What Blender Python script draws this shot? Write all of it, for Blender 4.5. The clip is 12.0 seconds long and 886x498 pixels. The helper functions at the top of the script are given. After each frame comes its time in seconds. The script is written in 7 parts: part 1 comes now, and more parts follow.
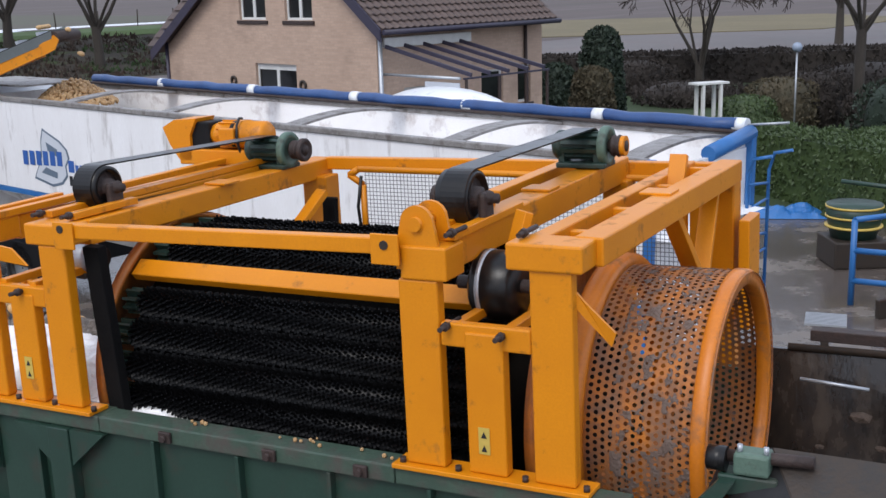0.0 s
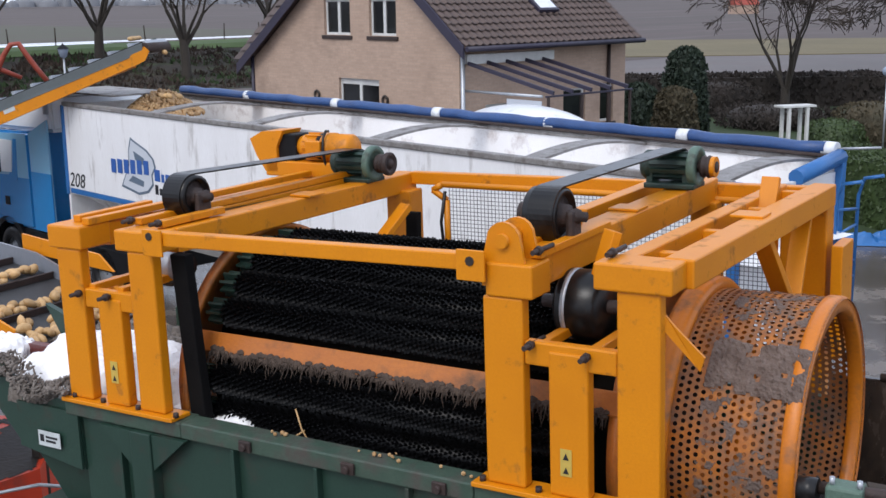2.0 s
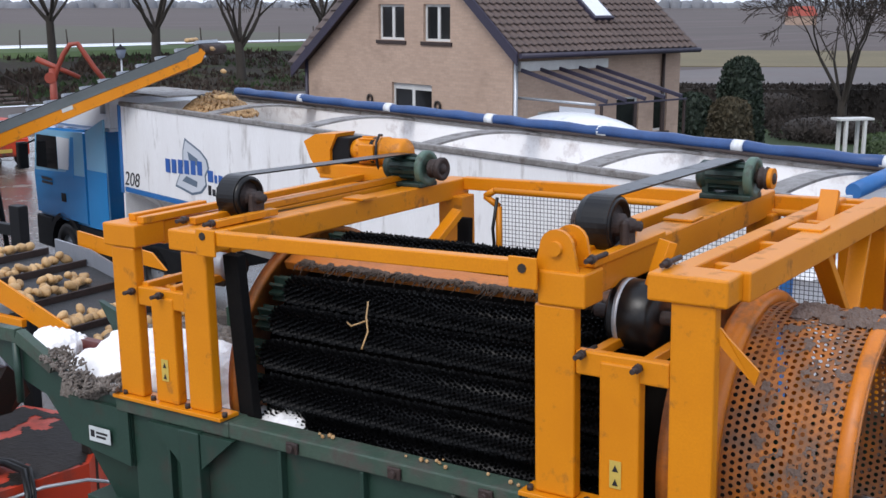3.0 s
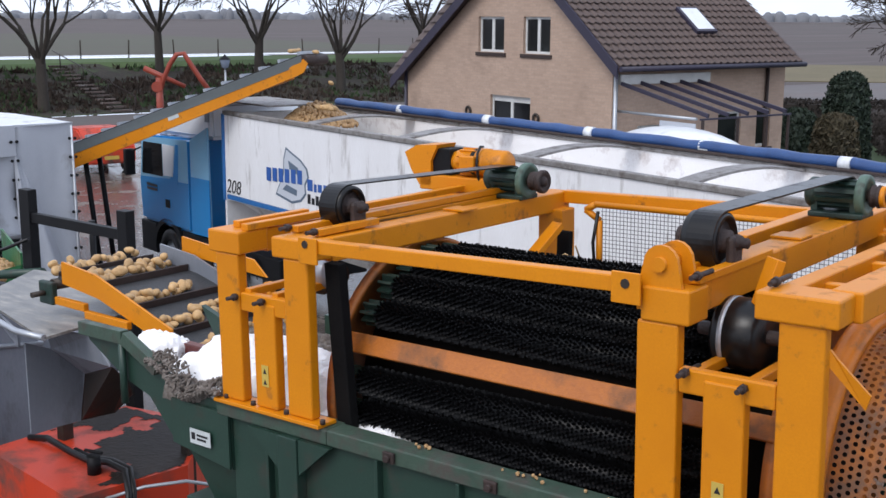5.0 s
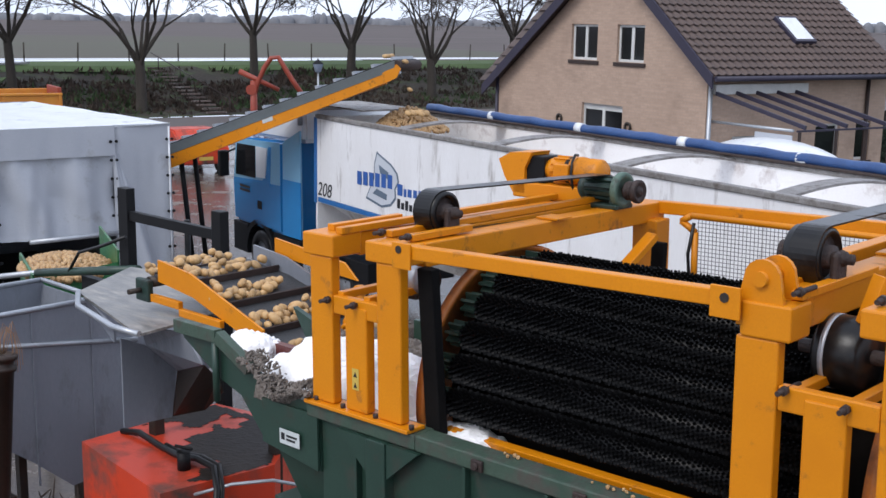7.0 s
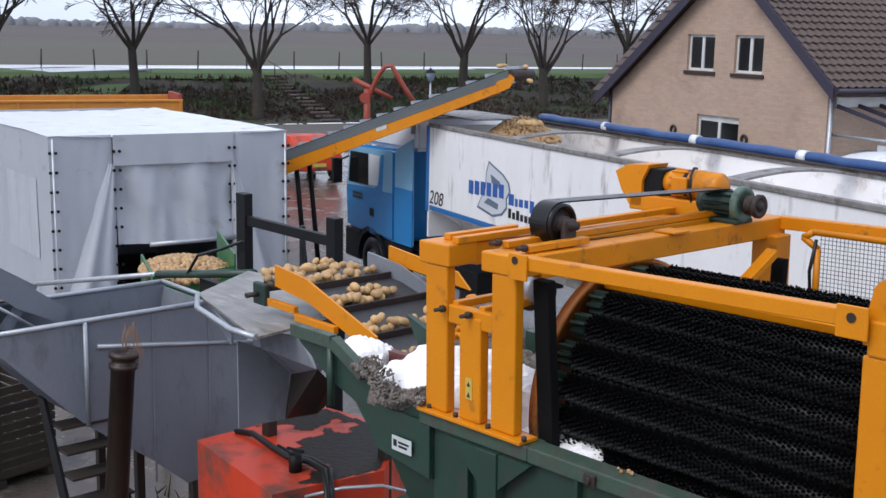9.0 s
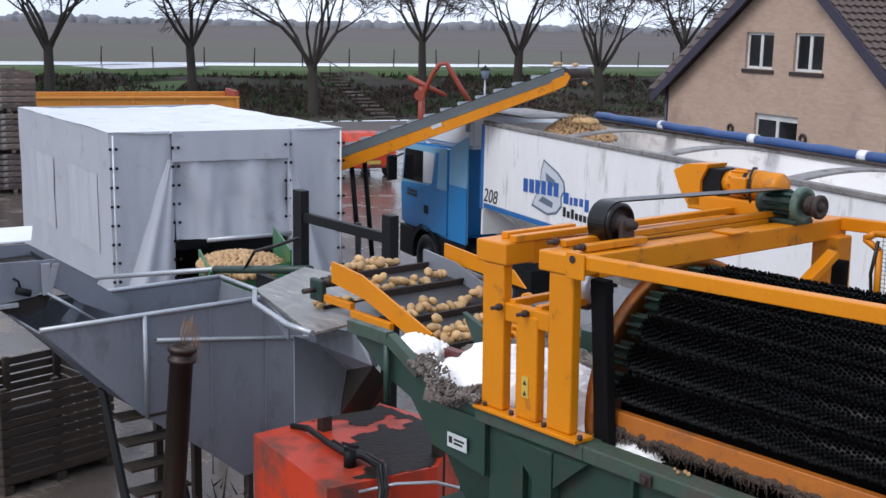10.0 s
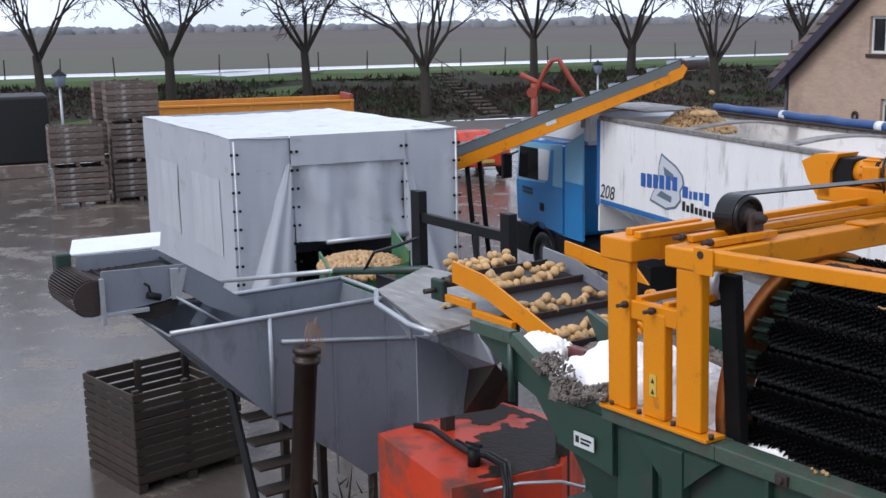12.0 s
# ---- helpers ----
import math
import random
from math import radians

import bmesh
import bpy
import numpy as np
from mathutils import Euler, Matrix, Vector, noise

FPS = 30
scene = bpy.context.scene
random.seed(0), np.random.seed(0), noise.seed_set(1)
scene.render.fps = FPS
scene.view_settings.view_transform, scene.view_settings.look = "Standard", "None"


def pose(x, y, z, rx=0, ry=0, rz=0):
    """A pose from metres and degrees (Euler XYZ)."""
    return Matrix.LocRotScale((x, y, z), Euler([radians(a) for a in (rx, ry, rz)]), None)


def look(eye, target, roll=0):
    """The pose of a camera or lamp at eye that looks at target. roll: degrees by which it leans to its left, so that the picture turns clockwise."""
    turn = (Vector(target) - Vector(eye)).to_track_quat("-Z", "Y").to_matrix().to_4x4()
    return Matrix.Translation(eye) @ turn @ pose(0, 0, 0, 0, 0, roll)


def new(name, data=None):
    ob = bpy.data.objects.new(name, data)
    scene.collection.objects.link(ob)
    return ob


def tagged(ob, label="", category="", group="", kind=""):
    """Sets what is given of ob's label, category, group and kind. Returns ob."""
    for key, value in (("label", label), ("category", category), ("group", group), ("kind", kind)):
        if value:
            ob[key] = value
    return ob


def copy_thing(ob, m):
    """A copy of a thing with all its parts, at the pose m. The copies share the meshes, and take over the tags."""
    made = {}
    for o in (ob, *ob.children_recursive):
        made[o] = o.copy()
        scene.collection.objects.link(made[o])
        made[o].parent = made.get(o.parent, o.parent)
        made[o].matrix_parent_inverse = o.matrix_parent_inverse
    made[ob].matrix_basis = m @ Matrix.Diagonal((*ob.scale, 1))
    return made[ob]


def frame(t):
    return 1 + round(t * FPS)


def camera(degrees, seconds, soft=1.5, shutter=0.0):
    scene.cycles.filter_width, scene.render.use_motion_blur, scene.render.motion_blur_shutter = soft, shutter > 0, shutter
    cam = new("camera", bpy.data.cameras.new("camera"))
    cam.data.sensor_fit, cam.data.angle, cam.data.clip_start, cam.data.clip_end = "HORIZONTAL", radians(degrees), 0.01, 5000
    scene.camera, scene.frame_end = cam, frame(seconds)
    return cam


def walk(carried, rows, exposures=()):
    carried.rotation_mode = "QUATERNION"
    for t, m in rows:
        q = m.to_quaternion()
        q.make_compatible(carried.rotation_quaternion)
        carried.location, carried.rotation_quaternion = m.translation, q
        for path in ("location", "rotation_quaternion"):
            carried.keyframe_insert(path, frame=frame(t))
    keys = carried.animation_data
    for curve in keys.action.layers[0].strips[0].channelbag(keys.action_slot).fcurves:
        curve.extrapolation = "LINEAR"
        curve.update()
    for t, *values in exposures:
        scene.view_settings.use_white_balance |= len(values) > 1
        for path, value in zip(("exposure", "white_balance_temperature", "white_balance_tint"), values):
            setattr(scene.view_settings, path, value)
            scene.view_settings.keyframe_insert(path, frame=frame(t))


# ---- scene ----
cam = camera(42.0, 12.0)
PATH = [
    (0.0, pose(0.146, 0.036, 5.309, 76.80, 1.49, -0.96)),
    (0.5, pose(0.138, 0.040, 5.311, 77.09, 1.47, -0.52)),
    (1.0, pose(0.130, 0.045, 5.308, 77.43, 0.94, 0.39)),
    (1.5, pose(0.119, 0.064, 5.300, 77.62, 0.84, 1.61)),
    (2.0, pose(0.102, 0.073, 5.299, 77.72, 0.76, 3.04)),
    (2.5, pose(0.090, 0.088, 5.295, 77.85, 0.18, 4.62)),
    (3.0, pose(0.084, 0.094, 5.293, 78.04, -0.02, 5.66)),
    (5.0, pose(0.050, 0.107, 5.290, 78.62, -0.28, 10.47)),
    (5.5, pose(0.040, 0.119, 5.287, 78.68, -0.36, 11.57)),
    (6.0, pose(0.027, 0.118, 5.289, 78.72, -0.47, 12.53)),
    (6.5, pose(0.016, 0.125, 5.287, 78.80, -0.74, 13.65)),
    (8.5, pose(-0.021, 0.107, 5.298, 79.19, -0.92, 19.05)),
    (9.0, pose(-0.033, 0.102, 5.298, 79.24, -1.07, 20.39)),
    (9.5, pose(-0.040, 0.093, 5.302, 79.14, -1.03, 21.76)),
    (10.0, pose(-0.048, 0.070, 5.305, 79.07, -1.09, 23.05)),
    (10.5, pose(-0.054, 0.058, 5.307, 78.97, -0.83, 24.35)),
    (11.0, pose(-0.068, 0.051, 5.310, 78.81, -0.25, 25.50)),
    (11.5, pose(-0.080, 0.071, 5.307, 78.77, 0.44, 26.94)),
    (12.0, pose(-0.097, 0.069, 5.306, 78.98, 1.09, 28.41)),
]
walk(cam, PATH, [(0.0, 0.50), (12.0, 0.44)])

# ---- light: a grey winter sky ----
SUN_EL, SUN_ROT = 46.0, 206.0
world = bpy.data.worlds.new("overcast_sky")
scene.world = world
world.use_nodes = True
wn, wl = world.node_tree.nodes, world.node_tree.links
wn.clear()
sky = wn.new("ShaderNodeTexSky")
sky.sky_type, sky.sun_disc = "NISHITA", False
sky.sun_elevation, sky.sun_rotation = radians(SUN_EL), radians(SUN_ROT)
sky.air_density, sky.dust_density = 1.0, 6.0
cloud_map, cloud = wn.new("ShaderNodeTexCoord"), wn.new("ShaderNodeTexNoise")
cloud.inputs["Scale"].default_value, cloud.inputs["Detail"].default_value = 3.0, 5.0
wl.new(cloud_map.outputs["Generated"], cloud.inputs["Vector"])
ramp = wn.new("ShaderNodeValToRGB")
ramp.color_ramp.elements[0].position, ramp.color_ramp.elements[0].color = 0.35, (7.4, 8.4, 10.7, 1)
ramp.color_ramp.elements[1].position, ramp.color_ramp.elements[1].color = 0.7, (11.4, 12.5, 15.0, 1)
wl.new(cloud.outputs["Fac"], ramp.inputs["Fac"])
veil = wn.new("ShaderNodeMix")
veil.data_type = "RGBA"
veil.inputs["Factor"].default_value = 0.85
wl.new(sky.outputs["Color"], veil.inputs["A"])
wl.new(ramp.outputs["Color"], veil.inputs["B"])
back, out = wn.new("ShaderNodeBackground"), wn.new("ShaderNodeOutputWorld")
back.inputs["Strength"].default_value = 0.085
wl.new(veil.outputs["Result"], back.inputs["Color"])
wl.new(back.outputs["Background"], out.inputs["Surface"])
sun = new("sun", bpy.data.lights.new("sun", "SUN"))
sun.data.energy, sun.data.angle, sun.data.color = 1.0, radians(25), (1.0, 0.975, 0.95)
sun.matrix_basis = look((-8, -12, 20), (0, 4, 0))

# ---- materials ----
def mat(name, a, b=None, rough=0.6, metal=0.0, scale=3.0, fine=60.0, bump=0.15, dirt=None, dirt_amount=0.0, dirt_scale=2.0,
        stretch=(1, 1, 1), vary=0.0, coat=0.0, spec=0.5):
    """A painted, rusty, stony or earthy surface: two noises mix its colours, a third lays dirt or a painted reflection
    on it, and a fine one gives relief.
    """
    m = bpy.data.materials.new(name)
    m.use_nodes = True
    n, l = m.node_tree.nodes, m.node_tree.links
    p = n["Principled BSDF"]
    b = b or tuple(c * 0.75 for c in a)
    co, mp = n.new("ShaderNodeTexCoord"), n.new("ShaderNodeMapping")
    mp.inputs["Scale"].default_value = stretch
    l.new(co.outputs["Object"], mp.inputs["Vector"])

    def noise_of(size, detail):
        t = n.new("ShaderNodeTexNoise")
        t.inputs["Scale"].default_value, t.inputs["Detail"].default_value, t.inputs["Roughness"].default_value = size, detail, 0.65
        l.new(mp.outputs["Vector"], t.inputs["Vector"])
        return t.outputs["Fac"]

    def step(fac, lo, hi):
        r = n.new("ShaderNodeMapRange")
        r.inputs["From Min"].default_value, r.inputs["From Max"].default_value = lo, hi
        l.new(fac, r.inputs["Value"])
        return r.outputs["Result"]

    def mix(fac, x, y):
        k = n.new("ShaderNodeMix")
        k.data_type = "RGBA"
        for value, key in ((x, "A"), (y, "B")):
            if isinstance(value, tuple):
                k.inputs[key].default_value = (*value, 1)
            else:
                l.new(value, k.inputs[key])
        l.new(fac, k.inputs["Factor"])
        return k.outputs["Result"]

    big, small = noise_of(scale, 4), noise_of(fine, 3)
    col = mix(step(big, 0.3, 0.7), a, b)
    col = mix(step(small, 0.35, 0.8), col, b)
    if vary:
        info, hsv = n.new("ShaderNodeObjectInfo"), n.new("ShaderNodeHueSaturation")
        r = n.new("ShaderNodeMapRange")
        r.inputs["To Min"].default_value, r.inputs["To Max"].default_value = 1 - vary, 1 + vary
        l.new(info.outputs["Random"], r.inputs["Value"])
        l.new(r.outputs["Result"], hsv.inputs["Value"])
        l.new(col, hsv.inputs["Color"])
        col = hsv.outputs["Color"]
    if dirt:
        spots = noise_of(dirt_scale, 8)
        fac = step(spots, 0.62 - 0.25 * dirt_amount, 0.78 - 0.18 * dirt_amount)
        col = mix(fac, col, dirt)
        rr = n.new("ShaderNodeMapRange")
        rr.inputs["To Min"].default_value, rr.inputs["To Max"].default_value = rough, min(1, rough + 0.3)
        l.new(fac, rr.inputs["Value"])
        l.new(rr.outputs["Result"], p.inputs["Roughness"])
    else:
        p.inputs["Roughness"].default_value = rough
    l.new(col, p.inputs["Base Color"])
    p.inputs["Metallic"].default_value = metal
    p.inputs["Coat Weight"].default_value = coat
    p.inputs["Specular IOR Level"].default_value = spec
    if bump:
        bn = n.new("ShaderNodeBump")
        bn.inputs["Strength"].default_value, bn.inputs["Distance"].default_value = bump, 0.02
        l.new(small, bn.inputs["Height"])
        l.new(bn.outputs["Normal"], p.inputs["Normal"])
    return m


YELLOW = mat("yellow_machine_paint", (0.70, 0.252, 0.004), (0.60, 0.20, 0.004), rough=0.40, spec=0.35, scale=1.6, fine=90, bump=0.03, dirt=(0.17, 0.07, 0.022), dirt_amount=0.12, dirt_scale=7)
YELLOW_DRUM = mat("dusty_yellow_paint", (0.52, 0.165, 0.008), (0.30, 0.095, 0.018), rough=0.6, scale=5, fine=40, bump=0.1, dirt=(0.17, 0.095, 0.06), dirt_amount=0.9, dirt_scale=9)
YELLOW_RIM = mat("orange_rim_paint", (0.63, 0.19, 0.006), (0.50, 0.145, 0.008), rough=0.42, scale=4, bump=0.05, dirt=(0.2, 0.1, 0.05), dirt_amount=0.25, dirt_scale=6)
YELLOW_BAR = mat("orange_bar_paint", (0.50, 0.16, 0.02), (0.38, 0.115, 0.02), rough=0.4, scale=3, dirt=(0.12, 0.06, 0.03), dirt_amount=0.5, dirt_scale=4)
GREEN = mat("green_trough_paint", (0.022, 0.055, 0.039), (0.014, 0.038, 0.027), rough=0.42, scale=2, bump=0.05, dirt=(0.05, 0.045, 0.035), dirt_amount=0.25, dirt_scale=4)
GREEN_RIM = mat("muddy_green_rim_paint", (0.06, 0.095, 0.068), (0.035, 0.065, 0.046), rough=0.5, scale=6, dirt=(0.065, 0.058, 0.048), dirt_amount=0.6, dirt_scale=7)
GREEN_DISC = mat("pale_green_casting", (0.10, 0.165, 0.125), (0.075, 0.125, 0.095), rough=0.5, scale=9, dirt=(0.04, 0.035, 0.03), dirt_amount=0.35, dirt_scale=14)
BRIGHT_GREEN = mat("bright_green_paint", (0.025, 0.16, 0.05), (0.02, 0.12, 0.04), rough=0.4, scale=4, dirt=(0.1, 0.09, 0.06), dirt_amount=0.2)
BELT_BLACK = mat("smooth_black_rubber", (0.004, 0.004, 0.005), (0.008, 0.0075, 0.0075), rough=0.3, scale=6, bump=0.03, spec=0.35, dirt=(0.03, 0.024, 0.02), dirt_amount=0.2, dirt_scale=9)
# the wet board's brown reflections are painted in through its dirt colour
WET_BOARD = mat("wet_board_brown_reflections", (0.008, 0.0075, 0.008), (0.02, 0.015, 0.012), rough=0.16, scale=3, fine=30, bump=0.12, spec=0.5, dirt=(0.045, 0.03, 0.02), dirt_amount=0.5, dirt_scale=5, stretch=(1, 1, 0.35))
GREEN_CAST = mat("green_cast_iron", (0.016, 0.042, 0.031), (0.010, 0.027, 0.021), rough=0.5, scale=10, dirt=(0.03, 0.025, 0.02), dirt_amount=0.4, dirt_scale=14)
BRISTLE = mat("black_bristles", (0.001, 0.001, 0.0012), (0.003, 0.003, 0.0034), rough=0.37, scale=12, fine=200, bump=0.0, spec=0.17)
CORE_BLACK = mat("dark_drum_core", (0.004, 0.0035, 0.003), (0.008, 0.006, 0.005), rough=0.8, scale=6, bump=0.1, spec=0.1)
RUBBER = mat("black_rubber", (0.005, 0.005, 0.006), (0.011, 0.010, 0.010), rough=0.42, scale=6, bump=0.08, spec=0.4)
BLACK_PAINT = mat("black_steel_paint", (0.006, 0.0065, 0.008), (0.012, 0.012, 0.013), rough=0.5, scale=5, bump=0.04, spec=0.16)
RUST = mat("rusty_iron", (0.05, 0.028, 0.022), (0.025, 0.016, 0.014), rough=0.65, scale=20, bump=0.3)
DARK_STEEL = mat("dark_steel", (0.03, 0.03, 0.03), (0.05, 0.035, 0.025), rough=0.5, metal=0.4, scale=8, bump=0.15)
GALV = mat("galvanised_steel", (0.48, 0.5, 0.53), (0.36, 0.38, 0.41), rough=0.4, metal=0.55, scale=9, bump=0.05)
WIRE = mat("wire_mesh_steel", (0.10, 0.10, 0.10), (0.06, 0.055, 0.05), rough=0.5, metal=0.4, scale=8)
GREY = mat("grey_hopper_paint", (0.215, 0.23, 0.26), (0.17, 0.185, 0.215), rough=0.38, scale=1.4, fine=40, bump=0.04, dirt=(0.09, 0.095, 0.1), dirt_amount=0.3, dirt_scale=3, stretch=(1, 1, 0.4))
GREY_WORN = mat("worn_grey_steel", (0.22, 0.215, 0.20), (0.12, 0.115, 0.11), rough=0.34, scale=5, fine=50, bump=0.15, dirt=(0.36, 0.34, 0.31), dirt_amount=0.6, dirt_scale=9, stretch=(0.35, 1.6, 1))
RED = mat("red_housing_paint", (0.60, 0.05, 0.012), (0.50, 0.04, 0.012), rough=0.4, scale=1.5, bump=0.04, dirt=(0.075, 0.05, 0.04), dirt_amount=0.55, dirt_scale=1.8)
RED_DARK = mat("dark_red_wet_paint", (0.16, 0.022, 0.016), (0.09, 0.016, 0.013), rough=0.4, scale=6)
ORANGE = mat("orange_crane_paint", (0.34, 0.055, 0.026), (0.24, 0.04, 0.022), rough=0.5, scale=4)
ORANGE_BED = mat("orange_tipper_paint", (0.66, 0.30, 0.03), (0.56, 0.20, 0.03), rough=0.5, scale=2)
FOAM = mat("white_foam", (0.96, 0.96, 0.97), (0.90, 0.89, 0.89), rough=0.9, scale=9, fine=50, bump=0.5)
SCUM = mat("grey_dirty_foam", (0.30, 0.265, 0.235), (0.11, 0.09, 0.075), rough=0.9, scale=18, fine=60, bump=0.8)
POTATO = mat("potato_skin", (0.56, 0.38, 0.19), (0.42, 0.245, 0.095), rough=0.5, scale=30, fine=110, bump=0.1, vary=0.25)
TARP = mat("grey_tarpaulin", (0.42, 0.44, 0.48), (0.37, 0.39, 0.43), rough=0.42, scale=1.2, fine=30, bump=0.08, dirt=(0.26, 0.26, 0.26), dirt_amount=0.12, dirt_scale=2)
TARP_TOP = mat("smooth_white_tarpaulin", (0.80, 0.82, 0.84), (0.68, 0.70, 0.73), rough=0.3, scale=1.5, fine=20, bump=0.08, dirt=(0.45, 0.45, 0.45), dirt_amount=0.2, dirt_scale=2)
MATTE_BLACK = mat("matte_black_rubber", (0.004, 0.004, 0.0045), (0.008, 0.0075, 0.0075), rough=0.85, scale=5, bump=0.1, spec=0.1)
WINDOW_FILM = mat("clear_tarp_window", (0.46, 0.48, 0.52), (0.41, 0.43, 0.47), rough=0.35, scale=2, bump=0.1)
TRAILER = mat("white_trailer_panel", (0.84, 0.84, 0.85), (0.74, 0.73, 0.73), rough=0.35, scale=1.0, fine=20, bump=0.03, dirt=(0.30, 0.27, 0.25), dirt_amount=0.28, dirt_scale=1.6, stretch=(2.2, 1, 0.45))
TRAILER_IN = mat("trailer_inner_panel", (0.88, 0.875, 0.875), (0.78, 0.76, 0.75), rough=0.45, scale=1.2, bump=0.04, dirt=(0.42, 0.36, 0.34), dirt_amount=0.3, dirt_scale=2)
RAIL_GREY = mat("weathered_alloy_rail", (0.34, 0.33, 0.32), (0.17, 0.155, 0.145), rough=0.5, metal=0.2, scale=5, dirt=(0.12, 0.10, 0.09), dirt_amount=0.45, dirt_scale=6)
TARP_BLUE = mat("blue_rolled_tarp", (0.03, 0.09, 0.25), (0.022, 0.055, 0.16), rough=0.4, scale=3, bump=0.2)
TRUCK_BLUE = mat("blue_truck_paint", (0.016, 0.23, 0.56), (0.014, 0.20, 0.50), rough=0.2, scale=1, bump=0.0, coat=0.5)
TRUCK_LIGHT = mat("pale_blue_truck_paint", (0.22, 0.46, 0.66), (0.2, 0.42, 0.6), rough=0.2, scale=1, bump=0.0, coat=0.5)
TRUCK_WHITE = mat("white_truck_paint", (0.74, 0.77, 0.80), (0.68, 0.7, 0.74), rough=0.2, scale=1, bump=0.0, coat=0.5)
BLUE_PAINT = mat("blue_steel_paint", (0.03, 0.16, 0.42), (0.02, 0.12, 0.34), rough=0.4, scale=3)
LOGO_BLUE = mat("blue_print", (0.03, 0.11, 0.38), (0.03, 0.1, 0.34), rough=0.4, scale=1, bump=0)
LOGO_GREY = mat("grey_print", (0.13, 0.17, 0.23), (0.11, 0.15, 0.2), rough=0.4, scale=1, bump=0)
EMBLEM_FILL = mat("pale_grey_print", (0.58, 0.61, 0.65), (0.52, 0.55, 0.6), rough=0.4, scale=1, bump=0)
PRINT_BLACK = mat("black_print", (0.015, 0.015, 0.018), rough=0.5, scale=1, bump=0)
STICKER = mat("warning_sticker", (0.66, 0.47, 0.10), rough=0.4, scale=4, bump=0)
PLATE = mat("white_name_plate", (0.62, 0.66, 0.66), rough=0.4, scale=4, bump=0)
CRATE = mat("dark_wet_crate_wood", (0.05, 0.029, 0.017), (0.014, 0.009, 0.006), rough=0.65, scale=6, fine=80, bump=0.4, stretch=(1, 1, 6), vary=0.35)
CRATE_OLD = mat("weathered_crate_wood", (0.17, 0.125, 0.105), (0.10, 0.072, 0.06), rough=0.75, scale=4, fine=60, bump=0.4, vary=0.35, dirt=(0.35, 0.33, 0.31), dirt_amount=0.35, dirt_scale=3)
YARD = mat("wet_concrete_yard", (0.12, 0.10, 0.088), (0.07, 0.057, 0.05), rough=0.16, scale=0.5, fine=22, bump=0.14, dirt=(0.19, 0.155, 0.125), dirt_amount=0.5, dirt_scale=0.9)
VERGE_GRASS = mat("bright_verge_grass", (0.075, 0.125, 0.028), (0.05, 0.085, 0.02), rough=0.9, scale=0.5, fine=10, bump=0.5)
GRASS = mat("winter_grass", (0.030, 0.056, 0.014), (0.02, 0.036, 0.010), rough=0.9, scale=0.5, fine=10, bump=0.5)
BANK = mat("brown_dike_bank", (0.055, 0.038, 0.028), (0.018, 0.016, 0.010), rough=0.95, scale=0.9, fine=5, bump=1.0, dirt=(0.05, 0.085, 0.022), dirt_amount=0.42, dirt_scale=0.7)
FIELD = mat("dull_green_field", (0.068, 0.083, 0.046), (0.075, 0.062, 0.048), rough=0.95, scale=0.05, fine=0.9, bump=0.2, stretch=(0.25, 1.6, 1))
FIELD_FAR = mat("bare_mauve_field", (0.095, 0.068, 0.064), (0.062, 0.050, 0.043), rough=0.95, scale=0.02, fine=0.5, bump=0.2, stretch=(0.25, 1.6, 1), dirt=(0.13, 0.105, 0.105), dirt_amount=0.35, dirt_scale=0.06)
MUD = mat("ploughed_wet_field", (0.10, 0.078, 0.07), (0.065, 0.05, 0.042), rough=0.6, scale=0.12, fine=1.5, bump=0.6, dirt=(0.17, 0.14, 0.135), dirt_amount=0.4, dirt_scale=0.2)
STRAW = mat("dry_reed_meadow", (0.17, 0.135, 0.07), (0.11, 0.09, 0.045), rough=0.95, scale=0.1, fine=2, bump=0.5)
ROAD = mat("wet_asphalt_road", (0.33, 0.33, 0.34), (0.27, 0.27, 0.28), rough=0.14, scale=0.2, fine=6, bump=0.03)
SCRUB_BROWN = mat("dead_weed_stalk", (0.075, 0.05, 0.034), (0.035, 0.024, 0.018), rough=0.95, scale=0.6, bump=0.1)
SCRUB_GREEN = mat("low_weed_leaf", (0.05, 0.085, 0.026), (0.03, 0.055, 0.018), rough=0.9, scale=0.6, bump=0.1)
BARK = mat("grey_brown_bark", (0.065, 0.052, 0.042), (0.04, 0.034, 0.027), rough=0.9, scale=3, fine=25, bump=0.7, stretch=(1, 1, 0.25))
TWIGS = mat("bare_twigs", (0.075, 0.055, 0.043), (0.05, 0.038, 0.03), rough=0.9, scale=4, bump=0.2)
HEDGE = mat("clipped_hedge_leaf", (0.06, 0.095, 0.026), (0.032, 0.055, 0.016), rough=0.6, scale=3, bump=0.2)
CONIFER = mat("dark_conifer_leaf", (0.018, 0.035, 0.018), (0.012, 0.022, 0.012), rough=0.7, scale=3, bump=0.2)
BROWN_TWIG = mat("dark_bare_hedge", (0.036, 0.026, 0.021), (0.02, 0.016, 0.013), rough=0.9, scale=2, bump=0.3)
BROWN_HEDGE = mat("brown_beech_leaf", (0.085, 0.06, 0.03), (0.05, 0.045, 0.025), rough=0.8, scale=3, bump=0.2)
BRICK = mat("buff_brick", (0.47, 0.35, 0.27), (0.38, 0.275, 0.21), rough=0.85, scale=0.6, fine=14, bump=0.3, dirt=(0.30, 0.22, 0.17), dirt_amount=0.3, dirt_scale=0.7)
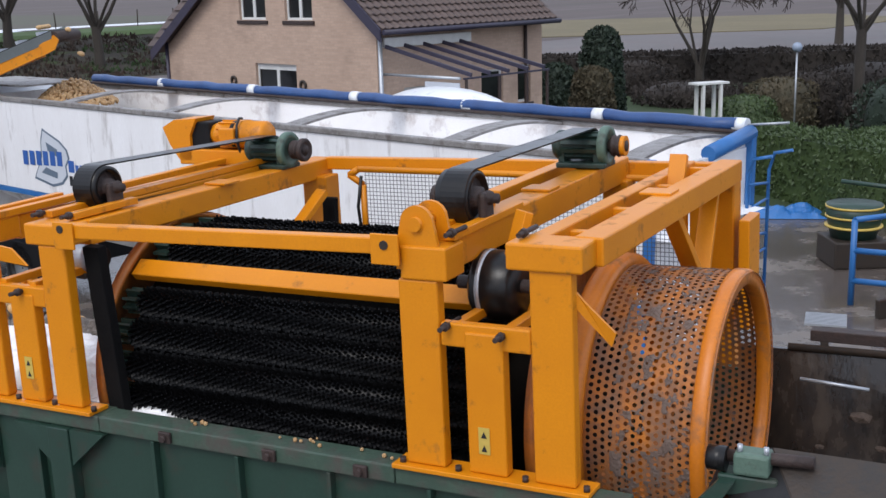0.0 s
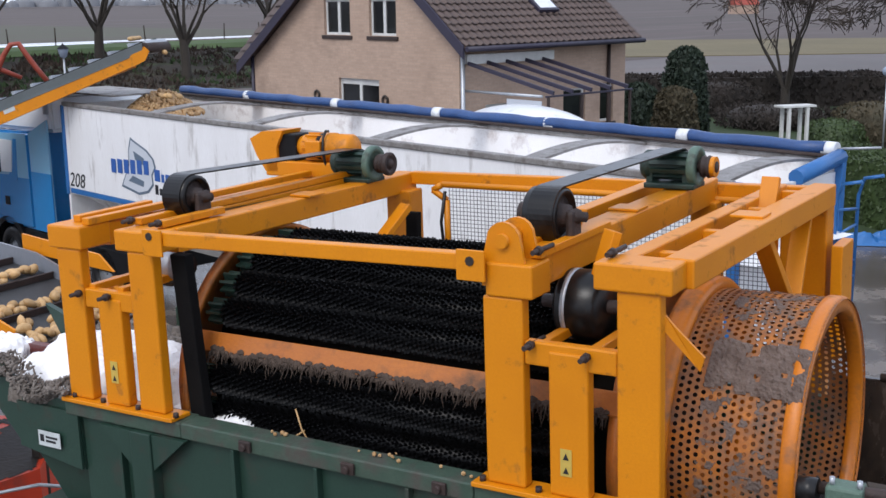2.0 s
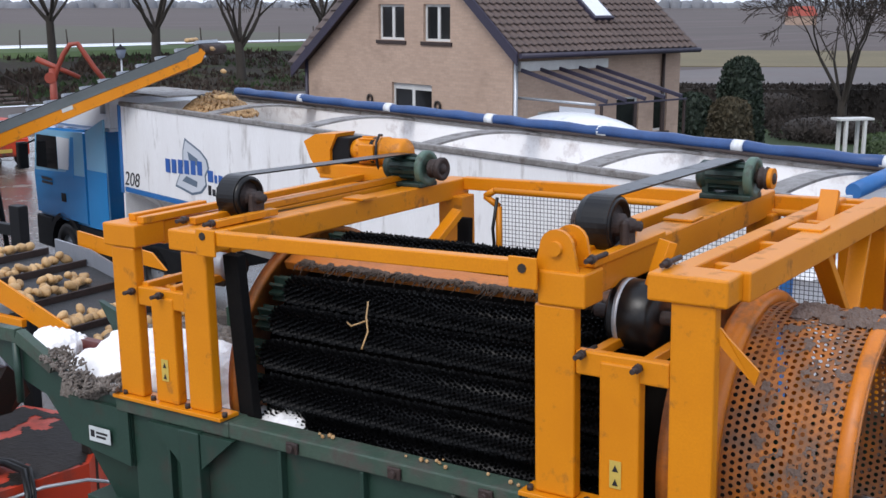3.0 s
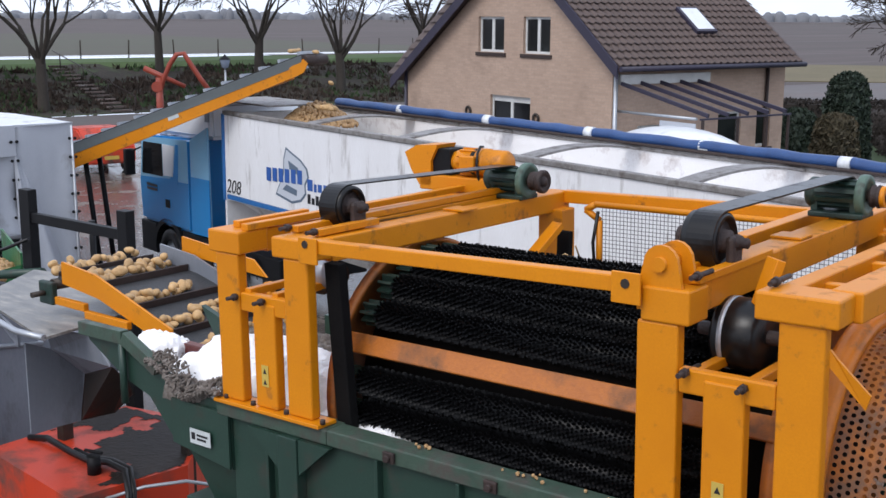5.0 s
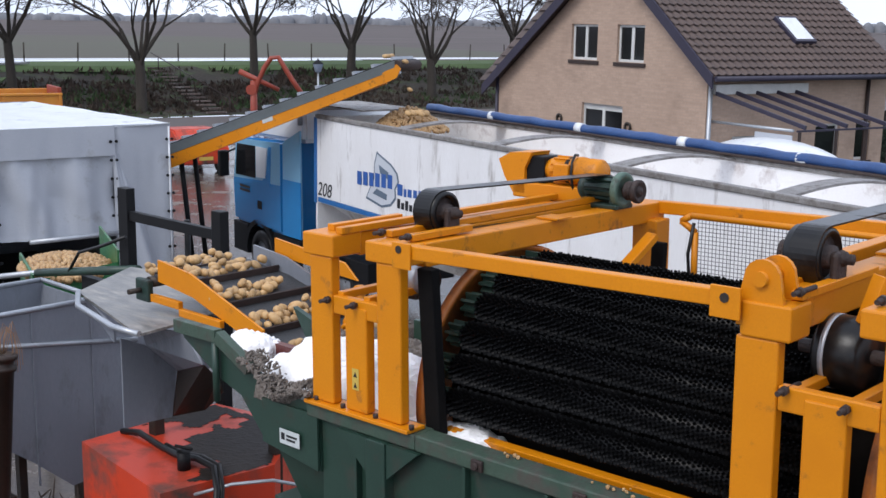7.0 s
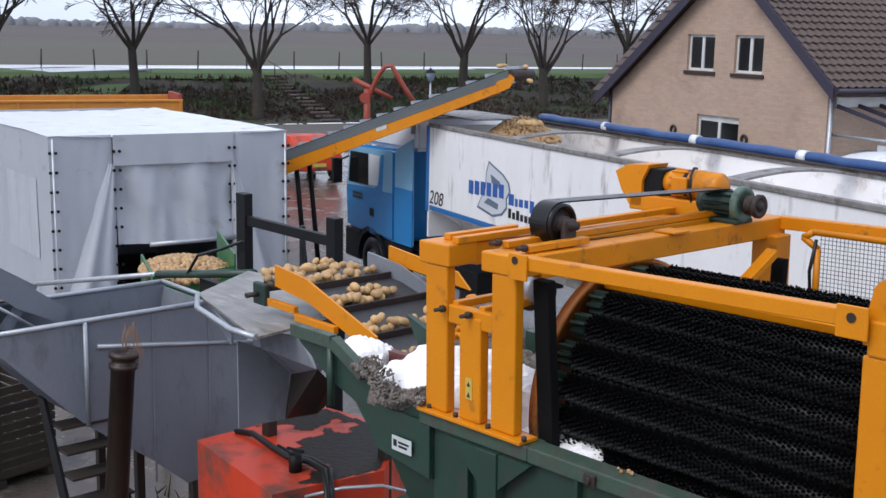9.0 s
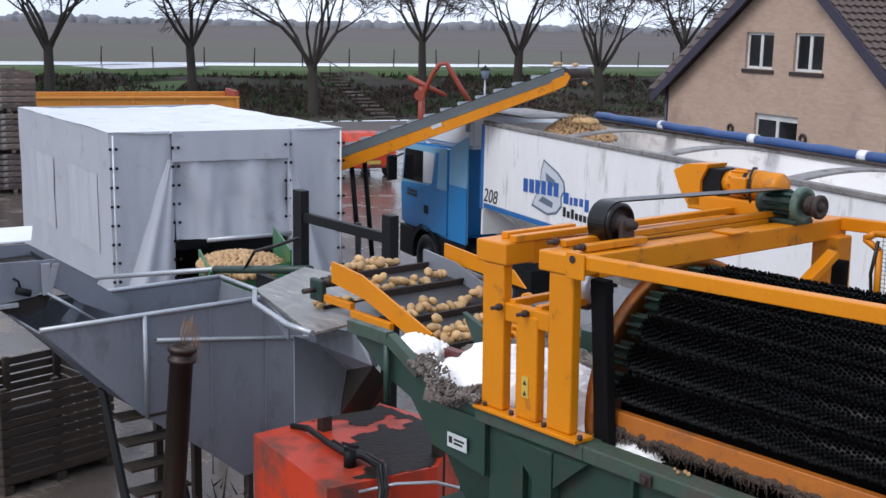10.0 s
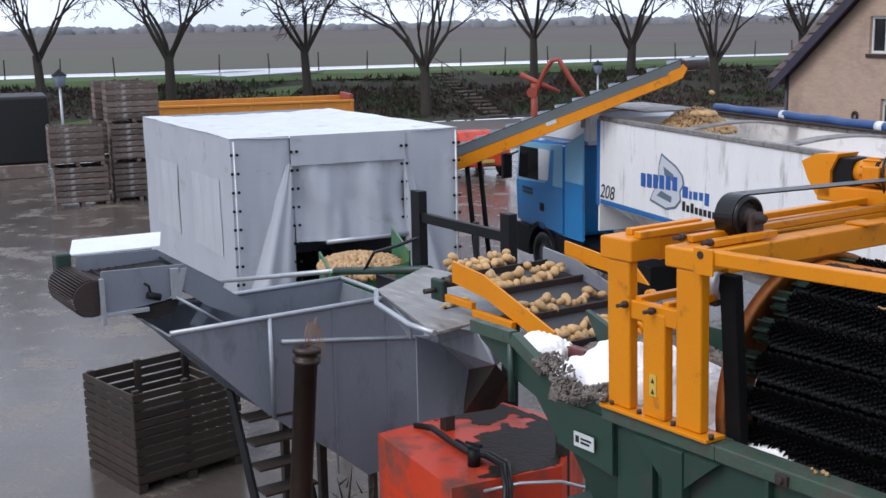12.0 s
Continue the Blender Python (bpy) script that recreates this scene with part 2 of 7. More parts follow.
def coursed(m, mortar):
    """Lays brick courses over a wall material, 21 by 6 cm, with pale joints."""
    n, l = m.node_tree.nodes, m.node_tree.links
    p = n["Principled BSDF"]
    plain = p.inputs["Base Color"].links[0].from_socket
    co, sep, add, com = n.new("ShaderNodeTexCoord"), n.new("ShaderNodeSeparateXYZ"), n.new("ShaderNodeMath"), n.new("ShaderNodeCombineXYZ")
    l.new(co.outputs["Object"], sep.inputs["Vector"])
    l.new(sep.outputs["X"], add.inputs[0])
    l.new(sep.outputs["Y"], add.inputs[1])
    l.new(add.outputs["Value"], com.inputs["X"])
    l.new(sep.outputs["Z"], com.inputs["Y"])
    t, dark = n.new("ShaderNodeTexBrick"), n.new("ShaderNodeMix")
    dark.data_type, dark.blend_type = "RGBA", "MULTIPLY"
    dark.inputs["Factor"].default_value = 1.0
    t.inputs["Color1"].default_value, t.inputs["Color2"].default_value, t.inputs["Mortar"].default_value = (1.08, 1.04, 1.02, 1), (0.90, 0.87, 0.86, 1), mortar
    for key, value in (("Scale", 1.0), ("Brick Width", 0.22), ("Row Height", 0.065), ("Mortar Size", 0.010), ("Bias", -0.2)):
        t.inputs[key].default_value = value
    l.new(com.outputs["Vector"], t.inputs["Vector"])
    l.new(plain, dark.inputs["A"])
    l.new(t.outputs["Color"], dark.inputs["B"])
    l.new(dark.outputs["Result"], p.inputs["Base Color"])


coursed(BRICK, (0.97, 0.98, 0.99, 1))
ROOF = mat("brown_roof_tile", (0.115, 0.078, 0.066), (0.075, 0.052, 0.045), rough=0.65, scale=1.2, fine=20, bump=0.2, vary=0.2)
VERGE = mat("dark_blue_verge_board", (0.035, 0.03, 0.055), rough=0.5, scale=3)
WHITE_FRAME = mat("white_window_frame", (0.72, 0.72, 0.70), rough=0.4, scale=3, bump=0.02)
DARK_GLASS = mat("dark_window_glass", (0.012, 0.013, 0.015), rough=0.06, scale=1, bump=0)
# distance haze is mixed into this pale blue-grey
FAR_TREES = mat("haze_grey_trees", (0.20, 0.205, 0.22), (0.16, 0.165, 0.18), rough=1.0, scale=0.02, fine=0.4, bump=0)
LAMP_GLASS = mat("lamp_lantern_glass", (0.30, 0.36, 0.46), rough=0.2, scale=3, bump=0)
TWINE = mat("orange_twine", (0.42, 0.24, 0.13), rough=0.8, scale=20)
PUMP_PIPE = mat("brown_steel_pipe", (0.07, 0.043, 0.031), (0.03, 0.021, 0.017), rough=0.4, metal=0.3, scale=5, bump=0.15, stretch=(1, 1, 0.3))
CHUTE_BELT = mat("dark_web_belt", (0.05, 0.052, 0.055), (0.03, 0.03, 0.032), rough=0.5, scale=14, fine=120, bump=0.3)
CLAY = mat("caked_grey_clay", (0.20, 0.15, 0.125), (0.11, 0.075, 0.06), rough=0.85, scale=14, fine=70, bump=0.6)
WET_MUD = mat("dark_wet_mud", (0.030, 0.022, 0.018), (0.018, 0.014, 0.012), rough=0.6, spec=0.25, scale=8, fine=50, bump=0.4)
FRINGE = mat("brown_root_fringe", (0.105, 0.072, 0.052), (0.045, 0.03, 0.022), rough=0.9, scale=14, fine=60, bump=0.6)
# darker copy of the conveyor's grey-green: shade is put into the far board's colour
CONV_SHADED = mat("shaded_green_board", (0.085, 0.10, 0.098), (0.06, 0.075, 0.072), rough=0.55, scale=2, bump=0.05)
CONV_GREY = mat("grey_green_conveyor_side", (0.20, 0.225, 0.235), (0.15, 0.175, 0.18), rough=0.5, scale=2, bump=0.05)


# ---- building helpers ----
def box(bm, x0, x1, y0, y1, z0, z1, bevel=0.0, m=None):
    vs = [bm.verts.new((x, y, z)) for x in (x0, x1) for y in (y0, y1) for z in (z0, z1)]
    fs = [bm.faces.new([vs[i] for i in q]) for q in ((0, 1, 3, 2), (4, 6, 7, 5), (0, 4, 5, 1), (2, 3, 7, 6), (0, 2, 6, 4), (1, 5, 7, 3))]
    if bevel:
        es = list({e for f in fs for e in f.edges})
        r = bmesh.ops.bevel(bm, geom=es, offset=bevel, segments=2, profile=0.5, affect="EDGES", clamp_overlap=True)
        vs = list({v for f in r["faces"] for v in f.verts} | {v for v in vs if v.is_valid})
    if m is not None:
        for v in vs:
            v.co = m @ v.co
    return vs


def rod(bm, p, q, r0, r1=None, n=12, caps=True):
    p, q, r1 = Vector(p), Vector(q), r0 if r1 is None else r1
    d = (q - p).normalized()
    a = d.orthogonal().normalized()
    b = d.cross(a)
    rings = [[bm.verts.new(c + (a * math.cos(k * math.tau / n) + b * math.sin(k * math.tau / n)) * r) for k in range(n)] for c, r in ((p, r0), (q, r1))]
    for k in range(n):
        bm.faces.new((rings[0][k], rings[0][(k + 1) % n], rings[1][(k + 1) % n], rings[1][k])).smooth = True
    if caps:
        bm.faces.new(rings[0][::-1])
        bm.faces.new(rings[1])


def lathe(bm, axis0, axis1, profile, n=32, closed=False):
    """Turns a profile of (along, radius) round the line from axis0 to axis1."""
    p, d = Vector(axis0), (Vector(axis1) - Vector(axis0)).normalized()
    a = d.orthogonal().normalized()
    b = d.cross(a)
    rings = [[bm.verts.new(p + d * s + (a * math.cos(k * math.tau / n) + b * math.sin(k * math.tau / n)) * max(r, 1e-4)) for k in range(n)] for s, r in profile]
    pairs = list(zip(rings, rings[1:])) + ([(rings[-1], rings[0])] if closed else [])
    for r0, r1 in pairs:
        for k in range(n):
            bm.faces.new((r0[k], r0[(k + 1) % n], r1[(k + 1) % n], r1[k])).smooth = True


def slab(bm, outline, thick):
    """A flat plate: a closed outline of points and a thickness vector."""
    t = Vector(thick)
    lo = [bm.verts.new(p) for p in outline]
    hi = [bm.verts.new(Vector(p) + t) for p in outline]
    bm.faces.new(lo[::-1])
    bm.faces.new(hi)
    for k in range(len(lo)):
        j = (k + 1) % len(lo)
        bm.faces.new((lo[k], lo[j], hi[j], hi[k]))


def hose(bm, pts, r, n=8):
    """A bent pipe through points."""
    pts = [Vector(p) for p in pts]
    last = None
    for i, p in enumerate(pts):
        d = (pts[min(i + 1, len(pts) - 1)] - pts[max(i - 1, 0)]).normalized()
        a = d.cross(Vector((0.31, 0.17, 0.93))).normalized()
        b = d.cross(a)
        ring = [bm.verts.new(p + (a * math.cos(k * math.tau / n) + b * math.sin(k * math.tau / n)) * r) for k in range(n)]
        if last:
            for k in range(n):
                bm.faces.new((last[k], last[(k + 1) % n], ring[(k + 1) % n], ring[k])).smooth = True
        else:
            bm.faces.new(ring[::-1])
        last = ring
    bm.faces.new(last)


def mesh_of(name, bm, material):
    bmesh.ops.recalc_face_normals(bm, faces=bm.faces)
    me = bpy.data.meshes.new(name)
    bm.to_mesh(me)
    bm.free()
    me.materials.append(material)
    return me


def part(name, bm, material, parent, label=""):
    ob = new(name, mesh_of(name, bm, material))
    ob.parent = parent
    return tagged(ob, label)


def thing(name, label, category, m=None, group="", kind=""):
    ob = new(name)
    ob.empty_display_size = 0.1
    ob.matrix_basis = m or Matrix()
    return tagged(ob, label, category, group, kind)


def solid(name, bm, material, label, category, m=None, group="", kind=""):
    ob = new(name, mesh_of(name, bm, material))
    ob.matrix_basis = m or Matrix()
    return tagged(ob, label, category, group, kind)


def one(shape, *args, **kw):
    bm = bmesh.new()
    shape(bm, *args, **kw)
    return bm


def bar(p, q, r, n=10):
    return one(rod, p, q, r, None, n)


def block(x0, x1, y0, y1, z0, z1, bevel=0.006, m=None):
    return one(box, x0, x1, y0, y1, z0, z1, bevel, m)

# ---- ground, dike, road ----
DIKE = pose(0, 0, 0, 0, 0, 45)          # x along the dike, y towards it


def strip(name, label, material, rows, category="ground", x0=-1500, x1=1500, cuts=60, wobble=0.0):
    bm = bmesh.new()
    xs = [x0 + (x1 - x0) * k / cuts for k in range(cuts + 1)]
    grid = [[bm.verts.new((x, y + wobble * noise.noise((x * 0.05, y * 0.1, 3)), z + (0.3 * wobble * noise.noise((x * 0.2, y * 0.3, 7)) if wobble else 0))) for x in xs] for y, z in rows]
    for a, b in zip(grid, grid[1:]):
        for k in range(cuts):
            bm.faces.new((a[k], a[k + 1], b[k + 1], b[k]))
    return solid(name, bm, material, label, category, DIKE, kind="structure")


strip("ground", "flat brown farmland ground reaching up to the dike", MUD, [(-900, -0.02), (62, -0.02)])
strip("bank", "dark brown overgrown slope of the dike", BANK, [(61.8, -0.03), (64, 0.25), (68, 1.0), (72, 1.75), (74.2, 2.16)], x0=-200, x1=72, cuts=160, wobble=0.7)
strip("verge", "short green grass along the top of the dike", VERGE_GRASS, [(73.2, 2.0), (74.5, 2.3), (78, 2.42), (79, 2.4)], x0=-200, x1=72, cuts=100, wobble=0.15)
strip("road", "wet pale asphalt road on top of the dike", ROAD, [(78.3, 2.5), (82.0, 2.5)], category="road", x1=74)
strip("field", "dull green winter field beyond the dike", FIELD, [(81.9, 2.46), (90, 2.1), (215, 2.0)], x0=-3500, x1=72, cuts=120)
strip("far_field", "bare pinkish brown field reaching the horizon", FIELD_FAR, [(215, 2.0), (700, 2.0), (3500, 2.0)], x0=-3500, x1=72, cuts=120)
strip("east_field", "bare mauve-brown ploughed field behind the garden", FIELD_FAR, [(61.9, -0.02), (200, -0.02), (3500, -0.02)], x0=71.9, x1=4500, cuts=120)

yard = bmesh.new()
slab(yard, [(-75, -12, -0.3), (14, -12, -0.3), (14, 30, -0.3), (-14, 46, -0.3), (-46, 43, -0.3), (-75, 14, -0.3)], (0, 0, 0.3))
solid("pavement", yard, YARD, "wet brown concrete yard with puddles", "pavement", kind="structure")
lawn = one(slab, [(-1, 30.5, -0.2), (9, 24.5, -0.2), (40, 20, -0.2), (50, 60, -0.2), (6, 58, -0.2)], (0, 0, 0.24))
solid("lawn", lawn, GRASS, "green garden lawn beside the house", "lawn", kind="structure")
meadow = one(slab, [(4, 103, -0.1), (36, 105, -0.1), (52, 122, -0.1), (48, 140, -0.1), (4, 142, -0.1)], (0, 0, 0.14))
solid("meadow", meadow, STRAW, "dry yellow reed meadow", "meadow", kind="structure")
ramp_road = one(slab, [(-80, 24, 0.8), (-58, 44, 1.3), (-47, 58.5, 2.2), (-43, 63, 2.4), (-48, 64, 2.42), (-57, 52, 2.1), (-70, 38, 1.3)], (0, 0, 0.12))
solid("side_road", ramp_road, ROAD, "wet pale side road bending down from the dike", "road", kind="structure")
ramp_bank = one(slab, [(-90, 10, -0.2), (-50, 39, -0.1), (-40, 54, 0.9), (-44, 64, 2.2), (-58, 52.5, 1.9), (-80, 34, 0.7)], (0, 0, 0.12))
solid("ramp_verge", ramp_bank, VERGE_GRASS, "green grass slope below the side road", "grass", kind="structure")
# weeds and dead stalks on the slope
for label, material, seed, share in (("brown dead weeds on the dike slope", SCRUB_BROWN, 5, 9000), ("low green weeds on the dike slope", SCRUB_GREEN, 6, 5000)):
    weeds = bmesh.new()
    rng = random.Random(seed)
    for k in range(share):
        x, y = rng.uniform(-45, 66), 62.2 + 11.2 * rng.random() ** 0.9
        patch = noise.noise((x * 0.16, y * 0.3, seed))
        if patch < (-0.15 if seed == 5 else 0.1):
            continue
        z = 0.25 + 0.1875 * (y - 64) - 0.05
        for blade in range(3):
            w, h, a = rng.uniform(0.05, 0.16), rng.uniform(0.12, 0.42), rng.uniform(0, 3.14)
            c, q = math.cos(a) * w, math.sin(a) * w
            px, py = x + rng.uniform(-0.2, 0.2), y + rng.uniform(-0.2, 0.2)
            weeds.faces.new([weeds.verts.new(p) for p in ((px - c, py - q, z), (px + c, py + q, z), (px + rng.uniform(-0.2, 0.2), py + rng.uniform(-0.2, 0.2), z + h))])
    solid("weeds", weeds, material, label, "weeds", DIKE, kind="stuff")
# far tree line on the horizon, haze painted into its grey
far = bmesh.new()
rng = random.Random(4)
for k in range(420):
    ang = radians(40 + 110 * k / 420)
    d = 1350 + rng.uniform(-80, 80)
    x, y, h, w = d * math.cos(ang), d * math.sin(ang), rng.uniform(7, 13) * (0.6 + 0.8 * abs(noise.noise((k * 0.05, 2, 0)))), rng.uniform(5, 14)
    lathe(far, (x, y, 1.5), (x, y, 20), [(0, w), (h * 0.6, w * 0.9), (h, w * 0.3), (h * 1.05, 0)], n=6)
solid("backdrop", far, FAR_TREES, "line of far trees on the horizon, haze in their colour", "trees", kind="structure")


# ---- trees ----
def grow(bm_trunk, bm_twig, p, d, length, r, depth, rng, top):
    """One branch and all that grows from it."""
    steps = 3
    for step in range(steps):
        lift = 0.10 if depth > 3 else -0.04
        nd = (d + Vector((rng.uniform(-1, 1), rng.uniform(-1, 1), rng.uniform(-0.6, 0.6) + lift)) * 0.13).normalized()
        q = p + nd * (length / steps)
        r2 = r * 0.88
        r, r2 = max(r, 0.016), max(r2, 0.014)
        rod(bm_trunk if r > 0.035 else bm_twig, p, q, r, r2, n=7 if r > 0.06 else 4 if r > 0.03 else 3, caps=False)
        p, d, r = q, nd, r2
        if step == 1 and 0 < depth < 6:
            side = d.orthogonal().normalized()
            side.rotate(Matrix.Rotation(rng.uniform(0, math.tau), 3, d))
            grow(bm_trunk, bm_twig, p, (d + side * rng.uniform(0.5, 1.0)).normalized(), length * rng.uniform(0.5, 0.7), r * 0.5, min(depth - 1, 3) if depth > 2 else 0, rng, top)
    if depth == 0:
        return
    for k in range(3 if depth < 5 else 2):
        side = d.orthogonal().normalized()
        side.rotate(Matrix.Rotation(rng.uniform(0, math.tau), 3, d))
        wide = rng.uniform(0.2, 0.55) if depth > 3 else rng.uniform(0.35, 0.8)
        nd = (d + side * wide).normalized()
        grow(bm_trunk, bm_twig, p, nd, length * rng.uniform(0.66, 0.86), r * rng.uniform(0.62, 0.8), depth - 1, rng, top)


def bare_tree(seed, height, radius, low, m, label, spread=0.48):
    rng = random.Random(seed)
    t = thing("tree", label, "tree", m, group="bare trees along the dike")
    trunk, twig = bmesh.new(), bmesh.new()
    lathe(trunk, (0, 0, -0.6), (0, 0, 1), [(0, radius * 1.5), (0.7, radius * 1.12), (1.6, radius)], n=9)
    rod(trunk, (0, 0, 1.0), (rng.uniform(-0.1, 0.1), rng.uniform(-0.1, 0.1), low), radius, radius * 0.85, 9, False)
    limbs = rng.choice((6, 7))
    for k in range(limbs):
        a = k * math.tau / limbs + rng.uniform(-0.4, 0.4)
        lean = spread * rng.uniform(0.6, 1.5)
        d = Vector((math.cos(a) * lean, math.sin(a) * lean, 0.85)).normalized()
        grow(trunk, twig, Vector((0, 0, low - 0.1 - 0.18 * (k % 3))), d, height * rng.uniform(0.22, 0.28), radius * rng.uniform(0.36, 0.52), 6, rng, height)
    part("trunk", trunk, BARK, t, "grey-brown trunk and limbs")
    part("crown", twig, TWIGS, t, "leafless brown twigs")
    return t


def on_dike(x, y, turn):
    """A foot on the dike's slope, x along it and y across."""
    return DIKE @ pose(x, y, max(-0.05, 0.25 + 0.1875 * (y - 64)) - 0.15, 0, 0, turn)


kinds = [bare_tree(11, 10.5, 0.30, 2.9, on_dike(17.9, 64, 20), "bare roadside tree with a fan of long upright limbs"),
         bare_tree(23, 10.0, 0.27, 3.2, on_dike(11.9, 68.5, 100), "bare roadside tree with a fan of long upright limbs", 0.42),
         bare_tree(37, 9.5, 0.31, 2.6, on_dike(37.2, 65.5, 210), "bare roadside tree leaning over the dike", 0.55)]
for k, (x, y, turn) in enumerate(((27.2, 71, 40), (33.6, 70, 75), (4.0, 68.5, 310), (-3.0, 68, 160), (-11.5, 68, 15), (-20, 70, 250), (46.5, 70, 95), (54, 71, 10))):
    copy_thing(kinds[(k + 1) % 3], on_dike(x, y, turn))
for k, (x, y) in enumerate(((30, 84.0), (62, 128.0))):
    copy_thing(kinds[k], pose(x, y, -0.1, 0, 0, 80 * k))

# ---- house ----
HS = pose(-0.93, 25.93, 0.6, 0, 0, -45.4)    # x to minus along the gable, y along the eaves, corner at the origin
EAVE, EAVE_FAR, RIDGE_X, RIDGE_Z, LONG, WIDE = 3.86, 3.14, -3.38, 6.48, 5.7, 8.38


def wall_with_holes(along, span, height_at, holes, thick, flip):
    """A wall as a grid of slabs that leaves the holes open; along: 'x' or 'y'."""
    bm = bmesh.new()
    us = sorted({span[0], span[1], *[h[0] for h in holes], *[h[1] for h in holes]})
    top = max(height_at(u) for u in us) if along == "y" else EAVE_FAR
    zs = sorted({-0.8, top, *[h[2] for h in holes if h[2] < top], *[min(h[3], top) for h in holes]})
    for u0, u1 in zip(us, us[1:]):
        for z0, z1 in zip(zs, zs[1:]):
            mid = ((u0 + u1) / 2, (z0 + z1) / 2)
            if any(h[0] < mid[0] < h[1] and h[2] < mid[1] < h[3] for h in holes):
                continue
            if along == "x":
                box(bm, u0, u1, flip, flip + thick, z0, z1)
            else:
                box(bm, flip, flip + thick, u0, u1, z0, z1)
    bmesh.ops.remove_doubles(bm, verts=bm.verts[:], dist=0.001)
    return bm


def window(house, m, w, h, sashes, label="", blind=False):
    """A white framed window with dark panes and a sill; m: its lower left outer corner, x along the wall, y inwards."""
    holder = bmesh.new()
    f = 0.06
    for x0, x1, z0, z1 in ((0, f, 0, h), (w - f, w, 0, h), (f, w - f, 0, f), (f, w - f, h - f, h)):
        box(holder, x0, x1, 0.05, 0.12, z0, z1, 0.006, m)
    for k in range(1, sashes):
        x = w * k / sashes
        box(holder, x - 0.05, x + 0.05, 0.05, 0.12, f, h - f, 0.006, m)
    win = part("window", holder, WHITE_FRAME, house, label)
    for k in range(sashes):
        pane = block(w * k / sashes + 0.045, w * (k + 1) / sashes - 0.045, 0.075, 0.085, 0.05, h - 0.05, 0, m)
        part("pane", pane, DARK_GLASS, win, "dark window pane")
    part("sill", block(-0.08, w + 0.08, -0.06, 0.06, -0.10, -0.01, 0.008, m), RUST, win, "dark brown sill")
    if blind:
        part("blind", block(0.07, w - 0.07, 0.06, 0.072, h * 0.9, h - 0.06, 0, m), WHITE_FRAME, win, "white lace blind")
    return win


house = thing("house", "buff brick house with a brown tiled gable roof", "house", HS)
holes = [(-5.04, -3.96, 3.78 - 0.6 + 0.65, 5.3 - 0.6), (-3.20, -2.18, 3.78 - 0.6 + 0.65, 5.3 - 0.6), (-4.50, -2.88, 1.3, 2.78)]
gab = wall_with_holes("x", (-WIDE, 0), None, [holes[2]], 0.25, 0)
part("gable_wall", gab, BRICK, house, "buff brick gable wall")
# upper gable in columns that keep the two window openings
up = bmesh.new()
xs = [-WIDE, -7.2, -6.1, -5.04, -3.96, RIDGE_X, -3.20, -2.18, -1.1, 0]


def roof_z(x):
    return EAVE_FAR + (RIDGE_Z - EAVE_FAR) * (x + WIDE) / (RIDGE_X + WIDE) if x < RIDGE_X else EAVE + (RIDGE_Z - EAVE) * x / RIDGE_X


for x0, x1 in zip(xs, xs[1:]):
    low = EAVE_FAR
    for h in holes[:2]:
        if h[0] - 0.01 < (x0 + x1) / 2 < h[1] + 0.01:
            slab(up, [(x0, 0, EAVE_FAR), (x1, 0, EAVE_FAR), (x1, 0, h[2]), (x0, 0, h[2])], (0, 0.25, 0))
            low = h[3]
    slab(up, [(x0, 0, low), (x1, 0, low), (x1, 0, max(roof_z(x1), low + 0.01)), (x0, 0, max(roof_z(x0), low + 0.01))], (0, 0.25, 0))
bmesh.ops.remove_doubles(up, verts=up.verts[:], dist=0.001)
part("gable_top", up, BRICK, house, "buff brick gable")
for x0, x1, z0, z1 in holes:
    window(house, pose(x0, 0.02, z0), x1 - x0, z1 - z0, 2, "white double window", z0 < 2)
side_holes = [(0.8, 2.1, 0.1, 2.3), (3.4, 4.2, 1.5, 2.5), (4.75, 5.25, 1.6, 2.55)]
sd = wall_with_holes("y", (0.25, LONG), lambda u: EAVE, side_holes, 0.25, -0.25)
part("side_wall", sd, BRICK, house, "buff brick side wall")
for y0, y1, z0, z1 in side_holes:
    window(house, pose(-0.02, y0, z0, 0, 0, 90), y1 - y0, z1 - z0, 2 if y1 - y0 > 1 else 1, "white framed glass door" if z0 < 1 else "white window")
part("back_wall", block(-WIDE, -0.25, LONG - 0.25, LONG, -0.8, EAVE_FAR, 0), BRICK, house)
part("far_wall", block(-WIDE, -WIDE + 0.25, 0.25, LONG - 0.25, -0.8, EAVE_FAR, 0), BRICK, house)
